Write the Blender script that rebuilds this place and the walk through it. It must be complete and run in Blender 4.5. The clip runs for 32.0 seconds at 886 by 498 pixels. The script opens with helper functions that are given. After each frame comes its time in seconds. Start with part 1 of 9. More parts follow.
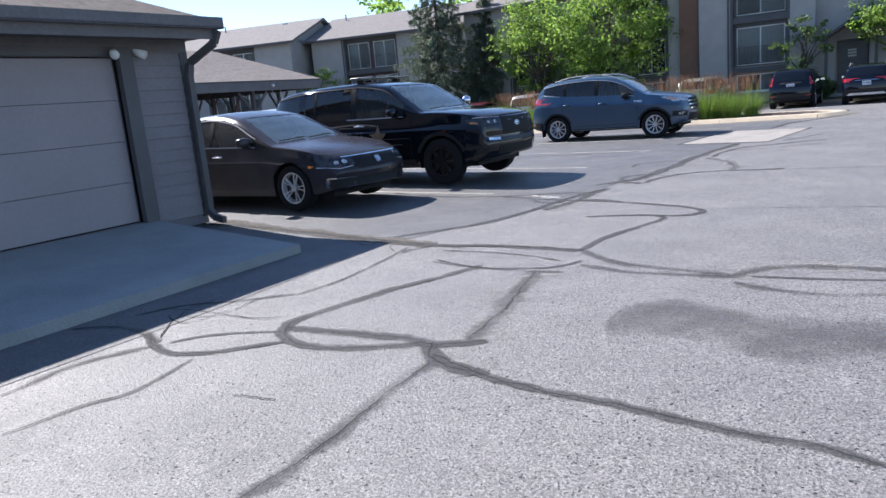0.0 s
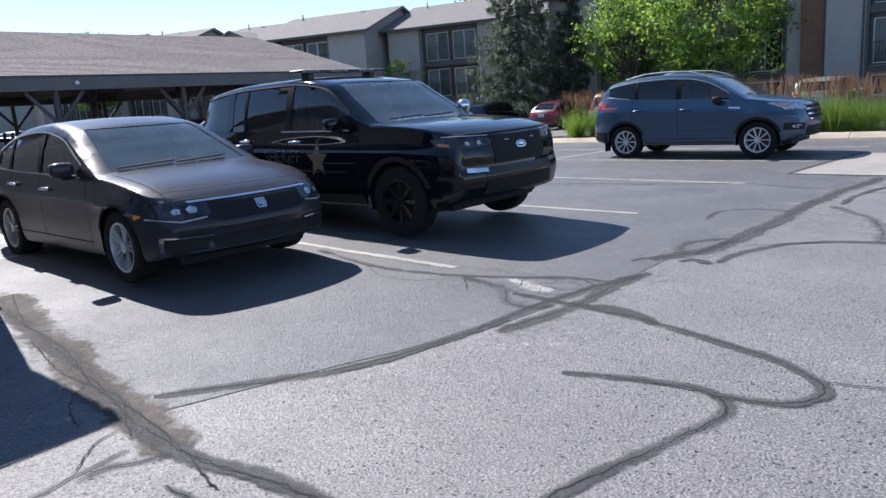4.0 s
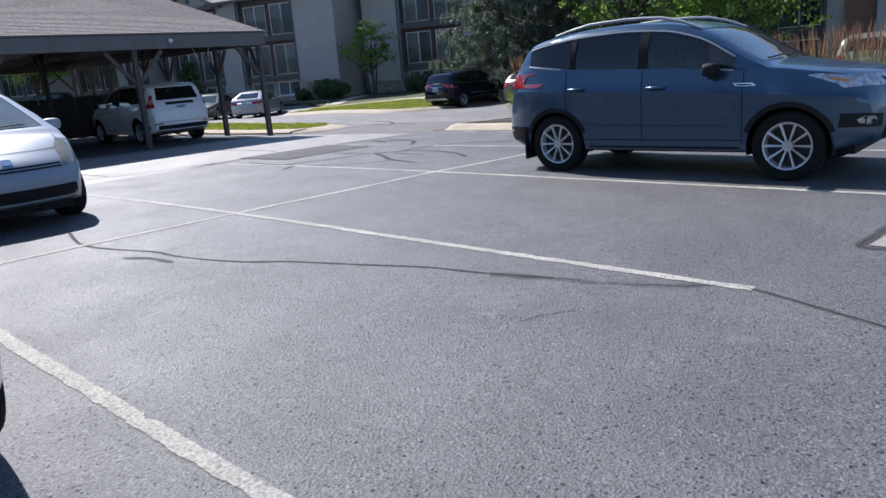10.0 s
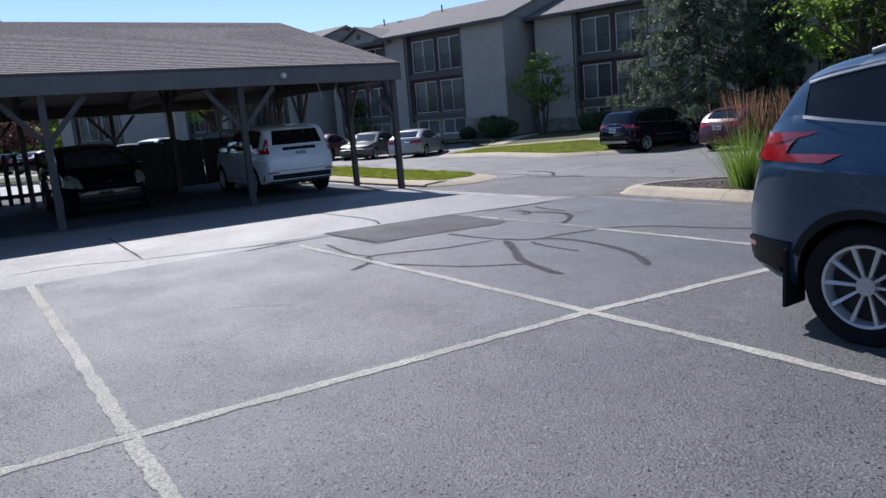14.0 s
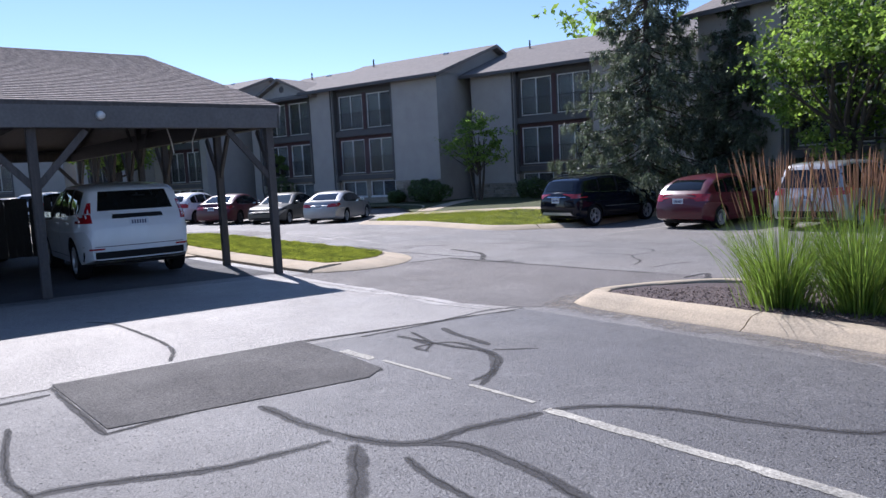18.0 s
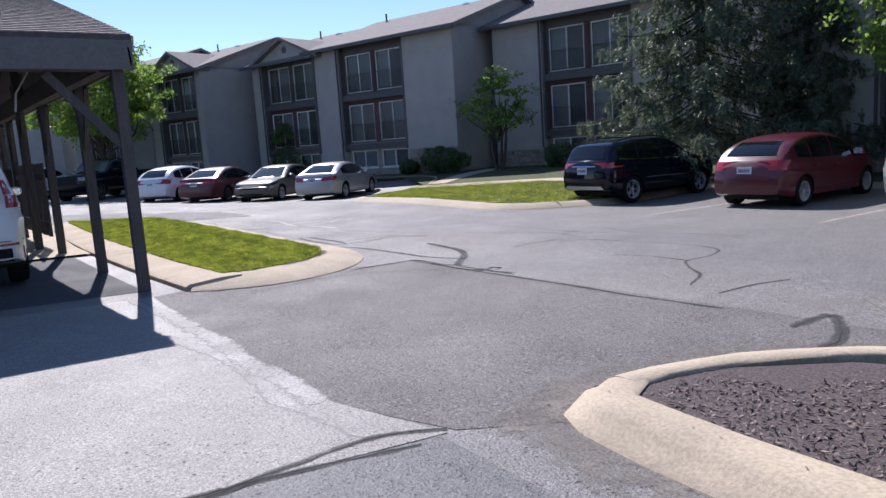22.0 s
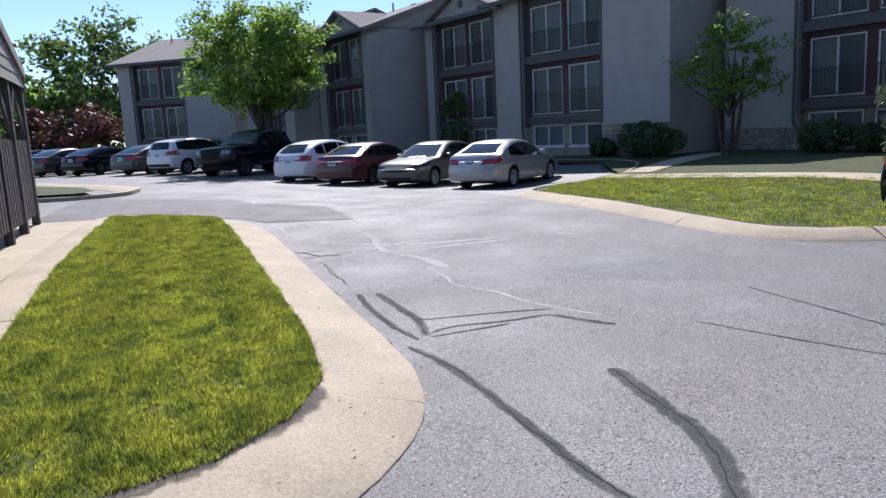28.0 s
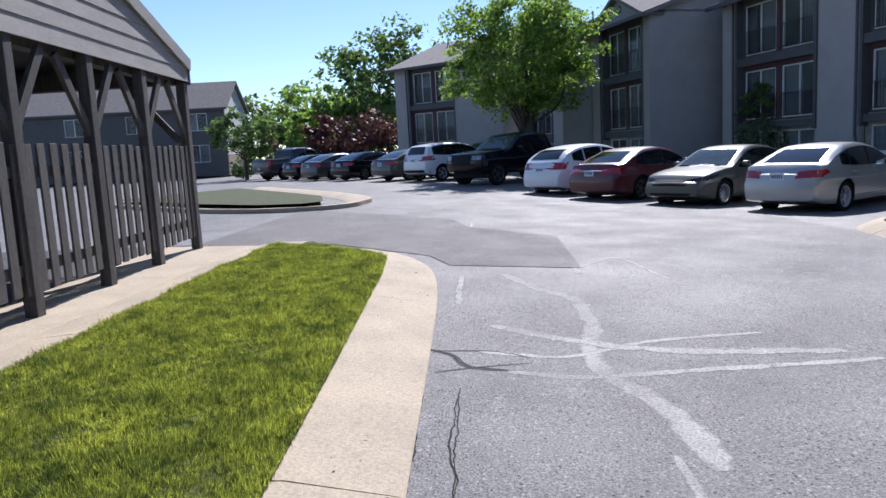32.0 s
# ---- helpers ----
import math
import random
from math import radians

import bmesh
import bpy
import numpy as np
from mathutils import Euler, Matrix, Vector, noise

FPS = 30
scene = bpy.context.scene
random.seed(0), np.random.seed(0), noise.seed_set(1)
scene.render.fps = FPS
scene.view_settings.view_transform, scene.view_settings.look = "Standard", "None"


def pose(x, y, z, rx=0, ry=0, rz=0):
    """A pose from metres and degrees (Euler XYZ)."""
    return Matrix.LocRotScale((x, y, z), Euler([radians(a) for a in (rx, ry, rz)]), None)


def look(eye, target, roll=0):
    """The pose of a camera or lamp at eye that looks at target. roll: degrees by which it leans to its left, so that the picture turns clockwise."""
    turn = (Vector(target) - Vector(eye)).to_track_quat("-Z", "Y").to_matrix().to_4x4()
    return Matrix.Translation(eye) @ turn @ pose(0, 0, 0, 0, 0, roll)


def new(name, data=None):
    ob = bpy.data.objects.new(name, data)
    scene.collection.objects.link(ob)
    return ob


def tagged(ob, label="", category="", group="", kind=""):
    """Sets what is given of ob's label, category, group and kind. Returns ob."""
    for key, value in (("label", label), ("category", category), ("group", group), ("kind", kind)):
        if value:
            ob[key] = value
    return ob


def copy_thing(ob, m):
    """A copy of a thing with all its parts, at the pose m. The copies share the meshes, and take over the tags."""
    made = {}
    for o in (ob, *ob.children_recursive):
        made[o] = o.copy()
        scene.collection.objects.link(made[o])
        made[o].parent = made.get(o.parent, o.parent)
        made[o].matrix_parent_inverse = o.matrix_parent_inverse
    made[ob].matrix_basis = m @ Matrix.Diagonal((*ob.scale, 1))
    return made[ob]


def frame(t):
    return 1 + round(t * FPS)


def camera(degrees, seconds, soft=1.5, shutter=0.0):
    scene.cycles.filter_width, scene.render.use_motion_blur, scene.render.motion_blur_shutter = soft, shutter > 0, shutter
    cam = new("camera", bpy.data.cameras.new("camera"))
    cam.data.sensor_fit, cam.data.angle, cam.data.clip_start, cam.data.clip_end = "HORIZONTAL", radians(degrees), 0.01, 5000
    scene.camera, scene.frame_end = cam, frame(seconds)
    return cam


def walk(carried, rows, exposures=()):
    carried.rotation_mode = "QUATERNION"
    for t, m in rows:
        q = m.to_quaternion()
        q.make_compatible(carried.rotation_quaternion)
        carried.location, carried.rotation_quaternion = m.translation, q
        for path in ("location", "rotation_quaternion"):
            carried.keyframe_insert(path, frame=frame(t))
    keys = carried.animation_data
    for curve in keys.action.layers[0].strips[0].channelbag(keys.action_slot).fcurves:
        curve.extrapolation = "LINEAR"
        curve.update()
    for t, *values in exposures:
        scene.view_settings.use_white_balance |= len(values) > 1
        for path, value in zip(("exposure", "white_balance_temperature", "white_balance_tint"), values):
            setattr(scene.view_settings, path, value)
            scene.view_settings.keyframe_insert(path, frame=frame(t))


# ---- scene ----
EXPOSURE = 0.62
cam = camera(63.4, 32.0)
METRES, EYE, TILT, LEAN, TURN = 37.1, 1.41, 0.0, 0.0, 33.3
ROWS = [
    (0.0, 0.0, 0.0, 0.0, -1.04, -11.73, 5.02),
    (0.5, 0.005, 0.0146, -0.0001, -4.45, -12.08, 4.75),
    (1.0, 0.0098, 0.0304, 0.0001, -5.23, -12.17, 4.52),
    (1.5, 0.0152, 0.045, 0.0007, -4.45, -12.13, 4.33),
    (2.0, 0.0213, 0.06, 0.0012, -2.44, -11.96, 4.2),
    (2.5, 0.0255, 0.0748, 0.0014, -0.06, -11.83, 4.13),
    (3.0, 0.0324, 0.0888, 0.0016, 2.29, -11.7, 4.04),
    (3.5, 0.0373, 0.1035, 0.0012, 4.39, -11.71, 3.95),
    (5.5, 0.0592, 0.1588, 0.0007, 12.74, -11.39, 3.53),
    (6.0, 0.0653, 0.1728, 0.0008, 11.31, -11.54, 3.83),
    (6.5, 0.0732, 0.1882, 0.0005, 7.04, -12.33, 4.08),
    (7.0, 0.0796, 0.2038, 0.0001, 0.97, -13.31, 3.99),
    (7.5, 0.0873, 0.2194, 0.0001, -5.04, -14.02, 3.84),
    (8.0, 0.0909, 0.2357, -0.0001, -8.21, -14.13, 3.92),
    (8.5, 0.0944, 0.2514, -0.0004, -5.38, -14.01, 4.16),
    (9.0, 0.0948, 0.268, -0.0011, -0.03, -14.11, 4.22),
    (9.5, 0.0963, 0.2838, -0.0013, 4.9, -14.07, 4.45),
    (10.0, 0.0952, 0.3004, -0.0019, 8.78, -14.14, 4.54),
    (10.5, 0.0948, 0.3159, -0.0018, 11.82, -14.14, 4.71),
    (11.0, 0.0924, 0.332, -0.0016, 14.81, -14.21, 4.96),
    (11.5, 0.0902, 0.347, -0.0009, 17.67, -14.03, 5.28),
    (12.0, 0.0884, 0.3624, -0.0003, 20.67, -13.57, 5.58),
    (12.5, 0.0856, 0.3773, 0.0002, 22.78, -12.81, 5.65),
    (13.0, 0.0837, 0.3931, 0.0006, 23.85, -11.96, 5.42),
    (13.5, 0.0801, 0.408, 0.0006, 23.66, -11.14, 4.79),
    (14.0, 0.0784, 0.4243, 0.0006, 22.81, -10.4, 4.58),
    (14.5, 0.0742, 0.4397, 0.0003, 21.68, -10.06, 4.6),
    (16.5, 0.0628, 0.4996, -0.0003, 20.52, -8.48, 2.1),
    (17.0, 0.0592, 0.5138, 0.0004, 20.42, -7.02, 1.49),
    (17.5, 0.0573, 0.5267, 0.0006, 20.03, -5.92, 1.72),
    (18.0, 0.0545, 0.5406, 0.0003, 18.25, -5.86, 2.86),
    (18.5, 0.0542, 0.5556, -0.0005, 15.03, -6.63, 3.84),
    (19.0, 0.0523, 0.5706, -0.0009, 10.93, -7.54, 4.22),
    (19.5, 0.0527, 0.5859, -0.0016, 7.7, -7.97, 4.19),
    (20.0, 0.052, 0.6011, -0.0023, 6.56, -8.18, 3.85),
    (20.5, 0.0519, 0.6168, -0.0027, 8.15, -8.29, 3.62),
    (21.0, 0.0505, 0.6332, -0.0031, 11.99, -8.53, 3.55),
    (21.5, 0.0479, 0.6484, -0.003, 16.56, -8.51, 3.59),
    (22.0, 0.0442, 0.6638, -0.0027, 21.43, -8.2, 3.78),
    (22.5, 0.0396, 0.6786, -0.0026, 25.29, -7.92, 3.71),
    (23.0, 0.0353, 0.6929, -0.0027, 28.25, -7.62, 3.74),
    (23.5, 0.0293, 0.7068, -0.0029, 29.71, -7.67, 3.49),
    (24.0, 0.0245, 0.722, -0.0034, 30.12, -7.79, 3.31),
    (24.5, 0.0178, 0.7354, -0.0038, 29.74, -8.06, 3.06),
    (26.5, -0.0073, 0.7952, -0.0045, 32.22, -9.07, 3.56),
    (27.0, -0.0142, 0.81, -0.0044, 33.69, -9.15, 3.46),
    (27.5, -0.0206, 0.8238, -0.0039, 35.4, -9.11, 3.27),
    (28.0, -0.0282, 0.8378, -0.0039, 36.95, -9.27, 2.83),
    (28.5, -0.0349, 0.8516, -0.0035, 39.06, -9.17, 2.54),
    (29.0, -0.0439, 0.8653, -0.0039, 41.38, -9.21, 2.31),
    (29.5, -0.052, 0.8791, -0.0039, 44.37, -8.87, 2.55),
    (30.0, -0.0614, 0.8914, -0.0044, 47.51, -8.54, 2.66),
    (30.5, -0.0698, 0.9042, -0.0046, 50.74, -8.16, 2.89),
    (31.0, -0.0806, 0.9154, -0.0052, 53.8, -8.05, 2.92),
    (31.5, -0.0908, 0.9267, -0.0053, 56.48, -7.96, 3.0),
    (32.0, -0.1017, 0.9367, -0.0051, 59.28, -7.81, 3.03),
]
walk(cam, [(t, pose(0, 0, EYE, TILT, LEAN, TURN) @ pose(METRES * x, METRES * y, METRES * z, 90 + pitch, roll, yaw)) for t, x, y, z, yaw, pitch, roll in ROWS],
     exposures=[(0.0, EXPOSURE + 0.6, 6050, 14), (3.5, EXPOSURE + 0.4, 6050, 14), (6.0, EXPOSURE + 0.35, 5850, 14), (7.0, EXPOSURE + 0.45, 5850, 14), (8.0, EXPOSURE + 0.6, 5900, 16), (9.0, EXPOSURE + 0.48, 5950, 14), (10.0, EXPOSURE + 0.14, 5950, 14),
                (11.0, EXPOSURE + 0.02, 5950, 14), (13.0, EXPOSURE - 0.28, 5850, 14), (17.0, EXPOSURE + 0.0, 5850, 19), (20.0, EXPOSURE + 0.1, 5950, 17), (22.0, EXPOSURE - 0.0, 5950, 19), (24.0, EXPOSURE - 0.0, 6000, 16), (28.0, EXPOSURE - 0.0, 5950, 16), (32.0, EXPOSURE - 0.0, 5850, 16)])
import functools
from mathutils.bvhtree import BVHTree

# ---- world and sun ----
SUN_DIR = Vector((-2.8, 0.62, 2.74)).normalized()
world = bpy.data.worlds.new("world")
scene.world = world
world.use_nodes = True
sky = world.node_tree.nodes.new("ShaderNodeTexSky")
sky.sky_type = "NISHITA"
sky.sun_disc = False
sky.sun_elevation = math.asin(SUN_DIR.z)
sky.sun_rotation = math.atan2(SUN_DIR.x, SUN_DIR.y)
sky.altitude = 1300
sky.air_density, sky.dust_density, sky.ozone_density = 1.0, 0.12, 2.4
world.node_tree.links.new(sky.outputs[0], world.node_tree.nodes["Background"].inputs[0])
world.node_tree.nodes["Background"].inputs[1].default_value = 0.097
sun = new("sun", bpy.data.lights.new("sun", "SUN"))
sun.data.energy, sun.data.angle, sun.data.color = 4.6, radians(0.55), (1.0, 0.95, 0.87)
sun.matrix_world = look(SUN_DIR * 80, (0, 0, 0))


# ---- materials ----
def mat(name, color, rough=0.7, metal=0.0, coat=0.0, spec=0.5, color2=None, scale=6.0, fine=80.0, fine_amt=0.25, bump=0.0, bump_scale=120.0, rand=0.0, stretch=None):
    m = bpy.data.materials.new(name)
    m.use_nodes = True
    t = m.node_tree
    b = t.nodes["Principled BSDF"]
    b.inputs["Roughness"].default_value = rough
    b.inputs["Metallic"].default_value = metal
    b.inputs["Coat Weight"].default_value = coat
    b.inputs["Coat Roughness"].default_value = 0.04
    b.inputs["Specular IOR Level"].default_value = spec
    c1 = (*color, 1)
    c2 = (*(color2 or [c * 0.78 for c in color]), 1)
    geo = t.nodes.new("ShaderNodeTexCoord")
    src = geo.outputs["Object"]
    if stretch:
        mp = t.nodes.new("ShaderNodeMapping")
        mp.inputs["Scale"].default_value = stretch
        t.links.new(src, mp.inputs[0])
        src = mp.outputs[0]
    n1 = t.nodes.new("ShaderNodeTexNoise")
    n1.inputs["Scale"].default_value = scale
    n1.inputs["Detail"].default_value = 5
    n1.inputs["Roughness"].default_value = 0.6
    t.links.new(src, n1.inputs["Vector"])
    mix = t.nodes.new("ShaderNodeMix")
    mix.data_type = "RGBA"
    mix.inputs[6].default_value, mix.inputs[7].default_value = c1, c2
    ramp = t.nodes.new("ShaderNodeMapRange")
    ramp.inputs[1].default_value, ramp.inputs[2].default_value = 0.35, 0.68
    t.links.new(n1.outputs["Fac"], ramp.inputs[0])
    t.links.new(ramp.outputs[0], mix.inputs[0])
    out = mix.outputs[2]
    n2 = t.nodes.new("ShaderNodeTexNoise")
    n2.inputs["Scale"].default_value = fine
    n2.inputs["Detail"].default_value = 3
    t.links.new(src, n2.inputs["Vector"])
    if fine_amt:
        mul = t.nodes.new("ShaderNodeMix")
        mul.data_type, mul.blend_type = "RGBA", "MULTIPLY"
        mul.inputs[0].default_value = 1.0
        r2 = t.nodes.new("ShaderNodeMapRange")
        r2.inputs[1].default_value, r2.inputs[2].default_value = 0.3, 0.7
        r2.inputs[3].default_value, r2.inputs[4].default_value = 1 - fine_amt, 1 + fine_amt
        t.links.new(n2.outputs["Fac"], r2.inputs[0])
        t.links.new(out, mul.inputs[6])
        t.links.new(r2.outputs[0], mul.inputs[7])
        out = mul.outputs[2]
    if rand:
        info = t.nodes.new("ShaderNodeObjectInfo")
        r3 = t.nodes.new("ShaderNodeMapRange")
        r3.inputs[3].default_value, r3.inputs[4].default_value = 1 - rand, 1 + rand
        t.links.new(info.outputs["Random"], r3.inputs[0])
        mul = t.nodes.new("ShaderNodeMix")
        mul.data_type, mul.blend_type = "RGBA", "MULTIPLY"
        mul.inputs[0].default_value = 1.0
        t.links.new(out, mul.inputs[6])
        t.links.new(r3.outputs[0], mul.inputs[7])
        out = mul.outputs[2]
    t.links.new(out, b.inputs["Base Color"])
    if bump:
        bp = t.nodes.new("ShaderNodeBump")
        bp.inputs["Strength"].default_value = bump
        bp.inputs["Distance"].default_value = 0.01
        n3 = t.nodes.new("ShaderNodeTexNoise")
        n3.inputs["Scale"].default_value = bump_scale
        n3.inputs["Detail"].default_value = 4
        t.links.new(src, n3.inputs["Vector"])
        t.links.new(n3.outputs["Fac"], bp.inputs["Height"])
        t.links.new(bp.outputs[0], b.inputs["Normal"])
    return m


def asphalt(name, c1, c2, pale, speck=0.68, rough=0.68, wear=0.5, chips=0.5, pits=0.80):
    """Weathered asphalt: broad stains, mid blotches, pale stone chips, dark pits and a rough relief."""
    m = bpy.data.materials.new(name)
    m.use_nodes = True
    t = m.node_tree
    b = t.nodes["Principled BSDF"]
    co = t.nodes.new("ShaderNodeTexCoord").outputs["Object"]

    def noise_tex(scale, detail=4.0, rough_=0.6):
        n = t.nodes.new("ShaderNodeTexNoise")
        n.inputs["Scale"].default_value, n.inputs["Detail"].default_value, n.inputs["Roughness"].default_value = scale, detail, rough_
        t.links.new(co, n.inputs["Vector"])
        return n.outputs["Fac"]

    def ranged(v, a, c, lo=0.0, hi=1.0):
        r = t.nodes.new("ShaderNodeMapRange")
        for i, val in enumerate((a, c, lo, hi)):
            r.inputs[i + 1].default_value = val
        t.links.new(v, r.inputs[0])
        return r.outputs[0]

    def mixed(f, a, c, blend="MIX"):
        n = t.nodes.new("ShaderNodeMix")
        n.data_type, n.blend_type = "RGBA", blend
        for s, v in ((0, f), (6, a), (7, c)):
            if isinstance(v, (tuple, float)):
                n.inputs[s].default_value = v if isinstance(v, float) else (*v, 1)
            else:
                t.links.new(v, n.inputs[s])
        return n.outputs[2]
    col = mixed(ranged(noise_tex(0.22, 6), 0.35, 0.66), c1, c2)
    col = mixed(ranged(noise_tex(1.3, 6, 0.7), 0.42, 0.75, 0.0, wear), col, pale)
    grit = noise_tex(75.0, 3)
    # pale scuffs in broken patches
    scuff = t.nodes.new("ShaderNodeMath")
    scuff.operation = "MULTIPLY"
    t.links.new(ranged(noise_tex(4.5, 9, 0.8), 0.52, 0.68), scuff.inputs[0])
    t.links.new(ranged(noise_tex(0.45, 3), 0.50, 0.64), scuff.inputs[1])
    col = mixed(ranged(scuff.outputs[0], 0, 1, 0, 0.55), col, tuple(min(1, p * 1.35) for p in pale))
    col = mixed(1.0, col, ranged(grit, 0.3, 0.7, 1 - speck, 1 + speck * 0.9), "MULTIPLY")
    col = mixed(1.0, col, ranged(noise_tex(26.0, 4, 0.7), 0.32, 0.68, 0.87, 1.13), "MULTIPLY")
    col = mixed(1.0, col, ranged(noise_tex(165.0, 2, 0.7), 0.36, 0.64, 0.62, 1.38), "MULTIPLY")
    vor = t.nodes.new("ShaderNodeTexVoronoi")
    vor.inputs["Scale"].default_value = 42.0
    t.links.new(co, vor.inputs["Vector"])
    sep = t.nodes.new("ShaderNodeSeparateColor")
    t.links.new(vor.outputs["Color"], sep.inputs[0])
    chip = t.nodes.new("ShaderNodeMath")
    chip.operation = "MULTIPLY"
    t.links.new(ranged(sep.outputs[0], 0.86, 0.92), chip.inputs[0])
    t.links.new(ranged(vor.outputs["Distance"], 0.38, 0.22), chip.inputs[1])
    col = mixed(ranged(chip.outputs[0], 0, 1, 0, chips), col, tuple(min(1, p * 1.9) for p in pale))
    pit = t.nodes.new("ShaderNodeTexVoronoi")
    pit.inputs["Scale"].default_value = 27.0
    bent = t.nodes.new("ShaderNodeTexNoise")
    bent.inputs["Scale"].default_value, bent.inputs["Detail"].default_value = 34.0, 3.0
    t.links.new(co, bent.inputs["Vector"])
    push = t.nodes.new("ShaderNodeVectorMath")
    push.operation = "MULTIPLY_ADD"
    push.inputs[1].default_value = (0.02, 0.02, 0.0)
    t.links.new(bent.outputs["Color"], push.inputs[0])
    t.links.new(co, push.inputs[2])
    t.links.new(push.outputs[0], pit.inputs["Vector"])
    sep2 = t.nodes.new("ShaderNodeSeparateColor")
    t.links.new(pit.outputs["Color"], sep2.inputs[0])
    hole = t.nodes.new("ShaderNodeMath")
    hole.operation = "MULTIPLY"
    dens = t.nodes.new("ShaderNodeMath")
    dens.operation = "ADD"
    t.links.new(sep2.outputs[1], dens.inputs[0])
    t.links.new(ranged(noise_tex(0.8, 4), 0.3, 0.7, -0.10, 0.10), dens.inputs[1])
    t.links.new(ranged(dens.outputs[0], pits, pits + 0.03), hole.inputs[0])
    t.links.new(ranged(pit.outputs["Distance"], 0.23, 0.18), hole.inputs[1])
    col = mixed(ranged(hole.outputs[0], 0, 1, 0, 0.95), col, (0.008, 0.008, 0.009))
    # smaller ravelled pits, in drifts
    pit2 = t.nodes.new("ShaderNodeTexVoronoi")
    pit2.inputs["Scale"].default_value = 58.0
    t.links.new(push.outputs[0], pit2.inputs["Vector"])
    sep3 = t.nodes.new("ShaderNodeSeparateColor")
    t.links.new(pit2.outputs["Color"], sep3.inputs[0])
    dens2 = t.nodes.new("ShaderNodeMath")
    dens2.operation = "ADD"
    t.links.new(sep3.outputs[1], dens2.inputs[0])
    t.links.new(ranged(noise_tex(1.6, 5), 0.3, 0.7, -0.16, 0.16), dens2.inputs[1])
    hole2 = t.nodes.new("ShaderNodeMath")
    hole2.operation = "MULTIPLY"
    t.links.new(ranged(dens2.outputs[0], pits + 0.04, pits + 0.08), hole2.inputs[0])
    t.links.new(ranged(pit2.outputs["Distance"], 0.34, 0.24), hole2.inputs[1])
    small = hole2.outputs[0]
    col = mixed(ranged(small, 0, 1, 0, 0.85), col, (0.012, 0.012, 0.013))
    t.links.new(col, b.inputs["Base Color"])
    t.links.new(ranged(noise_tex(0.9, 4), 0.3, 0.7, rough - 0.16, rough + 0.02), b.inputs["Roughness"])
    b.inputs["Specular IOR Level"].default_value = 0.5
    bp = t.nodes.new("ShaderNodeBump")
    bp.inputs["Strength"].default_value, bp.inputs["Distance"].default_value = 0.75, 0.012
    hsum = t.nodes.new("ShaderNodeMath")
    hsum.operation = "SUBTRACT"
    t.links.new(grit, hsum.inputs[0])
    t.links.new(hole.outputs[0], hsum.inputs[1])
    deep = t.nodes.new("ShaderNodeMath")
    deep.operation = "SUBTRACT"
    t.links.new(hsum.outputs[0], deep.inputs[0])
    t.links.new(small, deep.inputs[1])
    t.links.new(deep.outputs[0], bp.inputs["Height"])
    t.links.new(bp.outputs[0], b.inputs["Normal"])
    return m


M_LANE = asphalt("lane asphalt", (0.180, 0.168, 0.158), (0.140, 0.133, 0.130), (0.25, 0.236, 0.22), speck=0.6, chips=0.3)
M_STALL = asphalt("sealed asphalt", (0.088, 0.086, 0.088), (0.108, 0.105, 0.105), (0.175, 0.17, 0.165), wear=0.45, chips=0.4, pits=0.74, speck=0.5)
M_ROAD = asphalt("road asphalt", (0.196, 0.179, 0.163), (0.138, 0.131, 0.126), (0.25, 0.24, 0.23), rough=0.78)
M_JUNC = asphalt("brown grey asphalt", (0.142, 0.128, 0.119), (0.120, 0.110, 0.104), (0.205, 0.188, 0.174), rough=0.88, wear=0.6, chips=0.6)
M_PALE = asphalt("bleached asphalt", (0.265, 0.245, 0.222), (0.21, 0.196, 0.182), (0.33, 0.31, 0.285), speck=0.5, pits=0.88, chips=0.3)
M_DARKPATCH = asphalt("patch asphalt", (0.062, 0.057, 0.054), (0.048, 0.045, 0.044), (0.11, 0.10, 0.095), speck=0.75, rough=0.9)
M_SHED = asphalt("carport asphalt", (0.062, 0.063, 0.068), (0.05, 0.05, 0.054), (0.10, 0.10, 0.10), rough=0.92)


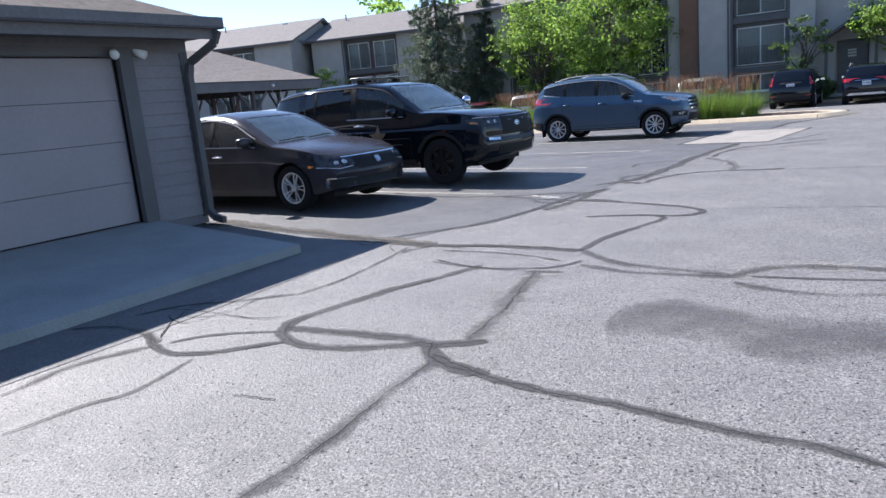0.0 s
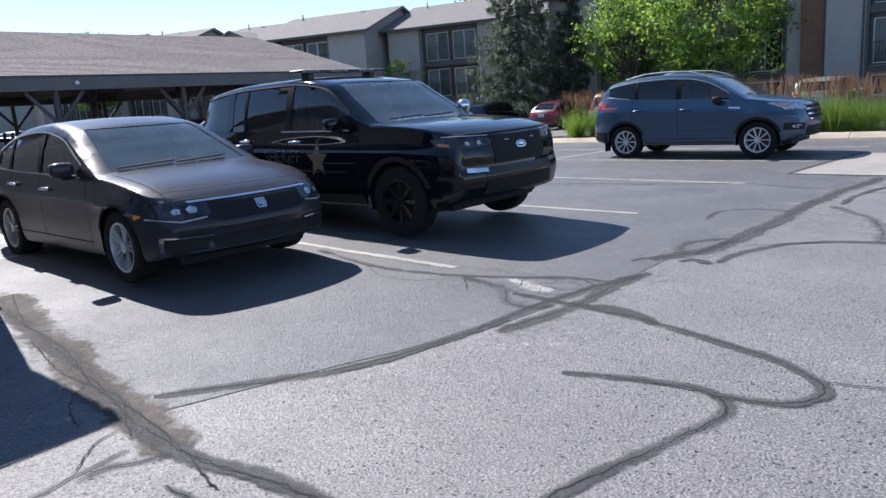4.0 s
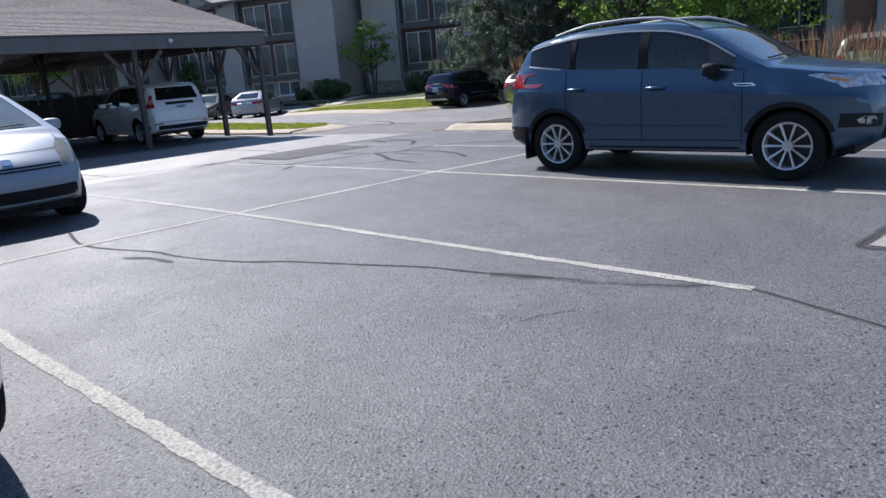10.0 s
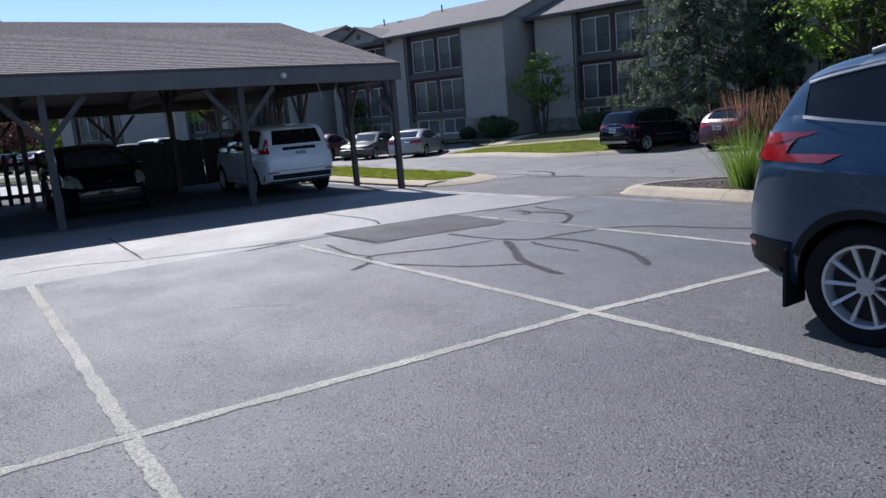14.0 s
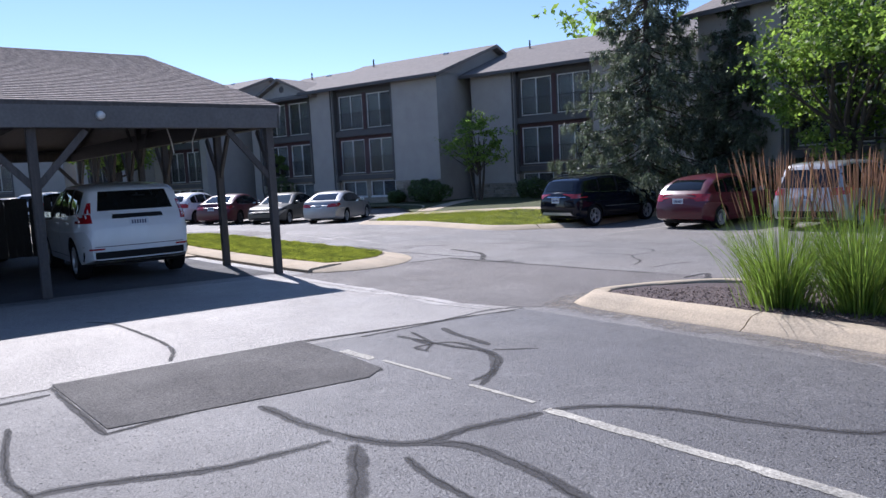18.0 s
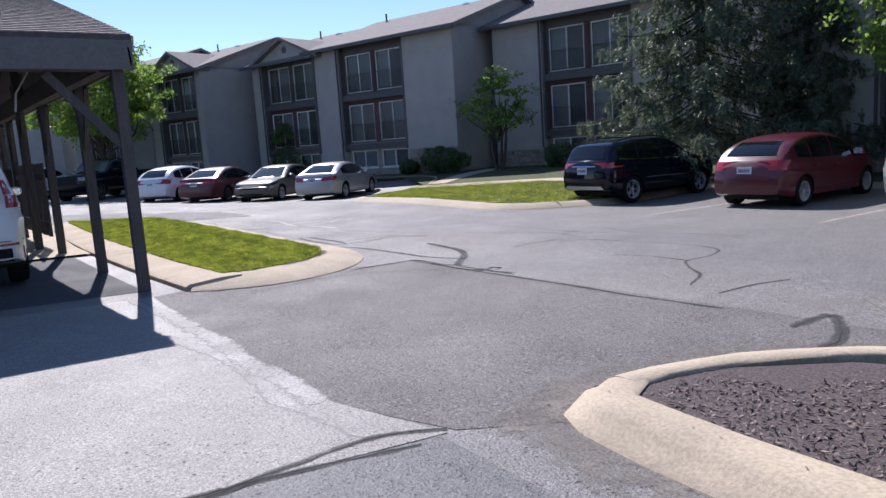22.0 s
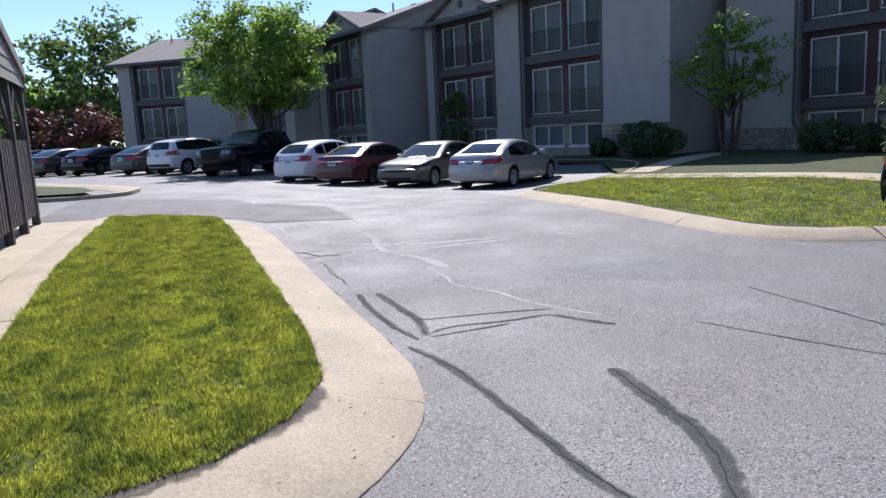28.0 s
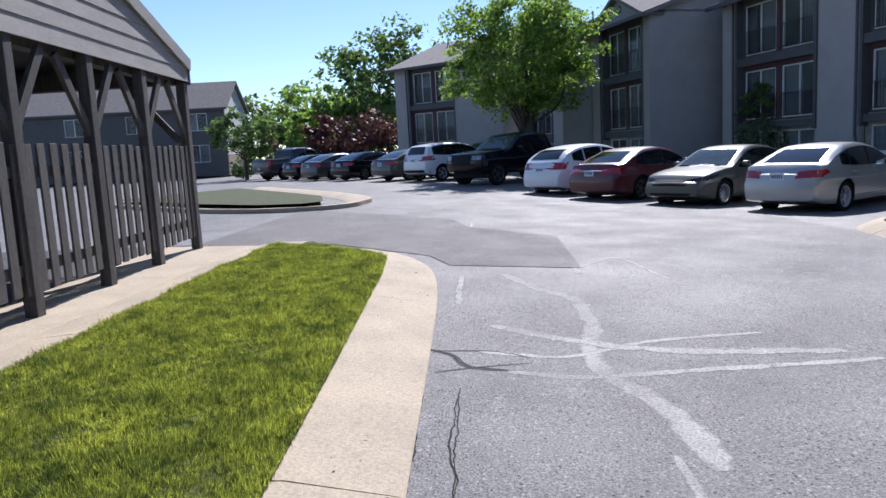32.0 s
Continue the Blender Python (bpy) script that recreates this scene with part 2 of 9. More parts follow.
def worn(name, c1, c2, rough, solid, ragged=0.9, scale=9.0, soft=0.5, top=0.9, detail=4.0, fade=0.6):
    """A thin coat on the paving that thins out and breaks up towards its edges (u runs across it)."""
    m = mat(name, c1, rough, color2=c2, scale=2.4, fine=65, fine_amt=0.4, bump=0.4, spec=0.3)
    t = m.node_tree
    b = t.nodes["Principled BSDF"]
    uv = t.nodes.new("ShaderNodeUVMap").outputs[0]
    sep = t.nodes.new("ShaderNodeSeparateXYZ")
    t.links.new(uv, sep.inputs[0])
    co = t.nodes.new("ShaderNodeTexCoord").outputs["Object"]

    def op(kind, a, c):
        n = t.nodes.new("ShaderNodeMath")
        n.operation = kind
        for i, v in enumerate((a, c)):
            if isinstance(v, float):
                n.inputs[i].default_value = v
            else:
                t.links.new(v, n.inputs[i])
        return n.outputs[0]
    ns = t.nodes.new("ShaderNodeTexNoise")
    ns.inputs["Scale"].default_value, ns.inputs["Detail"].default_value, ns.inputs["Roughness"].default_value = scale, detail, 0.62
    t.links.new(co, ns.inputs["Vector"])
    edge = op("ABSOLUTE", op("SUBTRACT", op("MULTIPLY", sep.outputs[0], 2.0), 1.0), 0.0)
    core = op("SUBTRACT", solid, op("MULTIPLY", op("POWER", edge, 2.2), 1.0))
    v = op("ADD", core, op("MULTIPLY", op("SUBTRACT", ns.outputs["Fac"], 0.5), ragged * 2.6))
    r = t.nodes.new("ShaderNodeMapRange")
    r.inputs[1].default_value, r.inputs[2].default_value, r.inputs[4].default_value = 0.0, soft, top
    t.links.new(v, r.inputs[0])
    thin = t.nodes.new("ShaderNodeTexNoise")
    thin.inputs["Scale"].default_value, thin.inputs["Detail"].default_value = 1.1, 4.0
    t.links.new(co, thin.inputs["Vector"])
    keep = t.nodes.new("ShaderNodeMapRange")
    for i, val in enumerate((0.36, 0.60, fade, 1.0)):
        keep.inputs[i + 1].default_value = val
    t.links.new(thin.outputs["Fac"], keep.inputs[0])
    t.links.new(op("MULTIPLY", r.outputs[0], keep.outputs[0]), b.inputs["Alpha"])
    return m


M_TAR = worn("tar sealant", (0.056, 0.055, 0.056), (0.080, 0.078, 0.078), 0.88, 0.90, 0.8, 9.0, 0.7, 0.9, 6.0, 0.55)
M_TARPALE = worn("worn tar", (0.072, 0.070, 0.071), (0.098, 0.096, 0.095), 0.92, 0.72, 0.9, 5.0, 0.9, 0.75, 6.0, 0.35)
M_CRACK = mat("open crack", (0.014, 0.013, 0.013), 0.95, scale=9)
M_DUST = worn("pale silt", (0.56, 0.535, 0.50), (0.43, 0.41, 0.385), 0.95, 0.88, 0.9, 8.0, 0.6, 0.85)
M_HALO = worn("dusty scuffed asphalt", (0.34, 0.325, 0.30), (0.25, 0.24, 0.225), 0.95, 0.22, 1.15, 9.0, 0.8, 0.8, 10.0)
M_LINE = worn("road paint", (0.47, 0.445, 0.385), (0.34, 0.325, 0.285), 0.8, 0.95, 1.1, 7.0, 0.3, 0.95, 9.0, 0.85)
M_WET = worn("oil darkened asphalt", (0.088, 0.085, 0.086), (0.105, 0.10, 0.10), 0.7, 0.8, 0.8, 2.5, 1.0, 0.75)
M_SOIL = worn("bare soil", (0.14, 0.12, 0.10), (0.085, 0.073, 0.062), 0.95, 0.7, 1.0, 11.0, 0.6, 0.9, 7.0)
M_CONC = mat("concrete", (0.50, 0.41, 0.295), 0.9, color2=(0.39, 0.325, 0.24), scale=1.7, fine=55, fine_amt=0.18, bump=0.35, bump_scale=160)
M_SILT = worn("gutter silt", (0.27, 0.24, 0.205), (0.17, 0.155, 0.14), 0.95, 0.75, 1.0, 9.0, 0.8, 0.85, 7.0)
M_PATCH = mat("concrete patch", (0.30, 0.272, 0.238), 0.9, color2=(0.225, 0.208, 0.188), scale=1.9, fine=70, fine_amt=0.3, bump=0.4)
M_APRON = mat("apron concrete", (0.27, 0.28, 0.27), 0.9, color2=(0.21, 0.22, 0.215), scale=1.3, fine=60, fine_amt=0.15, bump=0.3)
M_MULCH = mat("bark mulch", (0.06, 0.045, 0.045), 0.95, color2=(0.12, 0.09, 0.085), scale=38, fine=90, fine_amt=0.55, bump=0.6, bump_scale=110)
# Turf base kept dark: shade between the grass blades is put into it.
M_LAWN = mat("turf", (0.075, 0.085, 0.028), 0.95, color2=(0.04, 0.05, 0.018), scale=2.2, fine=38, fine_amt=0.45, bump=0.9, bump_scale=60)
M_TAUPE = mat("taupe siding", (0.36, 0.345, 0.325), 0.75, color2=(0.315, 0.30, 0.285), scale=1.2, fine=30, fine_amt=0.06, bump=0.15, bump_scale=30)
M_PALESIDE = mat("pale grey siding", (0.62, 0.63, 0.62), 0.75, color2=(0.55, 0.56, 0.55), scale=1.2, fine=30, fine_amt=0.06, bump=0.15, bump_scale=30)
M_GSIDE = mat("grey lap siding", (0.195, 0.182, 0.19), 0.75, color2=(0.165, 0.155, 0.162), scale=1.2, fine=30, fine_amt=0.08, bump=0.15, bump_scale=30)
M_SIGNRED = mat("sign red", (0.30, 0.02, 0.02), 0.5)
M_TRIM = mat("dark trim paint", (0.085, 0.083, 0.085), 0.6, color2=(0.07, 0.068, 0.07), scale=2, fine=40, fine_amt=0.1)
M_BURG = mat("burgundy siding", (0.075, 0.036, 0.040), 0.75, color2=(0.062, 0.031, 0.035), scale=2, fine=30, fine_amt=0.1)
M_RUST = mat("rust brown panel", (0.20, 0.105, 0.07), 0.75, color2=(0.17, 0.09, 0.06), scale=2, fine=30, fine_amt=0.1)
M_STONE = mat("field stone", (0.33, 0.29, 0.23), 0.9, color2=(0.21, 0.185, 0.155), scale=3.5, fine=20, fine_amt=0.25, bump=0.6, bump_scale=14, rand=0.25)
M_ROOF = mat("asphalt shingle", (0.215, 0.19, 0.175), 0.95, color2=(0.16, 0.145, 0.135), scale=3.5, fine=14, fine_amt=0.22, bump=0.6, bump_scale=60)
M_WHITE = mat("white frame", (0.72, 0.72, 0.70), 0.5, scale=4, fine_amt=0.05)
M_BLIND = mat("pale blinds", (0.46, 0.45, 0.43), 0.8, color2=(0.34, 0.34, 0.33), scale=9, fine=40, fine_amt=0.15, stretch=(8, 8, 0.4))
# Near-black sheets and slabs: the shade of the rooms is put into the colour.
M_DARKROOM = mat("interior shade", (0.045, 0.045, 0.05), 0.9, color2=(0.03, 0.03, 0.033), scale=2)
M_IRON = mat("black railing", (0.02, 0.02, 0.022), 0.45)
M_WOOD = mat("stained timber", (0.098, 0.088, 0.085), 0.8, color2=(0.062, 0.056, 0.054), scale=3.0, fine=30, fine_amt=0.3, bump=0.4, bump_scale=40, stretch=(7, 7, 0.8), rand=0.15)
# Same timber as M_WOOD, coloured darker for the backlit shade inside the carport.
M_SHADEWOOD = mat("shade toned timber", (0.045, 0.040, 0.038), 0.85, color2=(0.03, 0.027, 0.026), scale=3.0, fine=30, fine_amt=0.3, bump=0.4, bump_scale=40, stretch=(7, 7, 0.8), rand=0.15)
M_GABLE = mat("painted lap siding", (0.34, 0.315, 0.295), 0.75, color2=(0.29, 0.27, 0.25), scale=2, fine=20, fine_amt=0.1, bump=0.2, stretch=(1, 5, 5), rand=0.06)
M_FASCIA = mat("fascia paint", (0.13, 0.125, 0.125), 0.65, color2=(0.105, 0.10, 0.10), scale=2, fine=25, fine_amt=0.12)
M_GDOOR = mat("garage door paint", (0.27, 0.24, 0.245), 0.6, color2=(0.245, 0.22, 0.225), scale=1.2, fine=20, fine_amt=0.04, bump=0.1, bump_scale=60)
M_BARK = mat("bark", (0.085, 0.065, 0.05), 0.95, color2=(0.05, 0.04, 0.032), scale=8, fine=40, fine_amt=0.35, bump=0.9, bump_scale=30, stretch=(3, 3, 0.6))


def leafmat(name, c1, c2, through_=0.35, broad=0.9, fine=7.0, vary=0.3, spread=0.45):
    m = mat(name, c1, 0.55, color2=c2, scale=broad, fine=fine, fine_amt=vary)
    t = m.node_tree
    b = t.nodes["Principled BSDF"]
    tr = t.nodes.new("ShaderNodeBsdfTranslucent")
    add = t.nodes.new("ShaderNodeMixShader")
    add.inputs[0].default_value = through_
    # every leaf has its own tone
    isle = t.nodes.new("ShaderNodeNewGeometry").outputs["Random Per Island"]
    tone = t.nodes.new("ShaderNodeMapRange")
    tone.inputs[3].default_value, tone.inputs[4].default_value = 1.0 - spread, 1.0 + spread
    t.links.new(isle, tone.inputs[0])
    mul = t.nodes.new("ShaderNodeMix")
    mul.data_type, mul.blend_type = "RGBA", "MULTIPLY"
    mul.inputs[0].default_value = 1.0
    t.links.new(b.inputs["Base Color"].links[0].from_socket, mul.inputs[6])
    t.links.new(tone.outputs[0], mul.inputs[7])
    t.links.new(mul.outputs[2], b.inputs["Base Color"])
    # light through the leaf keeps the leaf's tone
    lit = t.nodes.new("ShaderNodeMix")
    lit.data_type, lit.blend_type = "RGBA", "MULTIPLY"
    lit.inputs[0].default_value, lit.inputs[7].default_value = 1.0, (1.9, 1.9, 1.5, 1)
    t.links.new(mul.outputs[2], lit.inputs[6])
    t.links.new(lit.outputs[2], tr.inputs[0])
    t.links.new(b.outputs[0], add.inputs[1])
    t.links.new(tr.outputs[0], add.inputs[2])
    t.links.new(add.outputs[0], t.nodes["Material Output"].inputs[0])
    return m


M_BLADE = leafmat("grass blades", (0.32, 0.345, 0.056), (0.065, 0.098, 0.022), 0.36, 4.0, 34.0, 0.8, 0.65)
M_LEAF = leafmat("bright leaves", (0.18, 0.26, 0.055), (0.09, 0.155, 0.035), 0.55)
M_LEAF2 = leafmat("deep leaves", (0.10, 0.16, 0.045), (0.055, 0.095, 0.028), 0.45)
M_NEEDLE = leafmat("spruce needles", (0.115, 0.14, 0.098), (0.06, 0.083, 0.06), 0.3)
M_SHRUB = leafmat("shrub leaves", (0.06, 0.10, 0.03), (0.035, 0.065, 0.02), 0.3)
M_PLUM = leafmat("plum leaves", (0.085, 0.030, 0.028), (0.05, 0.022, 0.02), 0.3)
M_REED = leafmat("reed blades", (0.185, 0.26, 0.05), (0.10, 0.17, 0.03), 0.35)
M_PLUME = leafmat("seed plumes", (0.26, 0.16, 0.115), (0.17, 0.085, 0.065), 0.35)
M_CHIP = mat("bark chip", (0.10, 0.072, 0.068), 0.9, color2=(0.27, 0.21, 0.185), scale=30, fine=60, fine_amt=0.4)
M_GLASS = mat("window glass", (0.03, 0.035, 0.045), 0.04, spec=0.8, scale=0.5, fine_amt=0.0)


@functools.lru_cache(maxsize=None)
def gz_node(i, j):
    crown = 0.14 * math.exp(-((i + 11.0) / 4.6) ** 2 - ((j - 9.5) / 8.0) ** 2)
    drain = 0.16 * math.exp(-((i + 22.1) / 6.6) ** 2 - ((j - 26.8) / 4.8) ** 2)
    hollow = 0.46 * math.exp(-((i + 41.0) / 13.0) ** 2 - ((j - 35.5) / (8.0 if j < 35.5 else 3.4)) ** 2)
    fall = 0.24 * min(1.0, max(0.0, (j - 28.5) / 6.5)) * min(1.0, max(0.0, (i + 29.0) / 5.0))
    return -0.045 + crown - drain - hollow - fall


def gz(x, y):
    """Height of the paving: a low crown under the bays, a shallow dip where the drive drains a hollow before the far row and a fall to the north bays, flat within each metre."""
    i, j = math.floor(x), math.floor(y)
    u, v = x - i, y - j
    a, b, c, d = gz_node(i, j), gz_node(i + 1, j), gz_node(i, j + 1), gz_node(i + 1, j + 1)
    return a * (1 - u) * (1 - v) + b * u * (1 - v) + c * (1 - u) * v + d * u * v


# ---- mesh helpers ----
def smooth_by_angle(bm, deg=35):
    lim = radians(deg)
    for f in bm.faces:
        f.smooth = True
    for e in bm.edges:
        e.smooth = len(e.link_faces) == 2 and e.calc_face_angle(4) < lim


def part(name, bm, material, parent=None, label="", m=None, soft=None):
    if soft:
        smooth_by_angle(bm, soft)
    me = bpy.data.meshes.new(name)
    bm.to_mesh(me)
    bm.free()
    me.materials.append(material)
    ob = new(name, me)
    ob.parent = parent
    if m is not None:
        ob.matrix_basis = m
    if label:
        ob["label"] = label
    return ob


def share(name, me, parent, m):
    ob = new(name, me)
    ob.parent = parent
    ob.matrix_basis = m
    return ob


def empty(name, m, label, category, group="", kind=""):
    ob = new(name)
    ob.empty_display_size = 0.2
    ob.matrix_basis = m
    return tagged(ob, label, category, group, kind)


def box(bm, x0, y0, z0, x1, y1, z1, m=None):
    vs = [bm.verts.new((x, y, z)) for z in (z0, z1) for x, y in ((x0, y0), (x1, y0), (x1, y1), (x0, y1))]
    for f in ((3, 2, 1, 0), (4, 5, 6, 7), (0, 1, 5, 4), (1, 2, 6, 5), (2, 3, 7, 6), (3, 0, 4, 7)):
        bm.faces.new([vs[i] for i in f])
    if m is not None:
        bmesh.ops.transform(bm, matrix=m, verts=vs)
    return vs


def boxed(*dims, m=None, bevel=0.0):
    bm = bmesh.new()
    box(bm, *dims, m=m)
    if bevel:
        bmesh.ops.bevel(bm, geom=bm.edges[:], offset=bevel, segments=3 if bevel >= 0.03 else 1, affect="EDGES")
    return bm


def rod(bm, a, b, r0, r1=None, n=8, caps=True):
    a, b = Vector(a), Vector(b)
    r1 = r0 if r1 is None else r1
    q = (b - a).to_track_quat("Z", "Y")
    rings = []
    for p, r in ((a, r0), (b, r1)):
        rings.append([bm.verts.new(p + q @ Vector((r * math.cos(6.28319 * i / n), r * math.sin(6.28319 * i / n), 0))) for i in range(n)])
    for i in range(n):
        bm.faces.new((rings[0][i], rings[0][(i + 1) % n], rings[1][(i + 1) % n], rings[1][i]))
    if caps:
        bm.faces.new(rings[0][::-1])
        bm.faces.new(rings[1])


def beam(bm, a, b, w, h):
    """A squared timber from a to b, w wide and h deep."""
    a, b = Vector(a), Vector(b)
    d = b - a
    z = Vector((0, 0, 1)) if abs(d.normalized().z) < 0.95 else Vector((0, 1, 0))
    s = d.cross(z).normalized()
    t = s.cross(d).normalized()
    m = Matrix((s, d.normalized(), t)).transposed().to_4x4()
    m.translation = a
    box(bm, -w / 2, 0, -h / 2, w / 2, d.length, h / 2, m=m)


def spline(pts, step=0.25):
    """Catmull-Rom points through 2D or 3D points."""
    ps = [Vector(p) for p in pts]
    ps = [ps[0] * 2 - ps[1]] + ps + [ps[-1] * 2 - ps[-2]]
    out = []
    for i in range(1, len(ps) - 2):
        a, b, c, d = ps[i - 1:i + 3]
        n = max(1, int((c - b).length / step))
        for k in range(n):
            t = k / n
            out.append(0.5 * ((2 * b) + (c - a) * t + (2 * a - 5 * b + 4 * c - d) * t * t + (3 * b - a - 3 * c + d) * t ** 3))
    out.append(ps[-2])
    return out


def sheet_bm(poly, h, cell=1.0, jitter=0.0, thick=0.0):
    """A flat outline laid on the paving, h above it, cut into cells so that it follows the ground."""
    bm = bmesh.new()
    ring = [bm.verts.new((p[0], p[1], 0)) for p in poly]
    bm.faces.new(ring)
    xs, ys = [p[0] for p in poly], [p[1] for p in poly]
    for ax, vals in ((0, xs), (1, ys)):
        k = math.floor(min(vals) / cell) * cell + cell
        while k < max(vals):
            co, no = [0, 0, 0], [0, 0, 0]
            co[ax], no[ax] = k, 1
            bmesh.ops.bisect_plane(bm, geom=bm.faces[:] + bm.edges[:] + bm.verts[:], plane_co=co, plane_no=no)
            k += cell
    bmesh.ops.triangulate(bm, faces=bm.faces[:])
    bmesh.ops.recalc_face_normals(bm, faces=bm.faces[:])
    for f in bm.faces:
        if f.normal.z < 0:
            f.normal_flip()
    for v in bm.verts:
        v.co.z = gz(v.co.x, v.co.y) + h
    return bm


def sheet(name, poly, h, material, label="", parent=None):
    ob = part(name, sheet_bm(poly, h), material, parent)
    if parent is None:
        tagged(ob, label, "ground", kind="structure")
    return ob


def strip_bm(pts, width, h, wobble=0.25, step=0.12, ends=True, jag=0.0):
    """A thin ribbon along a line on the paving, with slowly wandering edges; u runs across it."""
    rnd = random.Random(int(1000 * (pts[0][0] * 7 + pts[0][1] * 13)))
    line = spline([(p[0], p[1]) for p in pts], step)
    bm = bmesh.new()
    uv = bm.loops.layers.uv.new("UVMap")
    prev = None
    n = len(line)
    ph = [rnd.uniform(0, 6.28) for _ in range(6)]
    run = drift = 0.0
    for i, p in enumerate(line):
        d = (line[min(i + 1, n - 1)] - line[max(i - 1, 0)]).normalized()
        s = Vector((-d.y, d.x))
        run += (line[i] - line[i - 1]).length if i else 0.0
        taper = min(1.0, 0.55 + i * step * 6, 0.55 + (n - 1 - i) * step * 6) if ends else 1.0
        wl = width / 2 * taper * (1 + wobble * (math.sin(run * 6.1 + ph[0]) * 0.6 + math.sin(run * 17 + ph[1]) * 0.4))
        wr = width / 2 * taper * (1 + wobble * (math.sin(run * 7.3 + ph[2]) * 0.6 + math.sin(run * 15 + ph[3]) * 0.4))
        off = s * width * wobble * 0.5 * math.sin(run * 4.2 + ph[4])
        if jag:
            drift = drift * 0.72 + rnd.uniform(-1, 1) * jag
            off = s * drift
        row = []
        for q in (p + off + s * wl, p + off - s * wr):
            row.append(bm.verts.new((q.x, q.y, gz(q.x, q.y) + h)))
        if prev:
            f = bm.faces.new((prev[0], prev[1], row[1], row[0]))
            for lp, u in zip(f.loops, (0.0, 1.0, 1.0, 0.0)):
                lp[uv].uv = (u, run)
        prev = row
    for f in bm.faces:
        f.normal_update()
        if f.normal.z < 0:
            f.normal_flip()
    return bm

# ---- ground and paving ----
def build_ground():
    bm = bmesh.new()
    xs = [-1500, -300, -120] + list(range(-60, 21, 1)) + [60, 300, 1500]
    ys = [-1500, -300, -60] + list(range(-15, 61, 1)) + [120, 300, 1500]
    grid = [[bm.verts.new((x, y, gz(x, y))) for y in ys] for x in xs]
    for i in range(len(xs) - 1):
        for j in range(len(ys) - 1):
            bm.faces.new((grid[i][j], grid[i + 1][j], grid[i + 1][j + 1], grid[i][j + 1]))
    return part("ground", bm, M_LANE, soft=60)


tagged(build_ground(), "weathered grey asphalt drive with stains and stone chips", "ground", kind="structure")
sheet("parking_bays", [(-15.2, -12), (-4.7, -12), (-4.5, 3.3), (-4.6, 5.9), (-4.2, 7.1), (-3.85, 8.0), (-3.62, 9.8), (-3.62, 10.5), (-3.42, 11.2), (-3.3, 12.5), (-3.18, 14.8), (-2.97, 16.3), (-2.5, 18.5), (-2.89, 20.4), (-2.65, 22.0), (-2.3, 22.9), (-14.9, 23.3), (-15.3, 18.9)], 0.004, M_STALL, "dark sealed asphalt of the parking bays")
sheet("road", [(-60, 32.9), (-60, 18), (-38, 18), (-34.5, 24), (-33.5, 25.5), (-30, 26.1), (-22.5, 26.2), (-20.9, 25.6), (-20.42, 25.6), (-20.28, 26.05), (-20.25, 26.63), (-18.9, 26.57), (-16.1, 26.49), (-12.5, 26.4), (-4, 26.3), (20, 26.3), (20, 36), (-24, 36), (-24, 32.2), (-34, 32.8)], 0.004, M_ROAD, "pale worn asphalt road past the parking bays")
sheet("junction", [(-20.4, 23.25), (-17.5, 23.1), (-15.7, 23.12), (-14.9, 23.4), (-14.3, 24.3), (-12.4, 25.8), (-4, 26.0), (-4, 26.3), (-12.5, 26.4), (-16.1, 26.49), (-18.9, 26.57), (-20.25, 26.63), (-20.28, 26.05), (-20.42, 25.6), (-20.9, 24.6)], 0.003, M_JUNC, "brown grey coarse asphalt between the two islands")
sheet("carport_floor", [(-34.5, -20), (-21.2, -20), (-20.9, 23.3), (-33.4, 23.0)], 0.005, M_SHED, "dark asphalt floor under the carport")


def line_mark(x0, y0, x1, y1, w=0.095):
    d = (Vector((x1, y1)) - Vector((x0, y0)))
    n = max(2, int(d.length / 1.2))
    pts = [(x0 + d.x * i / n, y0 + d.y * i / n) for i in range(n + 1)]
    bm = strip_bm(pts, w, 0.008, wobble=0.05, step=0.15, ends=False)
    return tagged(part("parking_line", bm, M_LINE), "worn white painted parking line on dark asphalt", "road marking", "parking bay lines")


for x0, y0, x1, y1 in ((-14.59, 9.45, -9.82, 9.32), (-9.72, 9.31, -5.10, 9.27), (-14.57, 12.34, -4.86, 12.38), (-15.07, 15.15, -9.87, 15.21), (-9.77, 15.21, -4.56, 15.31), (-14.75, 18.13, -4.34, 18.41), (-12.30, 20.95, -4.02, 21.2), (-14.66, 20.92, -14.21, 20.93), (-9.79, 5.79, -9.82, 15.21), (-9.82, 15.21, -9.78, 18.27), (-9.78, 18.27, -9.52, 20.99)):
    line_mark(x0, y0, x1, y1)
for x0, y0, x1, y1 in ((-14.1, 20.96, -13.25, 20.98), (-13.05, 20.98, -12.45, 21.0)):
    line_mark(x0, y0, x1, y1, 0.045)
for x in (-21.45, -18.1, -15.1, -12.0, -6.6, -3.4):
    line_mark(x + 0.35, 32.4, x, 37.2)

# ---- kerbs ----
KERB = [(-0.13, -0.01), (-0.12, 0.012), (-0.05, 0.04), (0.0, 0.085), (0.05, 0.112), (0.12, 0.122), (0.22, 0.126), (0.24, 0.11), (0.24, -0.02)]


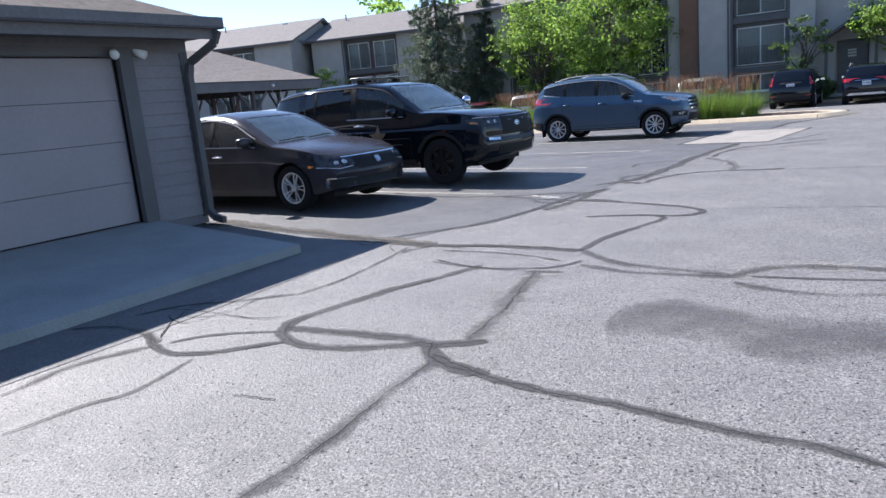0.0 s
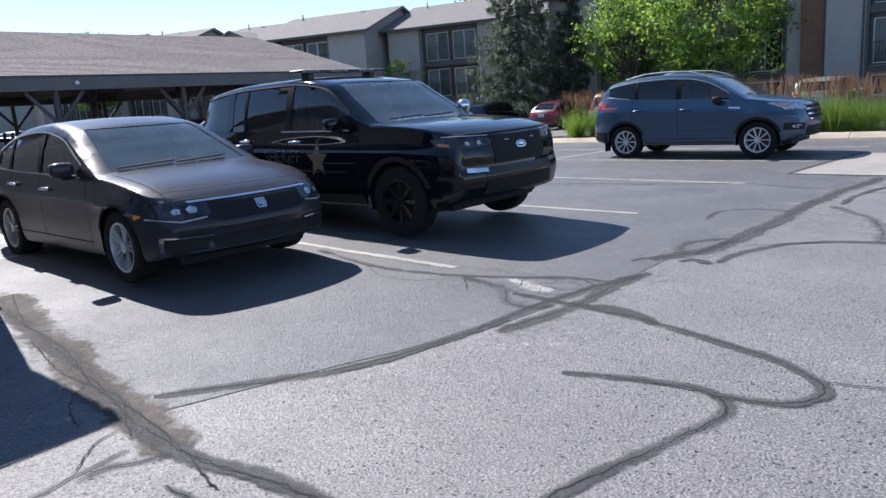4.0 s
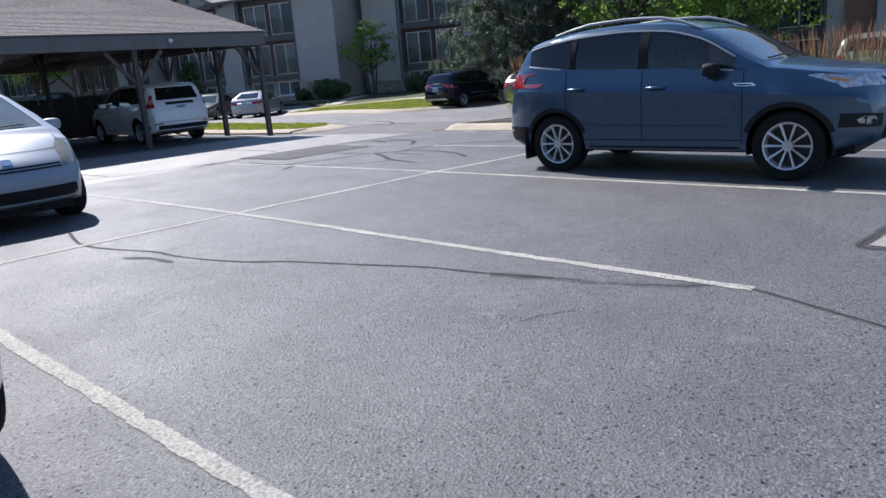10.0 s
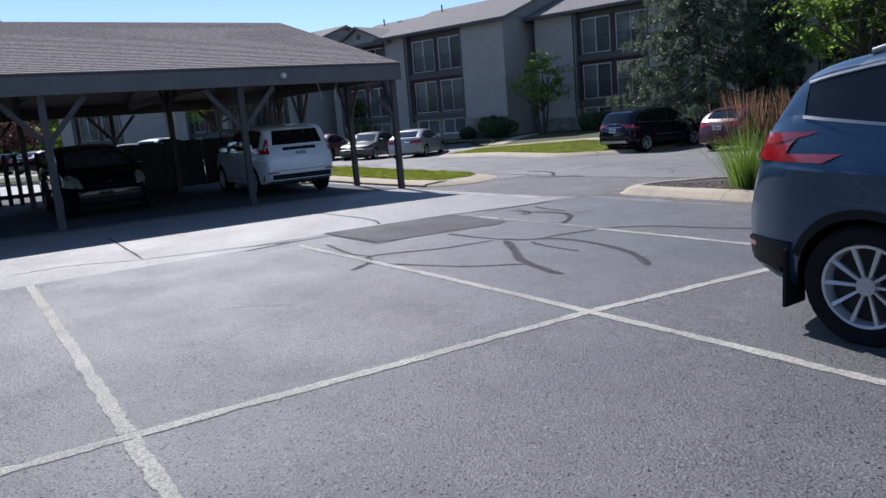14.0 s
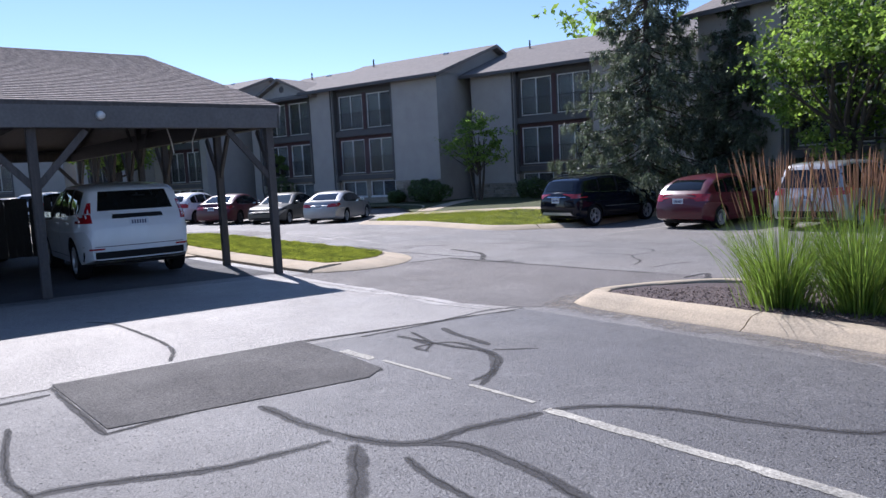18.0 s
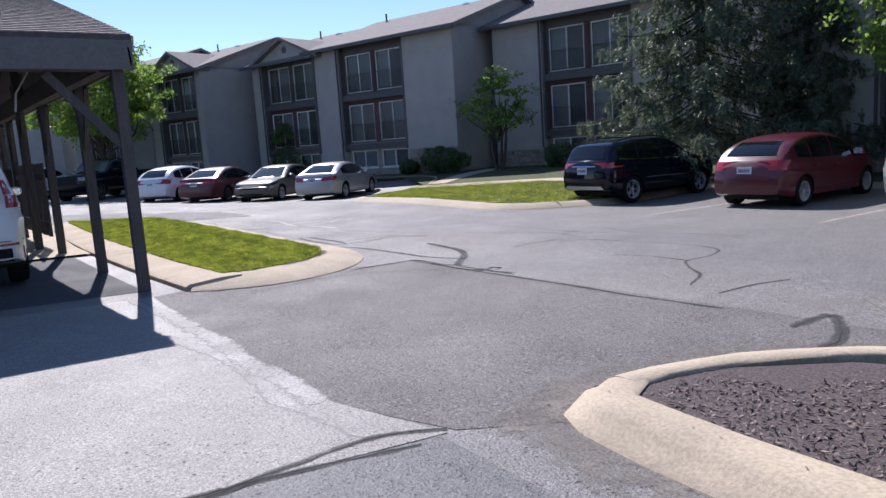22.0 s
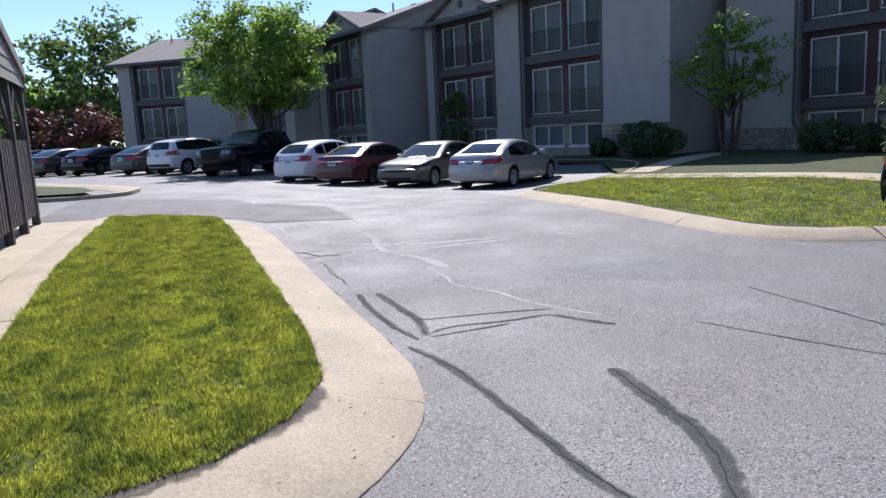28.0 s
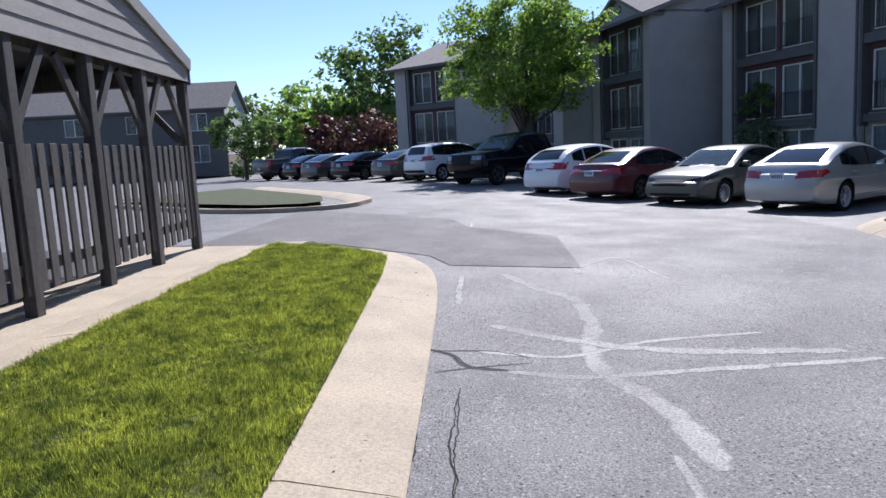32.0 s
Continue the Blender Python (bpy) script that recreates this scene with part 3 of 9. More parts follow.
def kerb_run(name, pts, profile, label, joint=3.0, material=None, closed=False):
    """A kerb of cast lengths with open joints; the profile's plus side lies to the left of the path."""
    root = empty(name, Matrix(), label, "kerb", kind="structure")
    line = spline(pts, 0.2)
    lengths, run = [[line[0]]], 0.0
    for a, b in zip(line, line[1:]):
        run += (b - a).length
        lengths[-1].append(b)
        if run > joint and b is not line[-1]:
            lengths.append([b])
            run = 0.0
    for seg in lengths:
        if len(seg) < 2:
            continue
        bm = bmesh.new()
        prev = None
        n = len(seg)
        tot = 0
        for i, p in enumerate(seg):
            d = (seg[min(i + 1, n - 1)] - seg[max(i - 1, 0)]).normalized()
            s = Vector((-d.y, d.x))
            q0 = p + d * (0.006 if i == 0 else -0.006 if i == n - 1 else 0)
            row = []
            for o, z in profile:
                q = q0 + s * o
                row.append(bm.verts.new((q.x, q.y, gz(q.x, q.y) + z + random.uniform(-0.003, 0.003))))
            if prev:
                for a in range(len(row) - 1):
                    bm.faces.new((prev[a], prev[a + 1], row[a + 1], row[a]))
            else:
                bm.faces.new(row)
            prev = row
        bm.faces.new(prev[::-1])
        bmesh.ops.recalc_face_normals(bm, faces=bm.faces[:])
        part("kerb_length", bm, material or M_CONC, root, soft=50)
    return root


# planting island
PLANTER = [(-1.5, 24.6), (-1.75, 24.05), (-2.6, 23.72), (-6, 23.62), (-10, 23.62), (-13.0, 23.78), (-14.1, 23.85), (-14.58, 23.98), (-14.74, 24.3), (-14.62, 24.85), (-14.35, 25.35), (-13.8, 25.85), (-12.6, 26.15), (-9, 26.3), (-5, 26.25), (-2.6, 25.85), (-1.6, 25.1), (-1.5, 24.6)][::-1]
kerb_run("kerb_planter", PLANTER,
         KERB, "pale cast concrete kerb round the planting island", 2.4)
silt = part("gutter_silt", strip_bm(PLANTER, 0.95, 0.0065, wobble=0.12, step=0.12, ends=False), M_SILT)
tagged(silt, "sandy grey silt along the foot of the kerb", "dirt", kind="structure")
sheet("planting_bed", [(-1.9, 24.7), (-2.8, 23.88), (-10, 23.78), (-13.2, 23.95), (-14.36, 24.05), (-14.52, 24.3), (-14.4, 24.8), (-13.95, 25.35), (-13.2, 25.75), (-12.3, 25.98), (-9, 26.1), (-2.9, 25.75)], 0.10, M_MULCH, "dark brown bark mulch bed inside the kerbed island")
# lawn island
ISLE = [(-20.36, 23.66), (-20.16, 24.05), (-20.04, 24.5), (-20.12, 25.05), (-20.40, 25.63), (-20.78, 26.06), (-21.32, 26.43), (-22.0, 26.62), (-22.8, 26.66), (-25.0, 26.62), (-29.4, 26.52), (-31.2, 26.15), (-32.2, 25.4), (-32.5, 24.6)]
WIDE = [(0.0, -0.03), (0.0, 0.010), (0.025, 0.026), (0.50, 0.110), (0.72, 0.116), (0.73, -0.02)]
kerb_run("kerb_lawn_island", ISLE, WIDE, "broad pale concrete kerb round the lawn island", 3.4)
kerb_run("kerb_lawn_back", [(-32.9, 24.5), (-32.7, 23.75), (-30, 23.52), (-26.5, 23.45), (-22.2, 23.58), (-21.3, 23.62), (-20.48, 23.65)], [(0, -0.02), (0, 0.05), (0.05, 0.075), (0.42, 0.114), (0.68, 0.117), (0.69, -0.02)], "broad pale concrete kerb between lawn and carport slab", 3.0)
LAWN_ISLE = [(-20.76, 24.18), (-20.72, 24.57), (-20.83, 24.95), (-20.99, 25.38), (-21.37, 25.77), (-21.9, 26.02), (-22.8, 26.10), (-24.1, 26.09), (-26.4, 26.04), (-29.6, 25.94), (-30.7, 25.85), (-31.4, 25.4), (-31.9, 24.8), (-32.2, 24.05), (-30, 23.98), (-26.5, 23.95), (-22.6, 24.08)]
sheet("lawn_island", LAWN_ISLE, 0.1185, M_LAWN, "sunlit mown lawn on the kerbed island")
sheet("carport_slab", [(-33.0, 22.1), (-32.8, 23.72), (-30.0, 23.49), (-26.5, 23.42), (-25.4, 23.46), (-25.4, 22.5)], 0.04, M_CONC, "pale concrete slab under the slatted fence")
# far lawn and its kerb
FAR_EDGE = [(-24.0, 39.2), (-24.0, 34.6), (-24.3, 33.4), (-24.6, 32.6), (-25.4, 32.1), (-27.4, 32.1), (-30.5, 32.35), (-33.2, 32.75), (-34.4, 33.3), (-35.6, 34.6), (-36.7, 37.6), (-40.7, 39.5), (-52, 36.2), (-66, 26.2)]
kerb_run("kerb_far_lawn", FAR_EDGE[::-1], [(-0.03, -0.02), (0.0, 0.005), (0.06, 0.035), (0.20, 0.095), (0.30, 0.122), (0.38, 0.128), (0.38, -0.02)], "pale concrete kerb along the far lawn", 3.0)
sheet("lawn_far", [(-24.35, 34.6), (-24.65, 33.4), (-25.0, 32.7), (-25.5, 32.45), (-27.4, 32.45), (-30.4, 32.7), (-33.0, 33.1), (-34.1, 33.6), (-35.2, 34.7), (-36.5, 37.6), (-40.6, 39.4), (-52, 36), (-66, 26), (-75, 40), (-40, 60), (-20, 60), (-16, 44), (-16, 41.2), (-24.3, 41.2)], 0.12, M_LAWN, "mown lawn in front of the apartment building")
kerb_run("kerb_north", [(20, 38.9), (-10, 38.9), (-24.0, 39.2)], [(0.0, -0.02), (0.0, 0.10), (0.04, 0.13), (0.18, 0.14), (0.2, -0.02)][::-1], "pale concrete kerb before the apartment fronts", 3.0)
sheet("lawn_north", [(-24.0, 39.35), (-10, 39.05), (20, 39.05), (20, 42.2), (-24.0, 42.2)], 0.12, M_LAWN, "mown lawn strip before the apartment fronts")
sheet("footpath", [(-36.6, 37.2), (-36.0, 36.6), (-30, 37.6), (-24.2, 38.2), (-24.2, 39.1), (-30, 38.5)], 0.135, M_CONC, "pale concrete footpath across the lawn")
sheet("footpath_door", [(-36.2, 37.6), (-35.2, 37.8), (-37.6, 43.0), (-38.7, 42.7)], 0.137, M_CONC, "pale concrete footpath to the stairwell")
sheet("carport_lane", [(-21.0, -14), (-15.3, -14), (-15.1, 18.75), (-15.27, 20.9), (-14.9, 23.35), (-15.72, 23.14), (-17.5, 23.12), (-20.4, 23.27)], 0.004, M_PALE, "pale sun bleached asphalt lane beside the carport")
sheet("concrete_patch", [(-4.25, 16.55), (-2.42, 16.45), (-2.0, 19.7), (-3.85, 19.95)], 0.010, M_PATCH, "pale concrete repair patch in the asphalt")
sheet("asphalt_patch", [(-15.33, 20.86), (-13.91, 20.82), (-13.75, 20.6), (-13.97, 18.85), (-15.44, 18.8)], 0.010, M_DARKPATCH, "coarse dark asphalt repair patch")
sheet("road_patch", [(-40, 22.6), (-36.7, 26.4), (-35.0, 26.8), (-33.36, 28.16), (-30.27, 28.10), (-30.69, 26.6), (-31.5, 26.3), (-32.9, 24.8), (-33.2, 22.5)], 0.011, M_JUNC, "darker asphalt infill in the road")
stain = part("damp_stain", strip_bm([(-1.55, 4.28), (-0.5, 4.26), (0.7, 4.36)], 0.85, 0.0035, wobble=0.18, step=0.1), M_WET)
tagged(stain, "dark oily stain on the grey asphalt", "stain", kind="structure")
soil = part("bare_edge", strip_bm([(-20.86, 24.95), (-21.0, 25.35), (-21.35, 25.72), (-21.8, 25.96)], 0.20, 0.1215, wobble=0.3, step=0.05), M_SOIL)
tagged(soil, "bare soil between worn lawn edge and kerb", "soil", kind="structure")
# second kerbed lawn across the drive
kerb_run("kerb_west_lawn", [(-47, 14), (-42.0, 19.0), (-40.4, 21.2), (-40.3, 22.6), (-41.3, 23.2), (-44, 22.6), (-53, 17)][::-1], WIDE, "pale concrete kerb round the west lawn", 3.2)
sheet("lawn_west", [(-47.3, 14), (-42.4, 19.0), (-40.85, 21.15), (-40.75, 22.4), (-41.45, 22.8), (-44, 22.2), (-53, 16.6)], 0.125, M_LAWN, "mown lawn beyond the carport")

# ---- vehicles ----
M_TYRE = mat("tyre rubber", (0.011, 0.011, 0.012), 0.85, spec=0.2, scale=20, fine_amt=0.15)
M_CHROME = mat("chrome", (0.75, 0.76, 0.78), 0.12, metal=1.0, fine_amt=0.0)
M_ALLOY = mat("silver alloy", (0.60, 0.60, 0.61), 0.34, metal=0.45, fine_amt=0.05)
M_DKALLOY = mat("grey alloy", (0.16, 0.16, 0.17), 0.35, metal=0.8, fine_amt=0.05)
M_STEEL = mat("black steel", (0.018, 0.018, 0.02), 0.4, metal=0.3, fine_amt=0.1)
M_BLACKWHEEL = mat("black painted steel", (0.006, 0.006, 0.007), 0.35, spec=0.4, fine_amt=0.1)
M_SATIN = mat("satin aluminium", (0.40, 0.41, 0.42), 0.5, metal=0.3, fine_amt=0.05)
M_PLASTIC = mat("black plastic", (0.009, 0.009, 0.010), 0.7, spec=0.3, fine_amt=0.1)
M_GAP = mat("panel gap", (0.006, 0.006, 0.007), 0.9, fine_amt=0.0)
M_LAMP = mat("lamp glass", (0.36, 0.38, 0.40), 0.05, metal=0.3, coat=0.6, color2=(0.10, 0.10, 0.11), scale=14, fine_amt=0.1)
M_CLEARLAMP = mat("clear bright lamp", (0.62, 0.64, 0.66), 0.08, metal=0.4, coat=0.8, color2=(0.20, 0.20, 0.21), scale=16, fine_amt=0.1)
M_DKLAMP = mat("smoked lamp glass", (0.012, 0.013, 0.016), 0.03, color2=(0.05, 0.052, 0.058), scale=12, fine_amt=0.1)
M_OLDLAMP = mat("yellowed lamp glass", (0.30, 0.27, 0.19), 0.25, color2=(0.16, 0.16, 0.14), scale=8, fine_amt=0.1)
M_RED = mat("red lamp glass", (0.42, 0.015, 0.02), 0.1, coat=1.0, color2=(0.25, 0.008, 0.012), scale=18, fine_amt=0.1)
M_CARGLASS = mat("tinted car glass", (0.006, 0.008, 0.010), 0.0, spec=0.6, fine_amt=0.0)
# Opaque pane: its lifted base colour stands in for the lit cabin behind.
M_SCREEN = mat("windscreen glass", (0.040, 0.054, 0.060), 0.0, spec=0.5, color2=(0.055, 0.072, 0.078), scale=2.5, fine_amt=0.0)


def auto_glass(name, tint, dust, dusty=(0.5, 0.56, 0.56)):
    """Thin glass: clear or tinted film that lets light through, a mirror gloss and a little road dust; on windscreens
    the dust layer also carries painted glare.
    """
    m = bpy.data.materials.new(name)
    m.use_nodes = True
    t = m.node_tree
    t.nodes.remove(t.nodes["Principled BSDF"])
    clear = t.nodes.new("ShaderNodeBsdfTransparent")
    clear.inputs[0].default_value = (*tint, 1)
    film = t.nodes.new("ShaderNodeBsdfDiffuse")
    film.inputs[0].default_value = (*dusty, 1)
    gloss = t.nodes.new("ShaderNodeBsdfGlossy")
    gloss.inputs["Roughness"].default_value = 0.0
    gloss.inputs[0].default_value = (1, 1, 1, 1)
    fr = t.nodes.new("ShaderNodeFresnel")
    fr.inputs[0].default_value = 1.52
    m1, m2 = t.nodes.new("ShaderNodeMixShader"), t.nodes.new("ShaderNodeMixShader")
    ns = t.nodes.new("ShaderNodeTexNoise")
    ns.inputs["Scale"].default_value, ns.inputs["Detail"].default_value = 3.0, 5.0
    t.links.new(t.nodes.new("ShaderNodeTexCoord").outputs["Object"], ns.inputs["Vector"])
    rg = t.nodes.new("ShaderNodeMapRange")
    for i, v in enumerate((0.3, 0.7, dust * 0.7, dust * 1.3)):
        rg.inputs[i + 1].default_value = v
    t.links.new(ns.outputs["Fac"], rg.inputs[0])
    t.links.new(rg.outputs[0], m1.inputs[0])
    t.links.new(clear.outputs[0], m1.inputs[1])
    t.links.new(film.outputs[0], m1.inputs[2])
    t.links.new(fr.outputs[0], m2.inputs[0])
    t.links.new(m1.outputs[0], m2.inputs[1])
    t.links.new(gloss.outputs[0], m2.inputs[2])
    t.links.new(m2.outputs[0], t.nodes["Material Output"].inputs[0])
    return m


# The teal film of these two windscreen glasses is dust plus painted sky glare.
M_AUTOGLASS = auto_glass("clear car glass", (0.70, 0.80, 0.78), 0.13, (0.40, 0.52, 0.54))
M_DUSTGLARE = auto_glass("dust and glare car glass", (0.70, 0.80, 0.80), 0.24, (0.52, 0.60, 0.62))
M_SIDEGLASS = auto_glass("clear side glass", (0.70, 0.80, 0.78), 0.04)
M_TINT = auto_glass("dark tinted car glass", (0.06, 0.07, 0.08), 0.02)
M_SMOKE = auto_glass("light tinted car glass", (0.30, 0.35, 0.36), 0.03)
# Raised tone: sun on the dashboard top is put into this colour.
M_CABIN = mat("cabin plastic", (0.10, 0.10, 0.105), 0.75, fine_amt=0.1)
M_SEAT = mat("grey seat cloth", (0.10, 0.10, 0.105), 0.95, color2=(0.075, 0.075, 0.08), scale=6, fine_amt=0.2)
M_PLATE = mat("number plate", (0.62, 0.66, 0.70), 0.4, color2=(0.5, 0.55, 0.62), scale=20, fine_amt=0.1)
M_PLATEINK = mat("plate lettering", (0.03, 0.04, 0.12), 0.5)
M_GOLD = mat("gold badge foil", (0.13, 0.085, 0.04), 0.45, metal=0.2, color2=(0.20, 0.15, 0.11), scale=25, fine_amt=0.2)
M_GHOST = mat("ghost lettering", (0.085, 0.088, 0.095), 0.25, metal=0.3, coat=0.5, fine_amt=0.0)
M_AMBER = mat("amber lens", (0.6, 0.2, 0.03), 0.2, coat=0.6)


def paint(name, color, metal=0.35, rough=0.32):
    return mat(name, color, rough, metal=metal, coat=0.6, color2=tuple(c * 0.9 for c in color), scale=2.0, fine=900, fine_amt=0.08)


P_GREY = mat("charcoal grey car paint", (0.036, 0.033, 0.038), 0.24, metal=0.0, coat=0.0, spec=0.3, color2=(0.028, 0.025, 0.029), scale=2.0, fine=900, fine_amt=0.08)
P_BLACK = mat("black car paint", (0.003, 0.0045, 0.008), 0.04, spec=0.42, scale=2.0, fine=900, fine_amt=0.05)
P_NAVY = mat("black blue car paint", (0.005, 0.007, 0.015), 0.05, spec=0.42, scale=2.0, fine=900, fine_amt=0.05)
P_BLUE = paint("steel blue car paint", (0.028, 0.066, 0.118), 0.35, 0.28)
P_PALE = mat("pale silver car paint", (0.27, 0.31, 0.36), 0.45, coat=0.35, spec=0.3, color2=(0.25, 0.285, 0.335), scale=2.0, fine=900, fine_amt=0.06)
P_SILVER = paint("silver car paint", (0.42, 0.42, 0.42), 0.5)
P_WHITE = paint("white car paint", (0.75, 0.76, 0.78), 0.0)
P_RED = paint("dark red car paint", (0.085, 0.002, 0.011), 0.0, 0.35)
P_TEAL = paint("turquoise car paint", (0.02, 0.27, 0.40), 0.3)
P_DKGREY = paint("dark grey car paint", (0.05, 0.052, 0.056))
P_GREEN = paint("olive car paint", (0.26, 0.27, 0.20), 0.2)
P_BRONZE = paint("bronze grey car paint", (0.10, 0.10, 0.088), 0.4)


@functools.lru_cache(maxsize=None)
def slopes(pts):
    """Tangents of a smooth curve that never overshoots its points."""
    d = [(q[1] - p[1]) / (q[0] - p[0]) for p, q in zip(pts, pts[1:])]
    m = [d[0]] + [0.0 if a * b <= 0 else 2 * a * b / (a + b) for a, b in zip(d, d[1:])] + [d[-1]]
    return m


def interp(pts, x):
    """Smooth height along a side profile whose points run from front to back."""
    if x >= pts[0][0]:
        return pts[0][1]
    m = slopes(tuple(pts))
    for i, ((x0, z0), (x1, z1)) in enumerate(zip(pts, pts[1:])):
        if x >= x1:
            h = x1 - x0
            t = (x - x0) / h
            return z0 * (1 + 2 * t) * (1 - t) ** 2 + z1 * t * t * (3 - 2 * t) + h * (m[i] * t * (1 - t) ** 2 + m[i + 1] * t * t * (t - 1))
    return pts[-1][1]


def wheel_meshes(r, w, style, alloy):
    """Tyre, rim and hub meshes about the y axis; the outer face is on the minus y side."""
    out = []
    n = 32
    for prof in ("tyre", "rim"):
        bm = bmesh.new()
        rr = r * (0.68 if style != "steel" else 0.62)
        if prof == "tyre":
            pts = [(rr, -w * 0.42), (rr * 1.08, -w * 0.5), (r * 0.93, -w * 0.5), (r * 0.985, -w * 0.40), (r, -w * 0.2), (r, w * 0.2), (r * 0.985, w * 0.40), (r * 0.93, w * 0.5), (rr, w * 0.45)]
        else:
            pts = [(rr * 1.01, -w * 0.43), (rr * 0.99, -w * 0.47), (rr * 0.93, -w * 0.45), (rr * 0.90, -w * 0.30), (rr * 0.88, w * 0.3), (rr, w * 0.42)]
        rings = []
        for i in range(n):
            a = 6.283185 * i / n
            rings.append([bm.verts.new((q * math.cos(a), y, q * math.sin(a))) for q, y in pts])
        for i in range(n):
            for j in range(len(pts) - 1):
                bm.faces.new((rings[i][j], rings[i][j + 1], rings[(i + 1) % n][j + 1], rings[(i + 1) % n][j]))
        if prof == "rim":
            count = {"multi": 10, "five": 5, "twin": 10, "steel": 8, "cover": 7}[style]
            width = {"multi": 0.16, "five": 0.34, "twin": 0.13, "steel": 0.36, "cover": 0.30}[style]
            for k in range(count):
                a = 6.283185 * k / count
                if style == "twin":
                    a = 6.283185 * (k // 2) / 5 + (0.17 if k % 2 else -0.17)
                q = Matrix.Rotation(-a, 4, "Y")
                o, iw = rr * width * 0.62, rr * width * 0.38
                vs = []
                for rad, hw, y in ((rr * 0.16, iw, -w * 0.36), (rr * 0.93, o, -w * 0.44)):
                    for s, dy in ((-1, 0.0), (1, 0.0), (1, 0.02), (-1, 0.02)):
                        vs.append(bm.verts.new(q @ Vector((rad, y + dy + (0.006 if s < 0 else 0), s * hw * 0.5))))
                for f in ((0, 1, 2, 3), (7, 6, 5, 4), (0, 4, 5, 1), (1, 5, 6, 2), (2, 6, 7, 3), (3, 7, 4, 0)):
                    bm.faces.new([vs[i] for i in f])
            rod(bm, (0, -w * 0.40, 0), (0, -w * 0.1, 0), rr * 0.22, n=16)
            for k in range(5):
                a = 6.283185 * k / 5 + 0.3
                rod(bm, (rr * 0.14 * math.cos(a), -w * 0.42, rr * 0.14 * math.sin(a)), (rr * 0.14 * math.cos(a), -w * 0.38, rr * 0.14 * math.sin(a)), rr * 0.03, n=6)
        bmesh.ops.recalc_face_normals(bm, faces=bm.faces[:])
        smooth_by_angle(bm, 30)
        me = bpy.data.meshes.new(prof)
        bm.to_mesh(me)
        bm.free()
        me.materials.append(M_TYRE if prof == "tyre" else alloy)
        out.append(me)
    bm = bmesh.new()
    rod(bm, (0, -w * 0.12, 0), (0, w * 0.2, 0), r * 0.60, n=20)
    me = bpy.data.meshes.new("hub")
    bm.to_mesh(me)
    bm.free()
    me.materials.append(M_STEEL)
    out.append(me)
    return out


WHEELS = {}


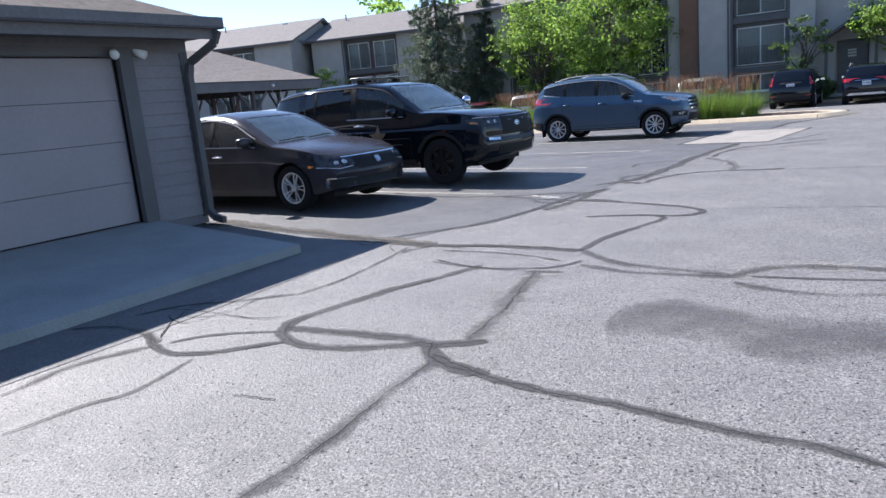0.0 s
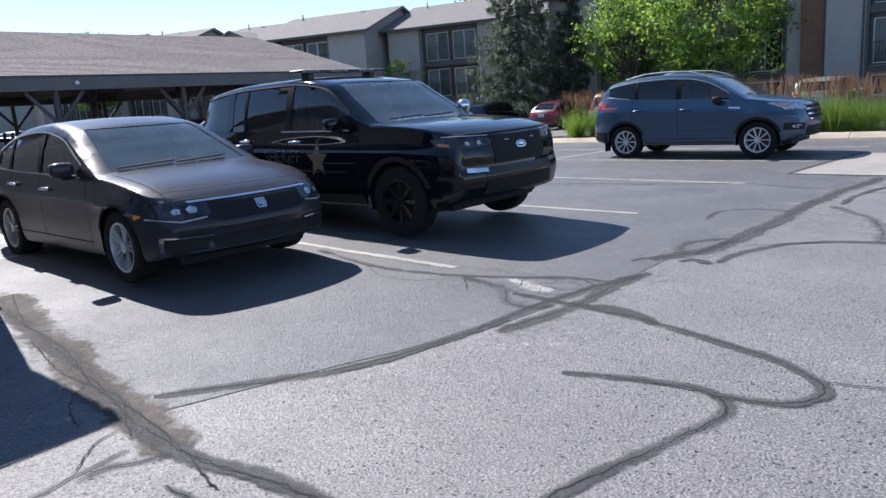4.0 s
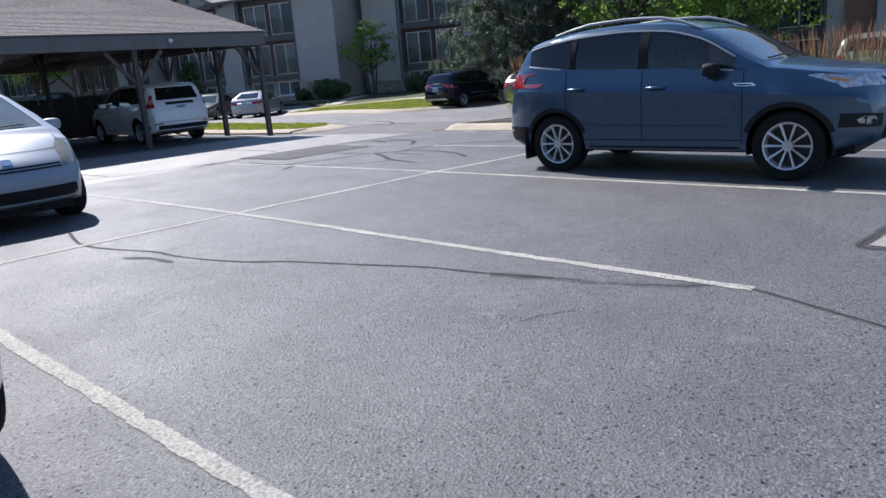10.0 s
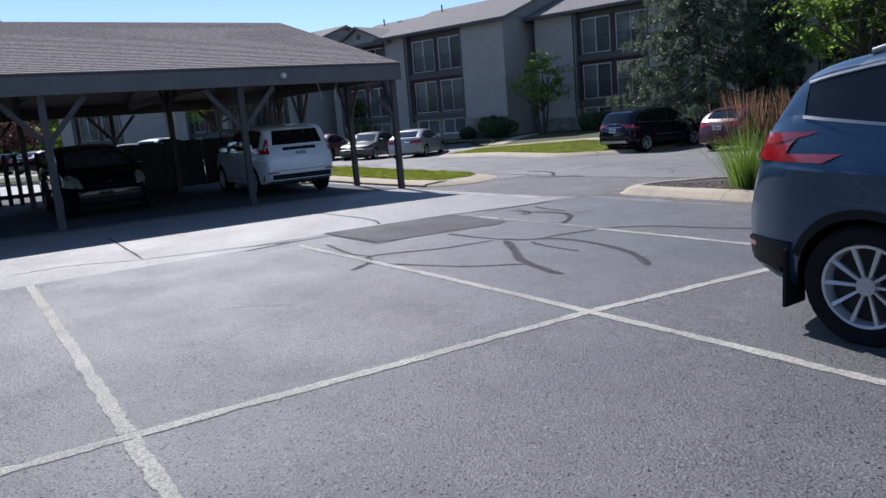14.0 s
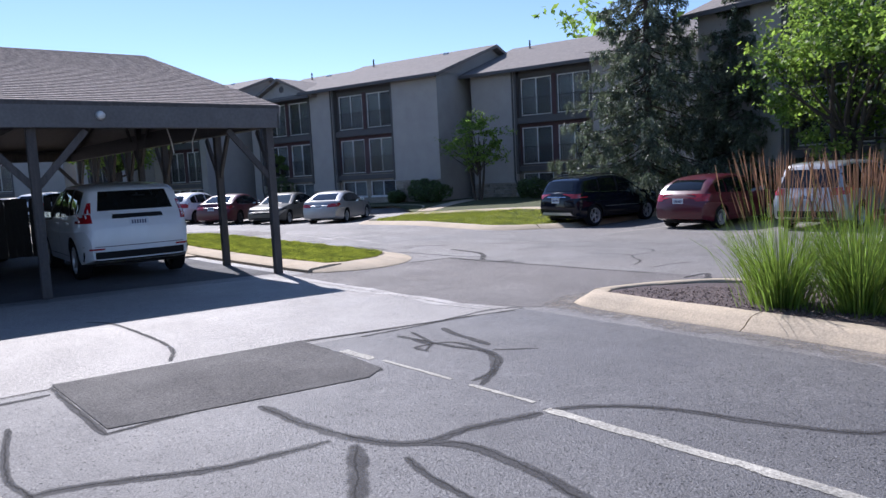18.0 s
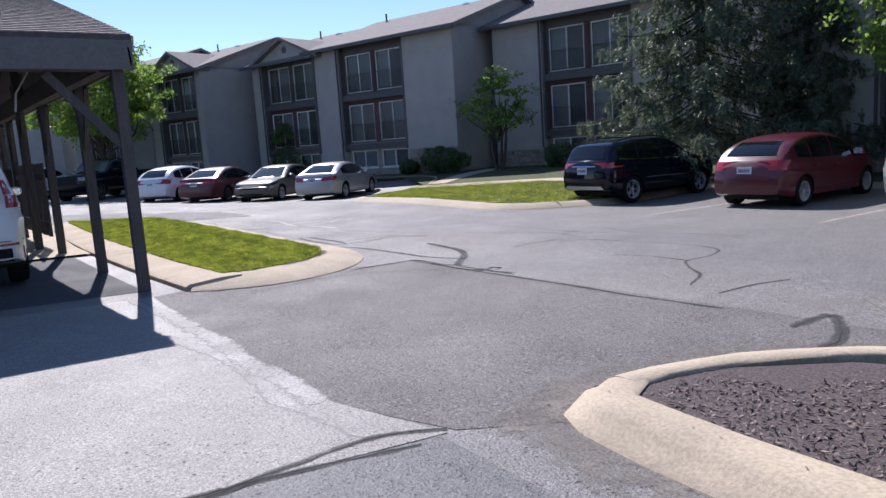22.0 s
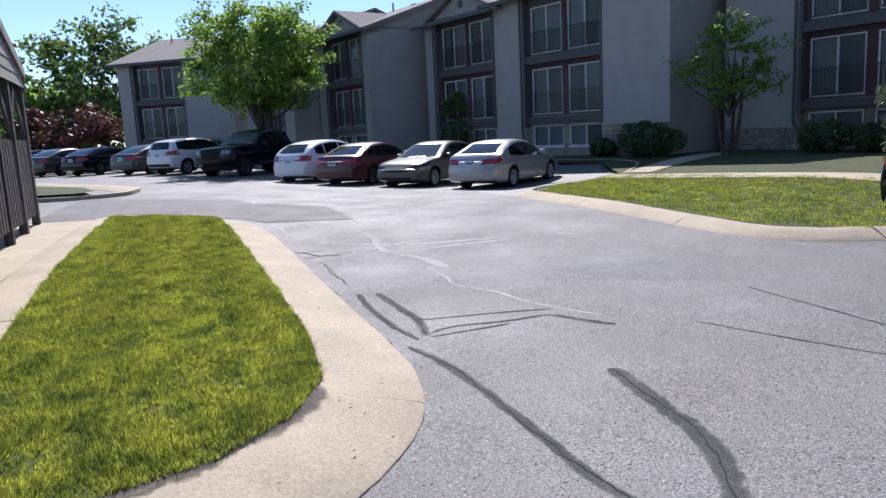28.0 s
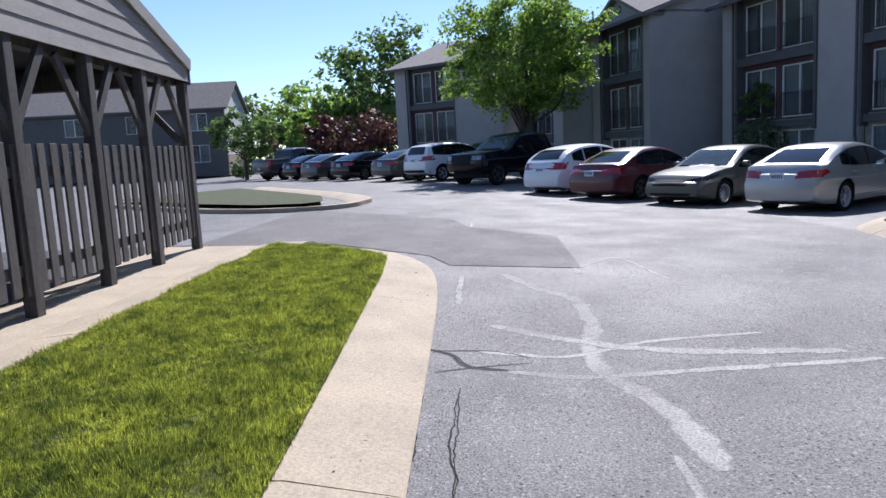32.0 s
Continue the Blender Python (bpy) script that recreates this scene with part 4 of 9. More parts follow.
class Car:
    """Lofted body and cabin shells, with panes, lamps and trim laid on them by projection."""

    def __init__(self, name, s, body_paint, m, label, category="car", group="parked cars"):
        self.s = s
        L, W = s["L"], s["W"]
        self.root = empty(name, m, label, category, group)
        top, roof = s["top"], s["roof"]
        xf, xr, r = s["axles"][0], s["axles"][1], s["r"]
        arch = r * s.get("arch", 1.13)
        zlow = s.get("low", 0.22)

        def half(x):
            h = W / 2
            fe = (x - (L / 2 - s.get("nose", 0.9))) / s.get("nose", 0.9)
            re_ = (-(L / 2) + 0.8 - x) / 0.8
            if fe > 0:
                h *= 1 - s.get("pinch", 0.22) * fe ** 2.6
            if re_ > 0:
                h *= 1 - s.get("rpinch", 0.13) * re_ ** 2.6
            return h
        self.half = half
        self.belt = s["belt"]
        k = s.get("tumble", 0.30)
        near = s.get("cut", False)
        x0, x1 = roof[0][0], roof[-1][0]
        xs = set(np.linspace(-L / 2, L / 2, 84 if near else 48).round(4).tolist())
        for e in (0.015, 0.035, 0.07):
            xs |= {L / 2 - e, -L / 2 + e}
        xs = sorted(x for x in xs if -L / 2 <= x <= L / 2)

        def lower(x):
            z = zlow
            for e in ((x - (L / 2 - 0.75)) / 0.75, (-(L / 2) + 0.7 - x) / 0.7):
                if e > 0:
                    z += 0.10 * e * e
            return z
        bm = bmesh.new()
        prev = None
        for x in xs:
            zb, w = lower(x), half(x)
            zt = interp(top, x)
            zr = max(zt, interp(roof, x)) if x1 <= x <= x0 else zt
            e = min(L / 2 - x, x + L / 2)
            rnd = max(0.0, 1 - e / 0.10) ** 2
            zr -= 0.05 * rnd
            w *= 1 - 0.03 * rnd
            sh = min(interp(s["belt"], x), zr - 0.05, zt)
            flare = s.get("flare", 0.014) * max(math.exp(-((x - xf) / 0.42) ** 2), math.exp(-((x - xr) / 0.42) ** 2))
            crease = s.get("crease", 0.66)
            side = [(0.0, zb), (0.84, zb), (0.95, zb + 0.012), (0.972, zb + (sh - zb) * 0.10), (0.982, zb + (sh - zb) * 0.26), (0.992, zb + (sh - zb) * 0.46), (0.997, zb + (sh - zb) * (crease - 0.07)), (1.004, zb + (sh - zb) * crease), (0.985, zb + (sh - zb) * (crease + 0.035)), (0.974, zb + (sh - zb) * 0.86), (0.952, sh)]
            pr = [(w * a + (flare if 0.9 < a and z < sh - 0.02 else 0.0), z) for a, z in side]
            wb, h = w * 0.952, zr - sh
            f = (x0 - x) / (x0 - x1)
            if 0 < f < 1:
                wb *= 1 - s.get("rtaper", 0.06) * max(0.0, (f - 0.6) / 0.4) ** 1.6 * min(1, h / 0.25)
            wr = max(wb - k * h, wb * 0.6)
            bulge = 0.022 * min(1, h / 0.3)
            crown = 0.028 if h > 0.2 else 0.020
            for q in (0.25, 0.5, 0.75, 0.90):
                pr.append((wb + (wr - wb) * q + bulge * math.sin(q * 3.14), sh + (h - 0.012) * q * (0.985 if h > 0.2 else 0.92)))
            pr += [(wr * 0.965, zr - min(0.022, h * 0.22)), (wr * 0.90, zr - 0.003), (wr * 0.78, zr + crown * 0.35), (wr * 0.5, zr + crown * 0.75), (wr * 0.25, zr + crown * 0.95), (0.0, zr + crown)]
            ring = [bm.verts.new((x, -a, z)) for a, z in pr] + [bm.verts.new((x, a, z)) for a, z in pr[-2:0:-1]]
            if prev:
                n = len(ring)
                for i in range(n):
                    bm.faces.new((prev[i], ring[i], ring[(i + 1) % n], prev[(i + 1) % n]))
            else:
                self.cap(bm, ring)
            prev = ring
        self.cap(bm, prev)
        # rounded nose and tail, in plan and in section
        zt0 = top[1][1]
        face = s.get("face")
        for v in bm.verts:
            for sg, reach, a, c in ((1, 0.9, s.get("bow", 0.17), s.get("tuck_in", 0.13)), (-1, 0.7, s.get("rbow", 0.10), 0.08)):
                e = L / 2 - sg * v.co.x
                if e < reach:
                    f = (1 - e / reach) ** 2
                    zm = zlow + (zt0 - zlow) * 0.52
                    u = (v.co.z - zm) / (zt0 - zlow)
                    back = c * u * u * (2.2 if u < 0 else 1.2)
                    if sg > 0 and face:
                        back = interp(face, v.co.z)
                    v.co.x -= sg * f * (a * (abs(v.co.y) / (W / 2)) ** 2.4 + back)
        bmesh.ops.recalc_face_normals(bm, faces=bm.faces[:])
        self.body_bvh = BVHTree.FromBMesh(bm)
        up = bm.copy()
        bmesh.ops.delete(up, geom=[f for f in up.faces if not (x1 - 0.02 < f.calc_center_median().x < x0 + 0.02 and f.calc_center_median().z > interp(s["belt"], f.calc_center_median().x) - 0.06)], context="FACES")
        self.cab_bvh = BVHTree.FromBMesh(up)
        up.free()
        # wheel openings
        for xa in (xf, xr):
            arc = [(xa + arch * math.cos(q), r + arch * 0.98 * math.sin(q)) for q in np.linspace(0, math.pi, 15)]
            ring = [(xa + arch, zlow - 0.3)] + arc + [(xa - arch, zlow - 0.3)]
            bmesh.ops.delete(bm, geom=self.cut(bm, ring, "y", lambda c: abs(c.y) > W / 2 - 0.42), context="FACES")
        self.skin = bm
        if near:
            self.glaze(body_paint)
        self.body = part("body", bm, body_paint, self.root, soft=30)
        # dark liners of the wheel arches
        for xa in (xf, xr):
            bm = bmesh.new()
            prev = None
            for q in np.linspace(-0.25, math.pi + 0.25, 15):
                rw = arch + 0.012
                row = [bm.verts.new((xa + rw * math.cos(q), y, r + rw * math.sin(q))) for y in (-half(xa) + 0.035, half(xa) - 0.035)]
                if prev:
                    bm.faces.new((prev[0], prev[1], row[1], row[0]))
                prev = row
            part("wheel_arch_liner", bm, M_PLASTIC, self.root)
        # dark floor pan between the wheels
        bm = boxed(xr - 0.5, -W / 2 + 0.26, zlow - 0.03, xf + 0.55, W / 2 - 0.26, zlow + 0.30)
        part("floor_pan", bm, M_PLASTIC, self.root)
        # wheels
        key = (r, s.get("wheel", "five"), s.get("alloy", M_ALLOY).name)
        if key not in WHEELS:
            WHEELS[key] = wheel_meshes(r, 0.23, s.get("wheel", "five"), s.get("alloy", M_ALLOY))
        ty, ri, hu = WHEELS[key]
        for x in (xf, xr):
            for side in (-1, 1):
                mm = pose(x, side * (W / 2 - 0.125 - s.get("tuck", 0.0)), r, 0, 0, 0 if side < 0 else 180)
                wh = share("wheel", hu, self.root, mm)
                share("tyre", ty, wh, Matrix())
                share("rim", ri, wh, Matrix())
        # panes
        if "screen" in s and not near:
            zb, zt, wb, wt = s["screen"]
            self.patch("windscreen", [(-wb, zb), (wb, zb), (wt, zt), (-wt, zt)], "x+", M_SCREEN, cab=True)
        if "rear" in s and not near:
            zb, zt, wb, wt = s["rear"]
            self.patch("rear_window", [(-wb, zb), (wb, zb), (wt, zt), (-wt, zt)], "x-", s.get("rearglass", M_CARGLASS), cab=True)
        if s.get("bright"):
            xa, xb = s["sides"][0][0] - 0.02, s["sides"][-1][1] + 0.04
            xs2 = [xa + (xb - xa) * i / 16 for i in range(17)]
            ring2 = [(x, interp(s["belt"], x) + 0.008) for x in xs2] + [(x, max(interp(roof, x) - s.get("header", 0.075) + 0.012, interp(s["belt"], x) + 0.02)) for x in xs2[::-1]]
            for sd in ("y-", "y+"):
                if not near:
                    self.patch("pillar_trim", ring2, sd, M_PLASTIC, cab=True, off=0.003)
        for wn in range(len(s["sides"])):
            lo, hi = self.pane_outline(wn)
            for sd in ("y-", "y+"):
                if not near:
                    self.patch("side_window", lo + hi[::-1], sd, M_CARGLASS, cab=True)
                if s.get("bright") and not near:
                    self.strip("window_trim", [(x, z - 0.012) for x, z in lo], sd, 0.020, M_CHROME, cab=True)
        if near:
            for sd in ("y-", "y+"):
                xa, xb = s["sides"][0][0], s["sides"][-1][1]
                tops = [p for wn in range(len(s["sides"])) for p in self.pane_outline(wn)[1]]
                lows = [p for wn in range(len(s["sides"])) for p in self.pane_outline(wn)[0]]
                if s.get("bright"):
                    # pale satin instead of chrome: the reflected sky is put into its colour
                    self.strip("window_trim", [(x, z + 0.010) for x, z in tops], sd, 0.014, s.get("toptrim", M_SATIN), cab=True)
                    self.strip("window_trim", [(x, z - 0.010) for x, z in lows], sd, 0.018, M_SATIN, cab=True)
                for (a0, a1), (b0, b1) in zip(s["sides"], s["sides"][1:]):
                    xm = (a1 + b0) / 2
                    if abs(a1 - b0) > 0.12:
                        continue
                    zl, zh = interp(s["belt"], xm) + 0.012, interp(roof, xm) - s.get("header", 0.075) + 0.004
                    dx = s.get("lean", 0.0)
                    wd = abs(a1 - b0) / 2 + 0.004
                    self.patch("door_pillar", [(xm - wd, zl), (xm + wd, zl), (xm + wd - dx, zh), (xm - wd - dx, zh)], sd, M_PLASTIC, cab=True, off=0.004)
        for x in s.get("gaps", ()):
            for sd in ("y-", "y+"):
                self.strip("door_gap", x, sd, 0.007, M_GAP)
        if s.get("gaps"):
            xa, xb = s["gaps"][0], s["gaps"][-1]
            zl = zlow + 0.13
            for sd in ("y-", "y+"):
                self.strip("sill_gap", [(xa + (xb - xa) * i / 10, zl) for i in range(11)], sd, 0.008, M_GAP)
        # bonnet shut lines
        xs0, xs1 = roof[0][0] + 0.02, L / 2 - s.get("bonnet", 0.34)
        for sd in (-1, 1):
            self.strip("bonnet_gap", [(xs0 + (xs1 - xs0) * i / 10, sd * half(xs0 + (xs1 - xs0) * i / 10) * 0.80) for i in range(11)], "z+", 0.008, M_GAP)
        self.strip("bonnet_gap", [(xs1 - 0.10 * abs(i / 6) ** 2.4, half(xs1) * 0.80 * i / 6) for i in range(-6, 7)], "z+", 0.008, M_GAP)
        # lips of the wheel arches
        for xa in (xf, xr):
            for sd in ("y-", "y+"):
                arc = [(xa + (arch + s.get("lip", 0.012)) * math.cos(q), r + (arch + s.get("lip", 0.012)) * 0.98 * math.sin(q)) for q in np.linspace(0.34, 2.80, 17)]
                self.strip("arch_lip", arc, sd, s.get("lip", 0.012) * 2, s.get("lipmat", M_GAP))
        for x, z in s.get("handles", ()):
            for sd in (-1, 1):
                self.stud("door_handle", x, z, sd, (0.11, 0.022, 0.017), s.get("handlemat", body_paint))
        if "mirror" in s:
            x, z = s["mirror"]
            for sd in (-1, 1):
                y = sd * (half(x) + 0.07)
                bm = bmesh.new()
                bmesh.ops.create_uvsphere(bm, u_segments=20, v_segments=12, radius=1.0, matrix=Matrix.Translation((x, y, z + 0.01)) @ Matrix.Diagonal((0.105, 0.125, 0.082, 1)))
                for v in bm.verts:
                    u = Vector(((v.co.x - x) / 0.105, (v.co.y - y) / 0.125, (v.co.z - z - 0.01) / 0.082))
                    u = Vector([math.copysign(abs(q) ** 0.62, q) for q in u])
                    v.co = Vector((x + u.x * 0.085, y + u.y * 0.105, z + 0.01 + u.z * 0.068))
                    v.co.x = max(v.co.x, x - 0.055)
                    v.co.z = max(v.co.z, z - 0.055)
                mm = part("door_mirror", bm, s.get("mirrormat", body_paint), self.root, soft=60)
                bm = boxed(x - 0.03, min(y, y - sd * 0.2), z - 0.085, x + 0.04, max(y, y - sd * 0.2), z - 0.05)
                part("mirror_arm", bm, M_PLASTIC, mm)
                bm = boxed(x - 0.061, y - 0.085, z - 0.040, x - 0.056, y + 0.085, z + 0.055, bevel=0.002)
                part("mirror_glass", bm, M_CHROME, mm)
        # front and rear trim
        for rank, (nm, poly, way, material) in enumerate(s.get("patches", ())):
            for sg in ((1, -1) if way.startswith("2") else (1,)):
                wy = way.lstrip("2")
                pl = [(a * (sg if wy[0] == "x" else 1), b) for a, b in poly]
                if wy[0] == "y" and sg < 0:
                    wy = "y+"
                self.patch(nm, pl, wy, material, off=0.005 + 0.0007 * rank)
        if "plate" in s:
            side, z = s["plate"]
            hit = self.body_bvh.ray_cast(Vector((side * 5, 0, z)), Vector((-side, 0, 0)))[0]
            x = hit.x if hit else side * L / 2
            bm = boxed(min(x, x + side * 0.014), -0.155, z - 0.078, max(x, x + side * 0.014), 0.155, z + 0.078)
            pl = part("number_plate", bm, M_PLATE, self.root)
            bm = bmesh.new()
            for i in range(6):
                y = -0.105 + i * 0.042
                box(bm, x + side * 0.013, y - 0.012, z - 0.030, x + side * 0.017, y + 0.012, z + 0.035)
            part("plate_lettering", bm, M_PLATEINK, pl)
        if s.get("wipers"):
            for y in (-0.35, 0.22):
                bm = bmesh.new()
                a = self.onto(self.cab_bvh, "x+", y - 0.28, s["screen"][0] + 0.012)
                b = self.onto(self.cab_bvh, "x+", y + 0.28, s["screen"][0] + 0.03)
                if a and b:
                    rod(bm, a[0] + a[1] * 0.015, b[0] + b[1] * 0.015, 0.009, n=5)
                    part("wiper", bm, M_PLASTIC, self.root)
                else:
                    bm.free()
        if s.get("rails"):
            xa, xb, material = s["rails"]
            for sd in (-1, 1):
                pts = []
                for i in range(9):
                    x = xa + (xb - xa) * i / 8
                    z = interp(roof, x)
                    lift = 0.05 * min(1, 4 * i / 8, 4 * (8 - i) / 8)
                    y = W / 2 * 0.955 - k * (z - interp(self.belt, x)) - 0.10
                    pts.append(Vector((x, sd * y, z + 0.012 + lift)))
                bm = bmesh.new()
                prev = None
                for p in pts:
                    ring = [bm.verts.new((p.x, p.y + 0.018 * math.cos(q * 0.7854), p.z + 0.018 * math.sin(q * 0.7854))) for q in range(8)]
                    if prev:
                        for q in range(8):
                            bm.faces.new((prev[q], prev[(q + 1) % 8], ring[(q + 1) % 8], ring[q]))
                    prev = ring
                part("roof_rail", bm, material, self.root, soft=89)

    def pane_outline(self, wn):
        """Lower and upper edge of a side window, as points along the car."""
        s = self.s
        x0, x1 = s["sides"][wn]
        lo, hi = [], []
        n = 10
        for i in range(n + 1):
            x = x0 + (x1 - x0) * i / n
            zt = interp(s["roof"], x) - s.get("header", 0.075)
            zb = interp(s["belt"], x) + 0.015
            if zt - zb > 0.02:
                lo.append((x, zb))
                hi.append((x, zt))
        return lo, hi

    def cut(self, bm, poly, axis, test):
        """Cut an outline, seen along an axis, into the shell and return the faces inside it."""
        us, zs = [p[0] for p in poly], [p[1] for p in poly]
        lo_u, hi_u, lo_z, hi_z = min(us) - 0.12, max(us) + 0.12, min(zs) - 0.12, max(zs) + 0.12
        ax = 0 if axis == "y" else 1
        for p, q in zip(poly, poly[1:] + poly[:1]):
            fs = [f for f in bm.faces if test(f.calc_center_median()) and lo_u < f.calc_center_median()[ax] < hi_u and lo_z < f.calc_center_median().z < hi_z]
            du, dz = q[0] - p[0], q[1] - p[1]
            if abs(du) + abs(dz) < 1e-6:
                continue
            co, no = [0, 0, p[1]], [0, 0, -du]
            co[ax], no[ax] = p[0], dz
            es, vs = {e for f in fs for e in f.edges}, {v for f in fs for v in f.verts}
            bmesh.ops.bisect_plane(bm, geom=fs + list(es) + list(vs), dist=1e-5, plane_co=co, plane_no=no)

        def inside(u, z):
            hit = False
            for (a, b), (c, d) in zip(poly, poly[1:] + poly[:1]):
                if (b > z) != (d > z) and u < (c - a) * (z - b) / (d - b) + a:
                    hit = not hit
            return hit
        out = []
        for f in bm.faces:
            c = f.calc_center_median()
            if test(c) and inside(c[ax], c.z):
                out.append(f)
        return out

    def lift(self, name, faces, material, off=-0.006, label="", only=None):
        """Take faces out of the shell as a part of their own, set back or proud by a little."""
        faces = [f for f in faces if only is None or only(f.calc_center_median())]
        bm = bmesh.new()
        seen = {}
        for f in faces:
            vs = []
            for v in f.verts:
                if v not in seen:
                    seen[v] = bm.verts.new(v.co + v.normal * off)
                vs.append(seen[v])
            bm.faces.new(vs)
        if not bm.faces:
            bm.free()
            return None
        return part(name, bm, material, self.root, label, soft=40)

    def glaze(self, body_paint):
        """Real window openings with glass in them, and the seats and dashboard behind."""
        s, bm = self.s, self.skin
        x0, x1 = s["roof"][0][0], s["roof"][-1][0]
        W = s["W"]
        bm.normal_update()
        gone = []
        mid = (x0 + x1) / 2
        zb, zt, wb, wt = s["screen"]
        fs = self.cut(bm, [(-wb, zb), (wb, zb), (wt, zt), (-wt, zt)], "x", lambda c: mid < c.x < x0 + 0.05)
        self.lift("windscreen", fs, s.get("screenglass", M_AUTOGLASS))
        bmesh.ops.delete(bm, geom=fs, context="FACES")
        zb, zt, wb, wt = s["rear"]
        fs = self.cut(bm, [(-wb, zb), (wb, zb), (wt, zt), (-wt, zt)], "x", lambda c: c.x < mid)
        self.lift("rear_window", fs, s.get("rearglass", M_TINT))
        bmesh.ops.delete(bm, geom=fs, context="FACES")
        for wn in range(len(s["sides"])):
            lo, hi = self.pane_outline(wn)
            fs = self.cut(bm, lo + hi[::-1], "y", lambda c: abs(c.y) > W * 0.25)
            glass = s.get("sideglass", M_TINT)
            if wn == 0:
                glass = s.get("frontglass", glass)
            self.lift("side_window", fs, glass, only=lambda c: c.y < 0)
            self.lift("side_window", fs, glass, only=lambda c: c.y > 0)
            bmesh.ops.delete(bm, geom=fs, context="FACES")
        # cabin fittings
        xd, zd = x0 - 0.06, interp(s["belt"], x0) - 0.02
        lowz = s.get("low", 0.22) + 0.28
        dash = part("dashboard", boxed(xd - 0.52, -W / 2 + 0.16, zd - 0.30, xd - 0.05, W / 2 - 0.16, zd, bevel=0.05), M_CABIN, self.root, soft=50)
        ring = bmesh.new()
        c, q = Vector((xd - 0.66, 0.37, zd - 0.02)), Matrix.Rotation(radians(-65), 3, "Y")
        pts = [c + q @ Vector((0.18 * math.cos(6.2832 * i / 16), 0.18 * math.sin(6.2832 * i / 16), 0)) for i in range(16)]
        for i in range(16):
            rod(ring, pts[i], pts[(i + 1) % 16], 0.015, n=6, caps=False)
        rod(ring, c, c + Vector((0.22, 0, -0.06)), 0.03)
        box(ring, c.x - 0.02, c.y - 0.16, c.z - 0.03, c.x + 0.02, c.y + 0.16, c.z + 0.03)
        part("steering_wheel", ring, M_CABIN, self.root, soft=60)
        roof_z = max(z for _, z in s["roof"])
        ht = roof_z - 0.10
        for xs_, ys in ((xd - 1.25, (-0.38, 0.38)), (xd - 2.15, (-0.38, 0.38))):
            if xs_ < x1 + 0.25:
                continue
            for y in ys:
                seat = part("seat", boxed(xs_, y - 0.25, lowz - 0.08, xs_ + 0.52, y + 0.25, lowz + 0.12, bevel=0.05), s.get("trimmat", M_SEAT), self.root, soft=50)
                part("seat_back", boxed(-0.07, y - 0.24, 0, 0.06, y + 0.24, ht - lowz - 0.20, bevel=0.05, m=pose(xs_ + 0.02, 0, lowz + 0.08, 0, -13, 0)), s.get("trimmat", M_SEAT), seat, soft=50)
                part("headrest", boxed(-0.05, y - 0.13, ht - lowz - 0.17, 0.05, y + 0.13, ht - lowz - 0.01, bevel=0.04, m=pose(xs_ + 0.02, 0, lowz + 0.08, 0, -13, 0)), s.get("trimmat", M_SEAT), seat, soft=50)
        h = self.onto(self.cab_bvh, "x+", 0.0, s["screen"][1] - 0.06)
        if h:
            p = h[0] + Vector((-0.10, 0, -0.03))
            part("rear_view_mirror", boxed(p.x - 0.02, -0.12, p.z - 0.035, p.x + 0.02, 0.12, p.z + 0.035, bevel=0.015), M_PLASTIC, self.root, soft=50)
        part("cabin_floor", boxed(x1 + 0.3, -W / 2 + 0.20, lowz - 0.24, xd - 0.1, W / 2 - 0.20, lowz - 0.19), M_CABIN, self.root)

    def cap(self, bm, ring):
        """Close one end with a fine grid, so that it can be rounded."""
        half = len(ring) // 2
        rows = []
        for i in range(1, half):
            a, b = ring[i], ring[-i]
            rows.append([a] + [bm.verts.new(a.co.lerp(b.co, k / 24)) for k in range(1, 24)] + [b])
        for p, q in zip(rows, rows[1:]):
            for k in range(24):
                bm.faces.new((p[k], p[k + 1], q[k + 1], q[k]))
        for k in range(24):
            bm.faces.new((ring[0], rows[0][k + 1], rows[0][k]))
            bm.faces.new((ring[half], rows[-1][k], rows[-1][k + 1]))

    def onto(self, bvh, way, a, b):
        if way[0] == "x":
            sg = 1 if way[1] == "+" else -1
            o, d = Vector((sg * 6, a, b)), Vector((-sg, 0, 0))
        elif way[0] == "y":
            sg = 1 if way[1] == "+" else -1
            o, d = Vector((a, sg * 4, b)), Vector((0, -sg, 0))
        else:
            o, d = Vector((a, b, 5)), Vector((0, 0, -1))
        hit, nrm, _, _ = bvh.ray_cast(o, d)
        if hit is None:
            return None
        if nrm.dot(d) > 0:
            nrm = -nrm
        return hit, nrm

    def patch(self, name, poly, way, material, cab=False, off=0.006, bow=0.0, label=""):
        bm = bmesh.new()
        bm.faces.new([bm.verts.new((a, b, 0)) for a, b in poly])
        for ax in (0, 1):
            vals = [p[ax] for p in poly]
            cell = max(0.05, (max(vals) - min(vals)) / 12)
            kx = min(vals) + cell
            while kx < max(vals) - 0.01:
                co, no = [0, 0, 0], [0, 0, 0]
                co[ax], no[ax] = kx, 1
                bmesh.ops.bisect_plane(bm, geom=bm.faces[:] + bm.edges[:] + bm.verts[:], plane_co=co, plane_no=no)
                kx += cell
        gone = []
        for v in bm.verts:
            hits = [h for h in (self.onto(b, way, v.co.x, v.co.y) for b in ((self.cab_bvh,) if cab else (self.body_bvh, self.cab_bvh))) if h]
            if not hits:
                gone.append(v)
                continue
            sg = {"x": 0, "y": 1, "z": 2}[way[0]]
            hit = max(hits, key=lambda q: q[0][sg] * (1 if way[1] == "+" else -1))
            v.co = hit[0] + hit[1] * off
